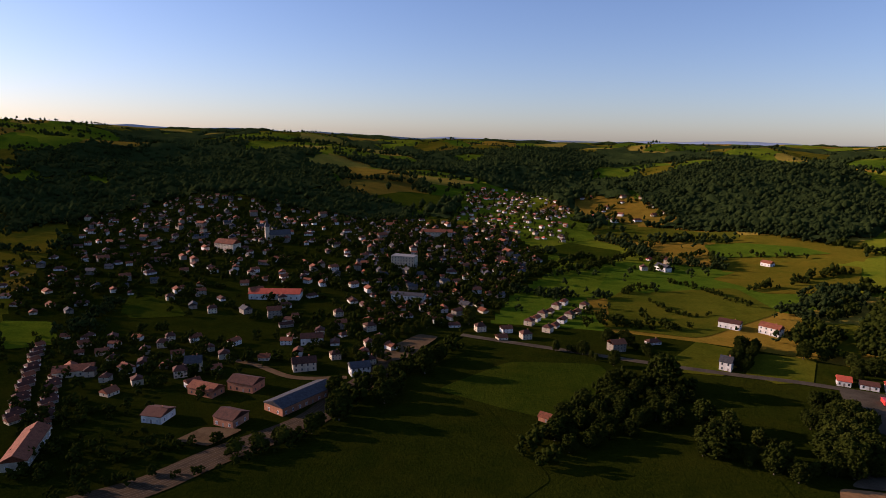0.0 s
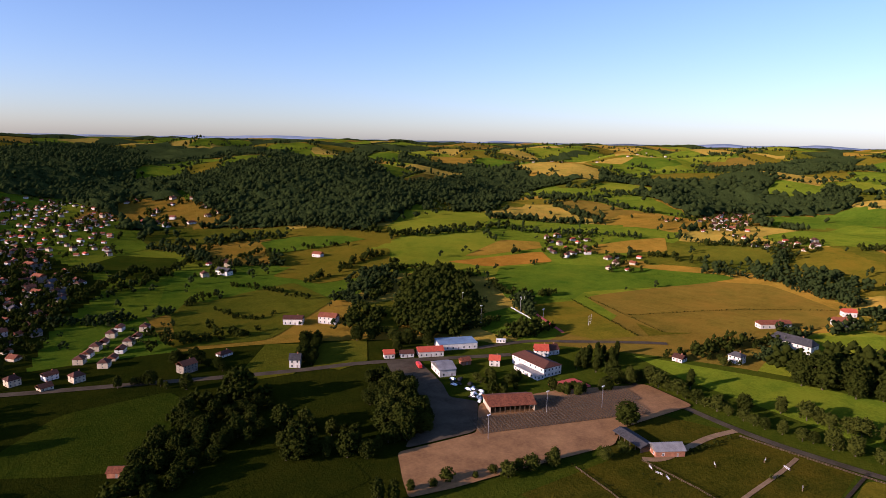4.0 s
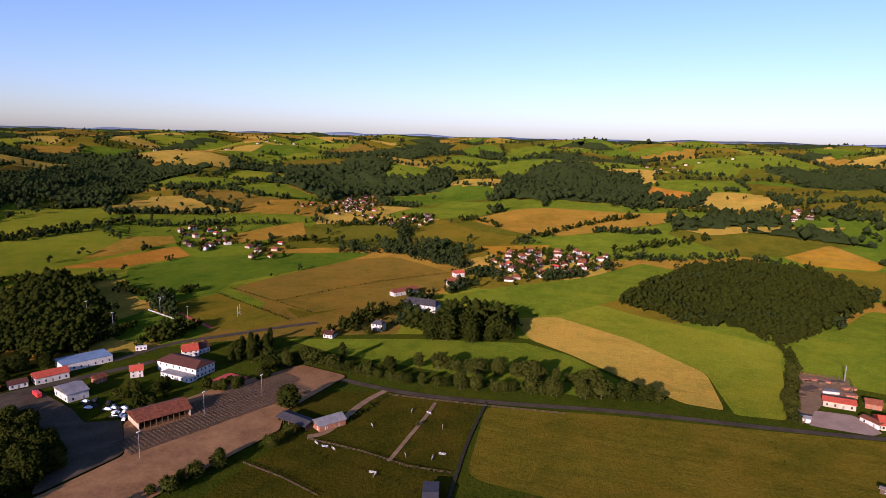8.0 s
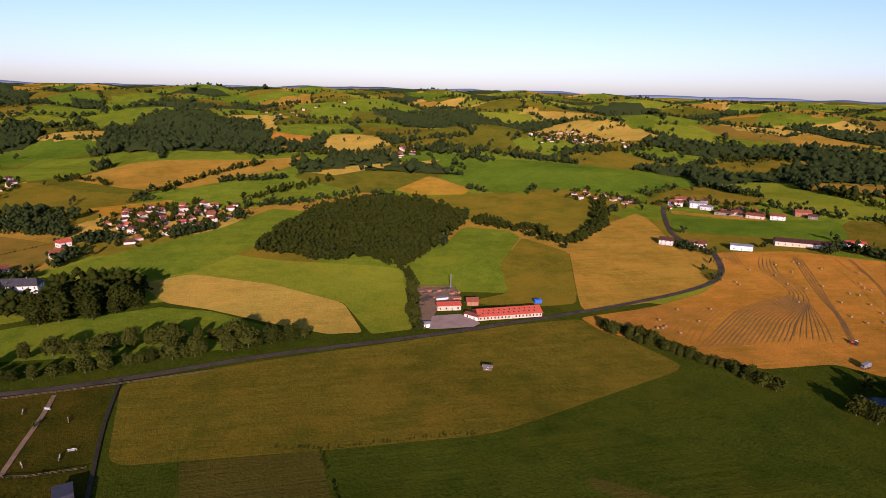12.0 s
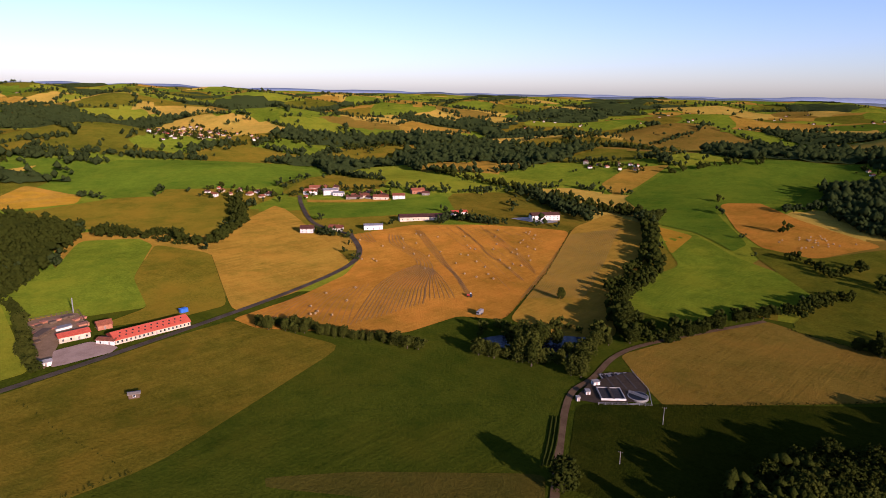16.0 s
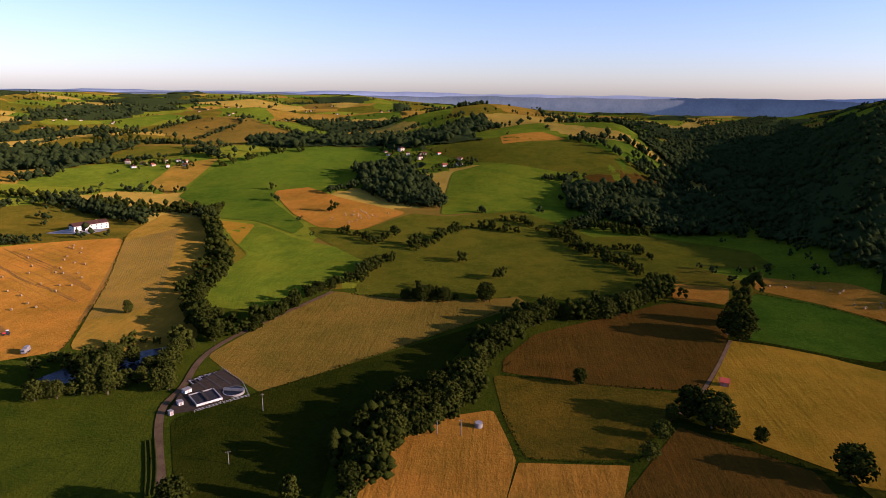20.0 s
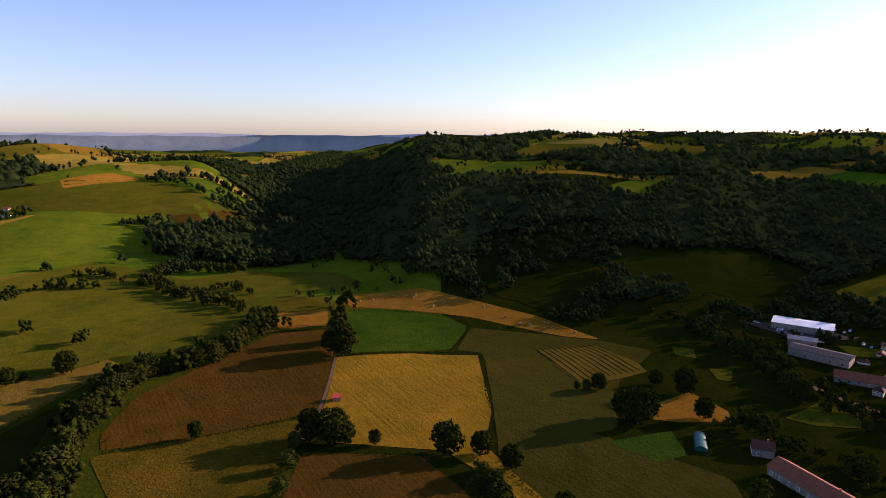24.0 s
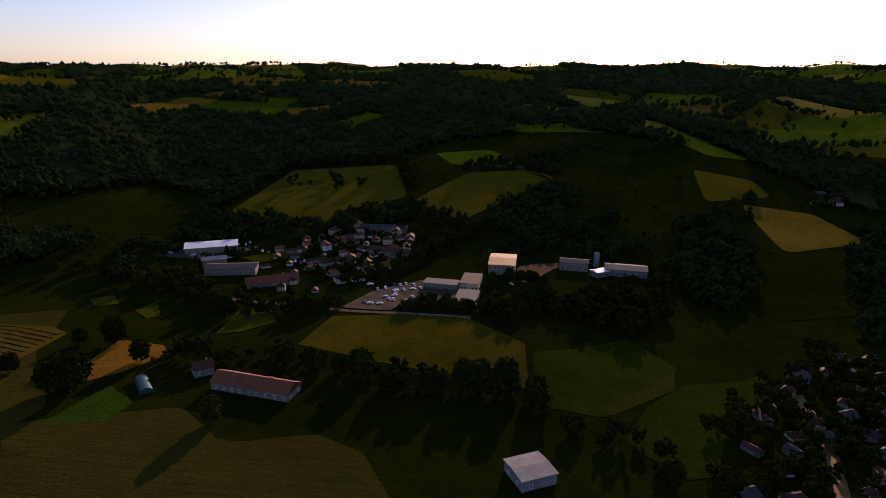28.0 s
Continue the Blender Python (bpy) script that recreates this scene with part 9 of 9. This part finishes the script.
# hedgerows and lone trees of the far farmland
_rng = np.random.RandomState(91)
_n = 80000
_r = 480 + 3300 * _rng.uniform(0, 1, _n) ** 1.35
_a = _rng.uniform(0, 2 * math.pi, _n)
_x, _y = _r * np.cos(_a), _r * np.sin(_a)
_o, _m, _e = nearest_seeds(_x, _y)
_d = SEEDS[_m] - SEEDS[_o]
_d /= np.hypot(_d[:, 0], _d[:, 1])[:, None]
_loose = _rng.uniform(0, 1, _n) < 0.05
_hedged = (np.minimum(_o, _m) * 7919 + np.maximum(_o, _m) * 104729) % 100 < 66
_k = np.where(_loose, 0, _e)
_belt = (np.minimum(_o, _m) * 7919 + np.maximum(_o, _m) * 104729) % 100 < 16
_wide = np.where(_belt, 8.0, 2.5)
_x, _y = _x + _d[:, 0] * _k + _rng.normal(0, 1, _n) * _wide, _y + _d[:, 1] * _k + _rng.normal(0, 1, _n) * _wide
_ok = (_loose | (_hedged & (_e < 70))) & (np.hypot(_x, _y) > 490) & ~_woody[_o]
_ok[_ok] &= outside(_x[_ok], _y[_ok])
_h = np.where(_belt, 14, 11) * _rng.uniform(0.5, 1.35, _n) * np.clip(0.65 + _r / 4000, 0.75, 1.2)
_spots = np.stack([_x, _y, _h], 1)[_ok]
canopy("far_hedgerow_trees", "dark trees of hedgerows and copses across the far farmland", _spots, "leaf_wood", "trees", 2, 92)

# ---- hills beyond the plain, with haze put into their blue colour and glow ----
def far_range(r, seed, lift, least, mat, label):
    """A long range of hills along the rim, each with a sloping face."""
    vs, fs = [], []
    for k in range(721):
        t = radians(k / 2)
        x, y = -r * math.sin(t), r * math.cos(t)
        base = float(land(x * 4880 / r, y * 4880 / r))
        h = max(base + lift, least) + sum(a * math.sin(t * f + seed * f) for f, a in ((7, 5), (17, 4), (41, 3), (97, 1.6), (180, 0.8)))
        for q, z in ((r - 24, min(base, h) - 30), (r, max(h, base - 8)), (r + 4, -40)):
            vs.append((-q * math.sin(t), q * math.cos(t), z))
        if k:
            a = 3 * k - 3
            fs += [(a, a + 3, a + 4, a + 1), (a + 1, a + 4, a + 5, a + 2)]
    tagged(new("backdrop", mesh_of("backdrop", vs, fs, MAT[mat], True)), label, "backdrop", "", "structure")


far_range(4915, 1.0, 9, 122, "backdrop_near", "wooded hills on the horizon, tinted blue green for haze")
far_range(4950, 2.3, 15, 140, "backdrop", "hills on the horizon, tinted pale blue for haze")
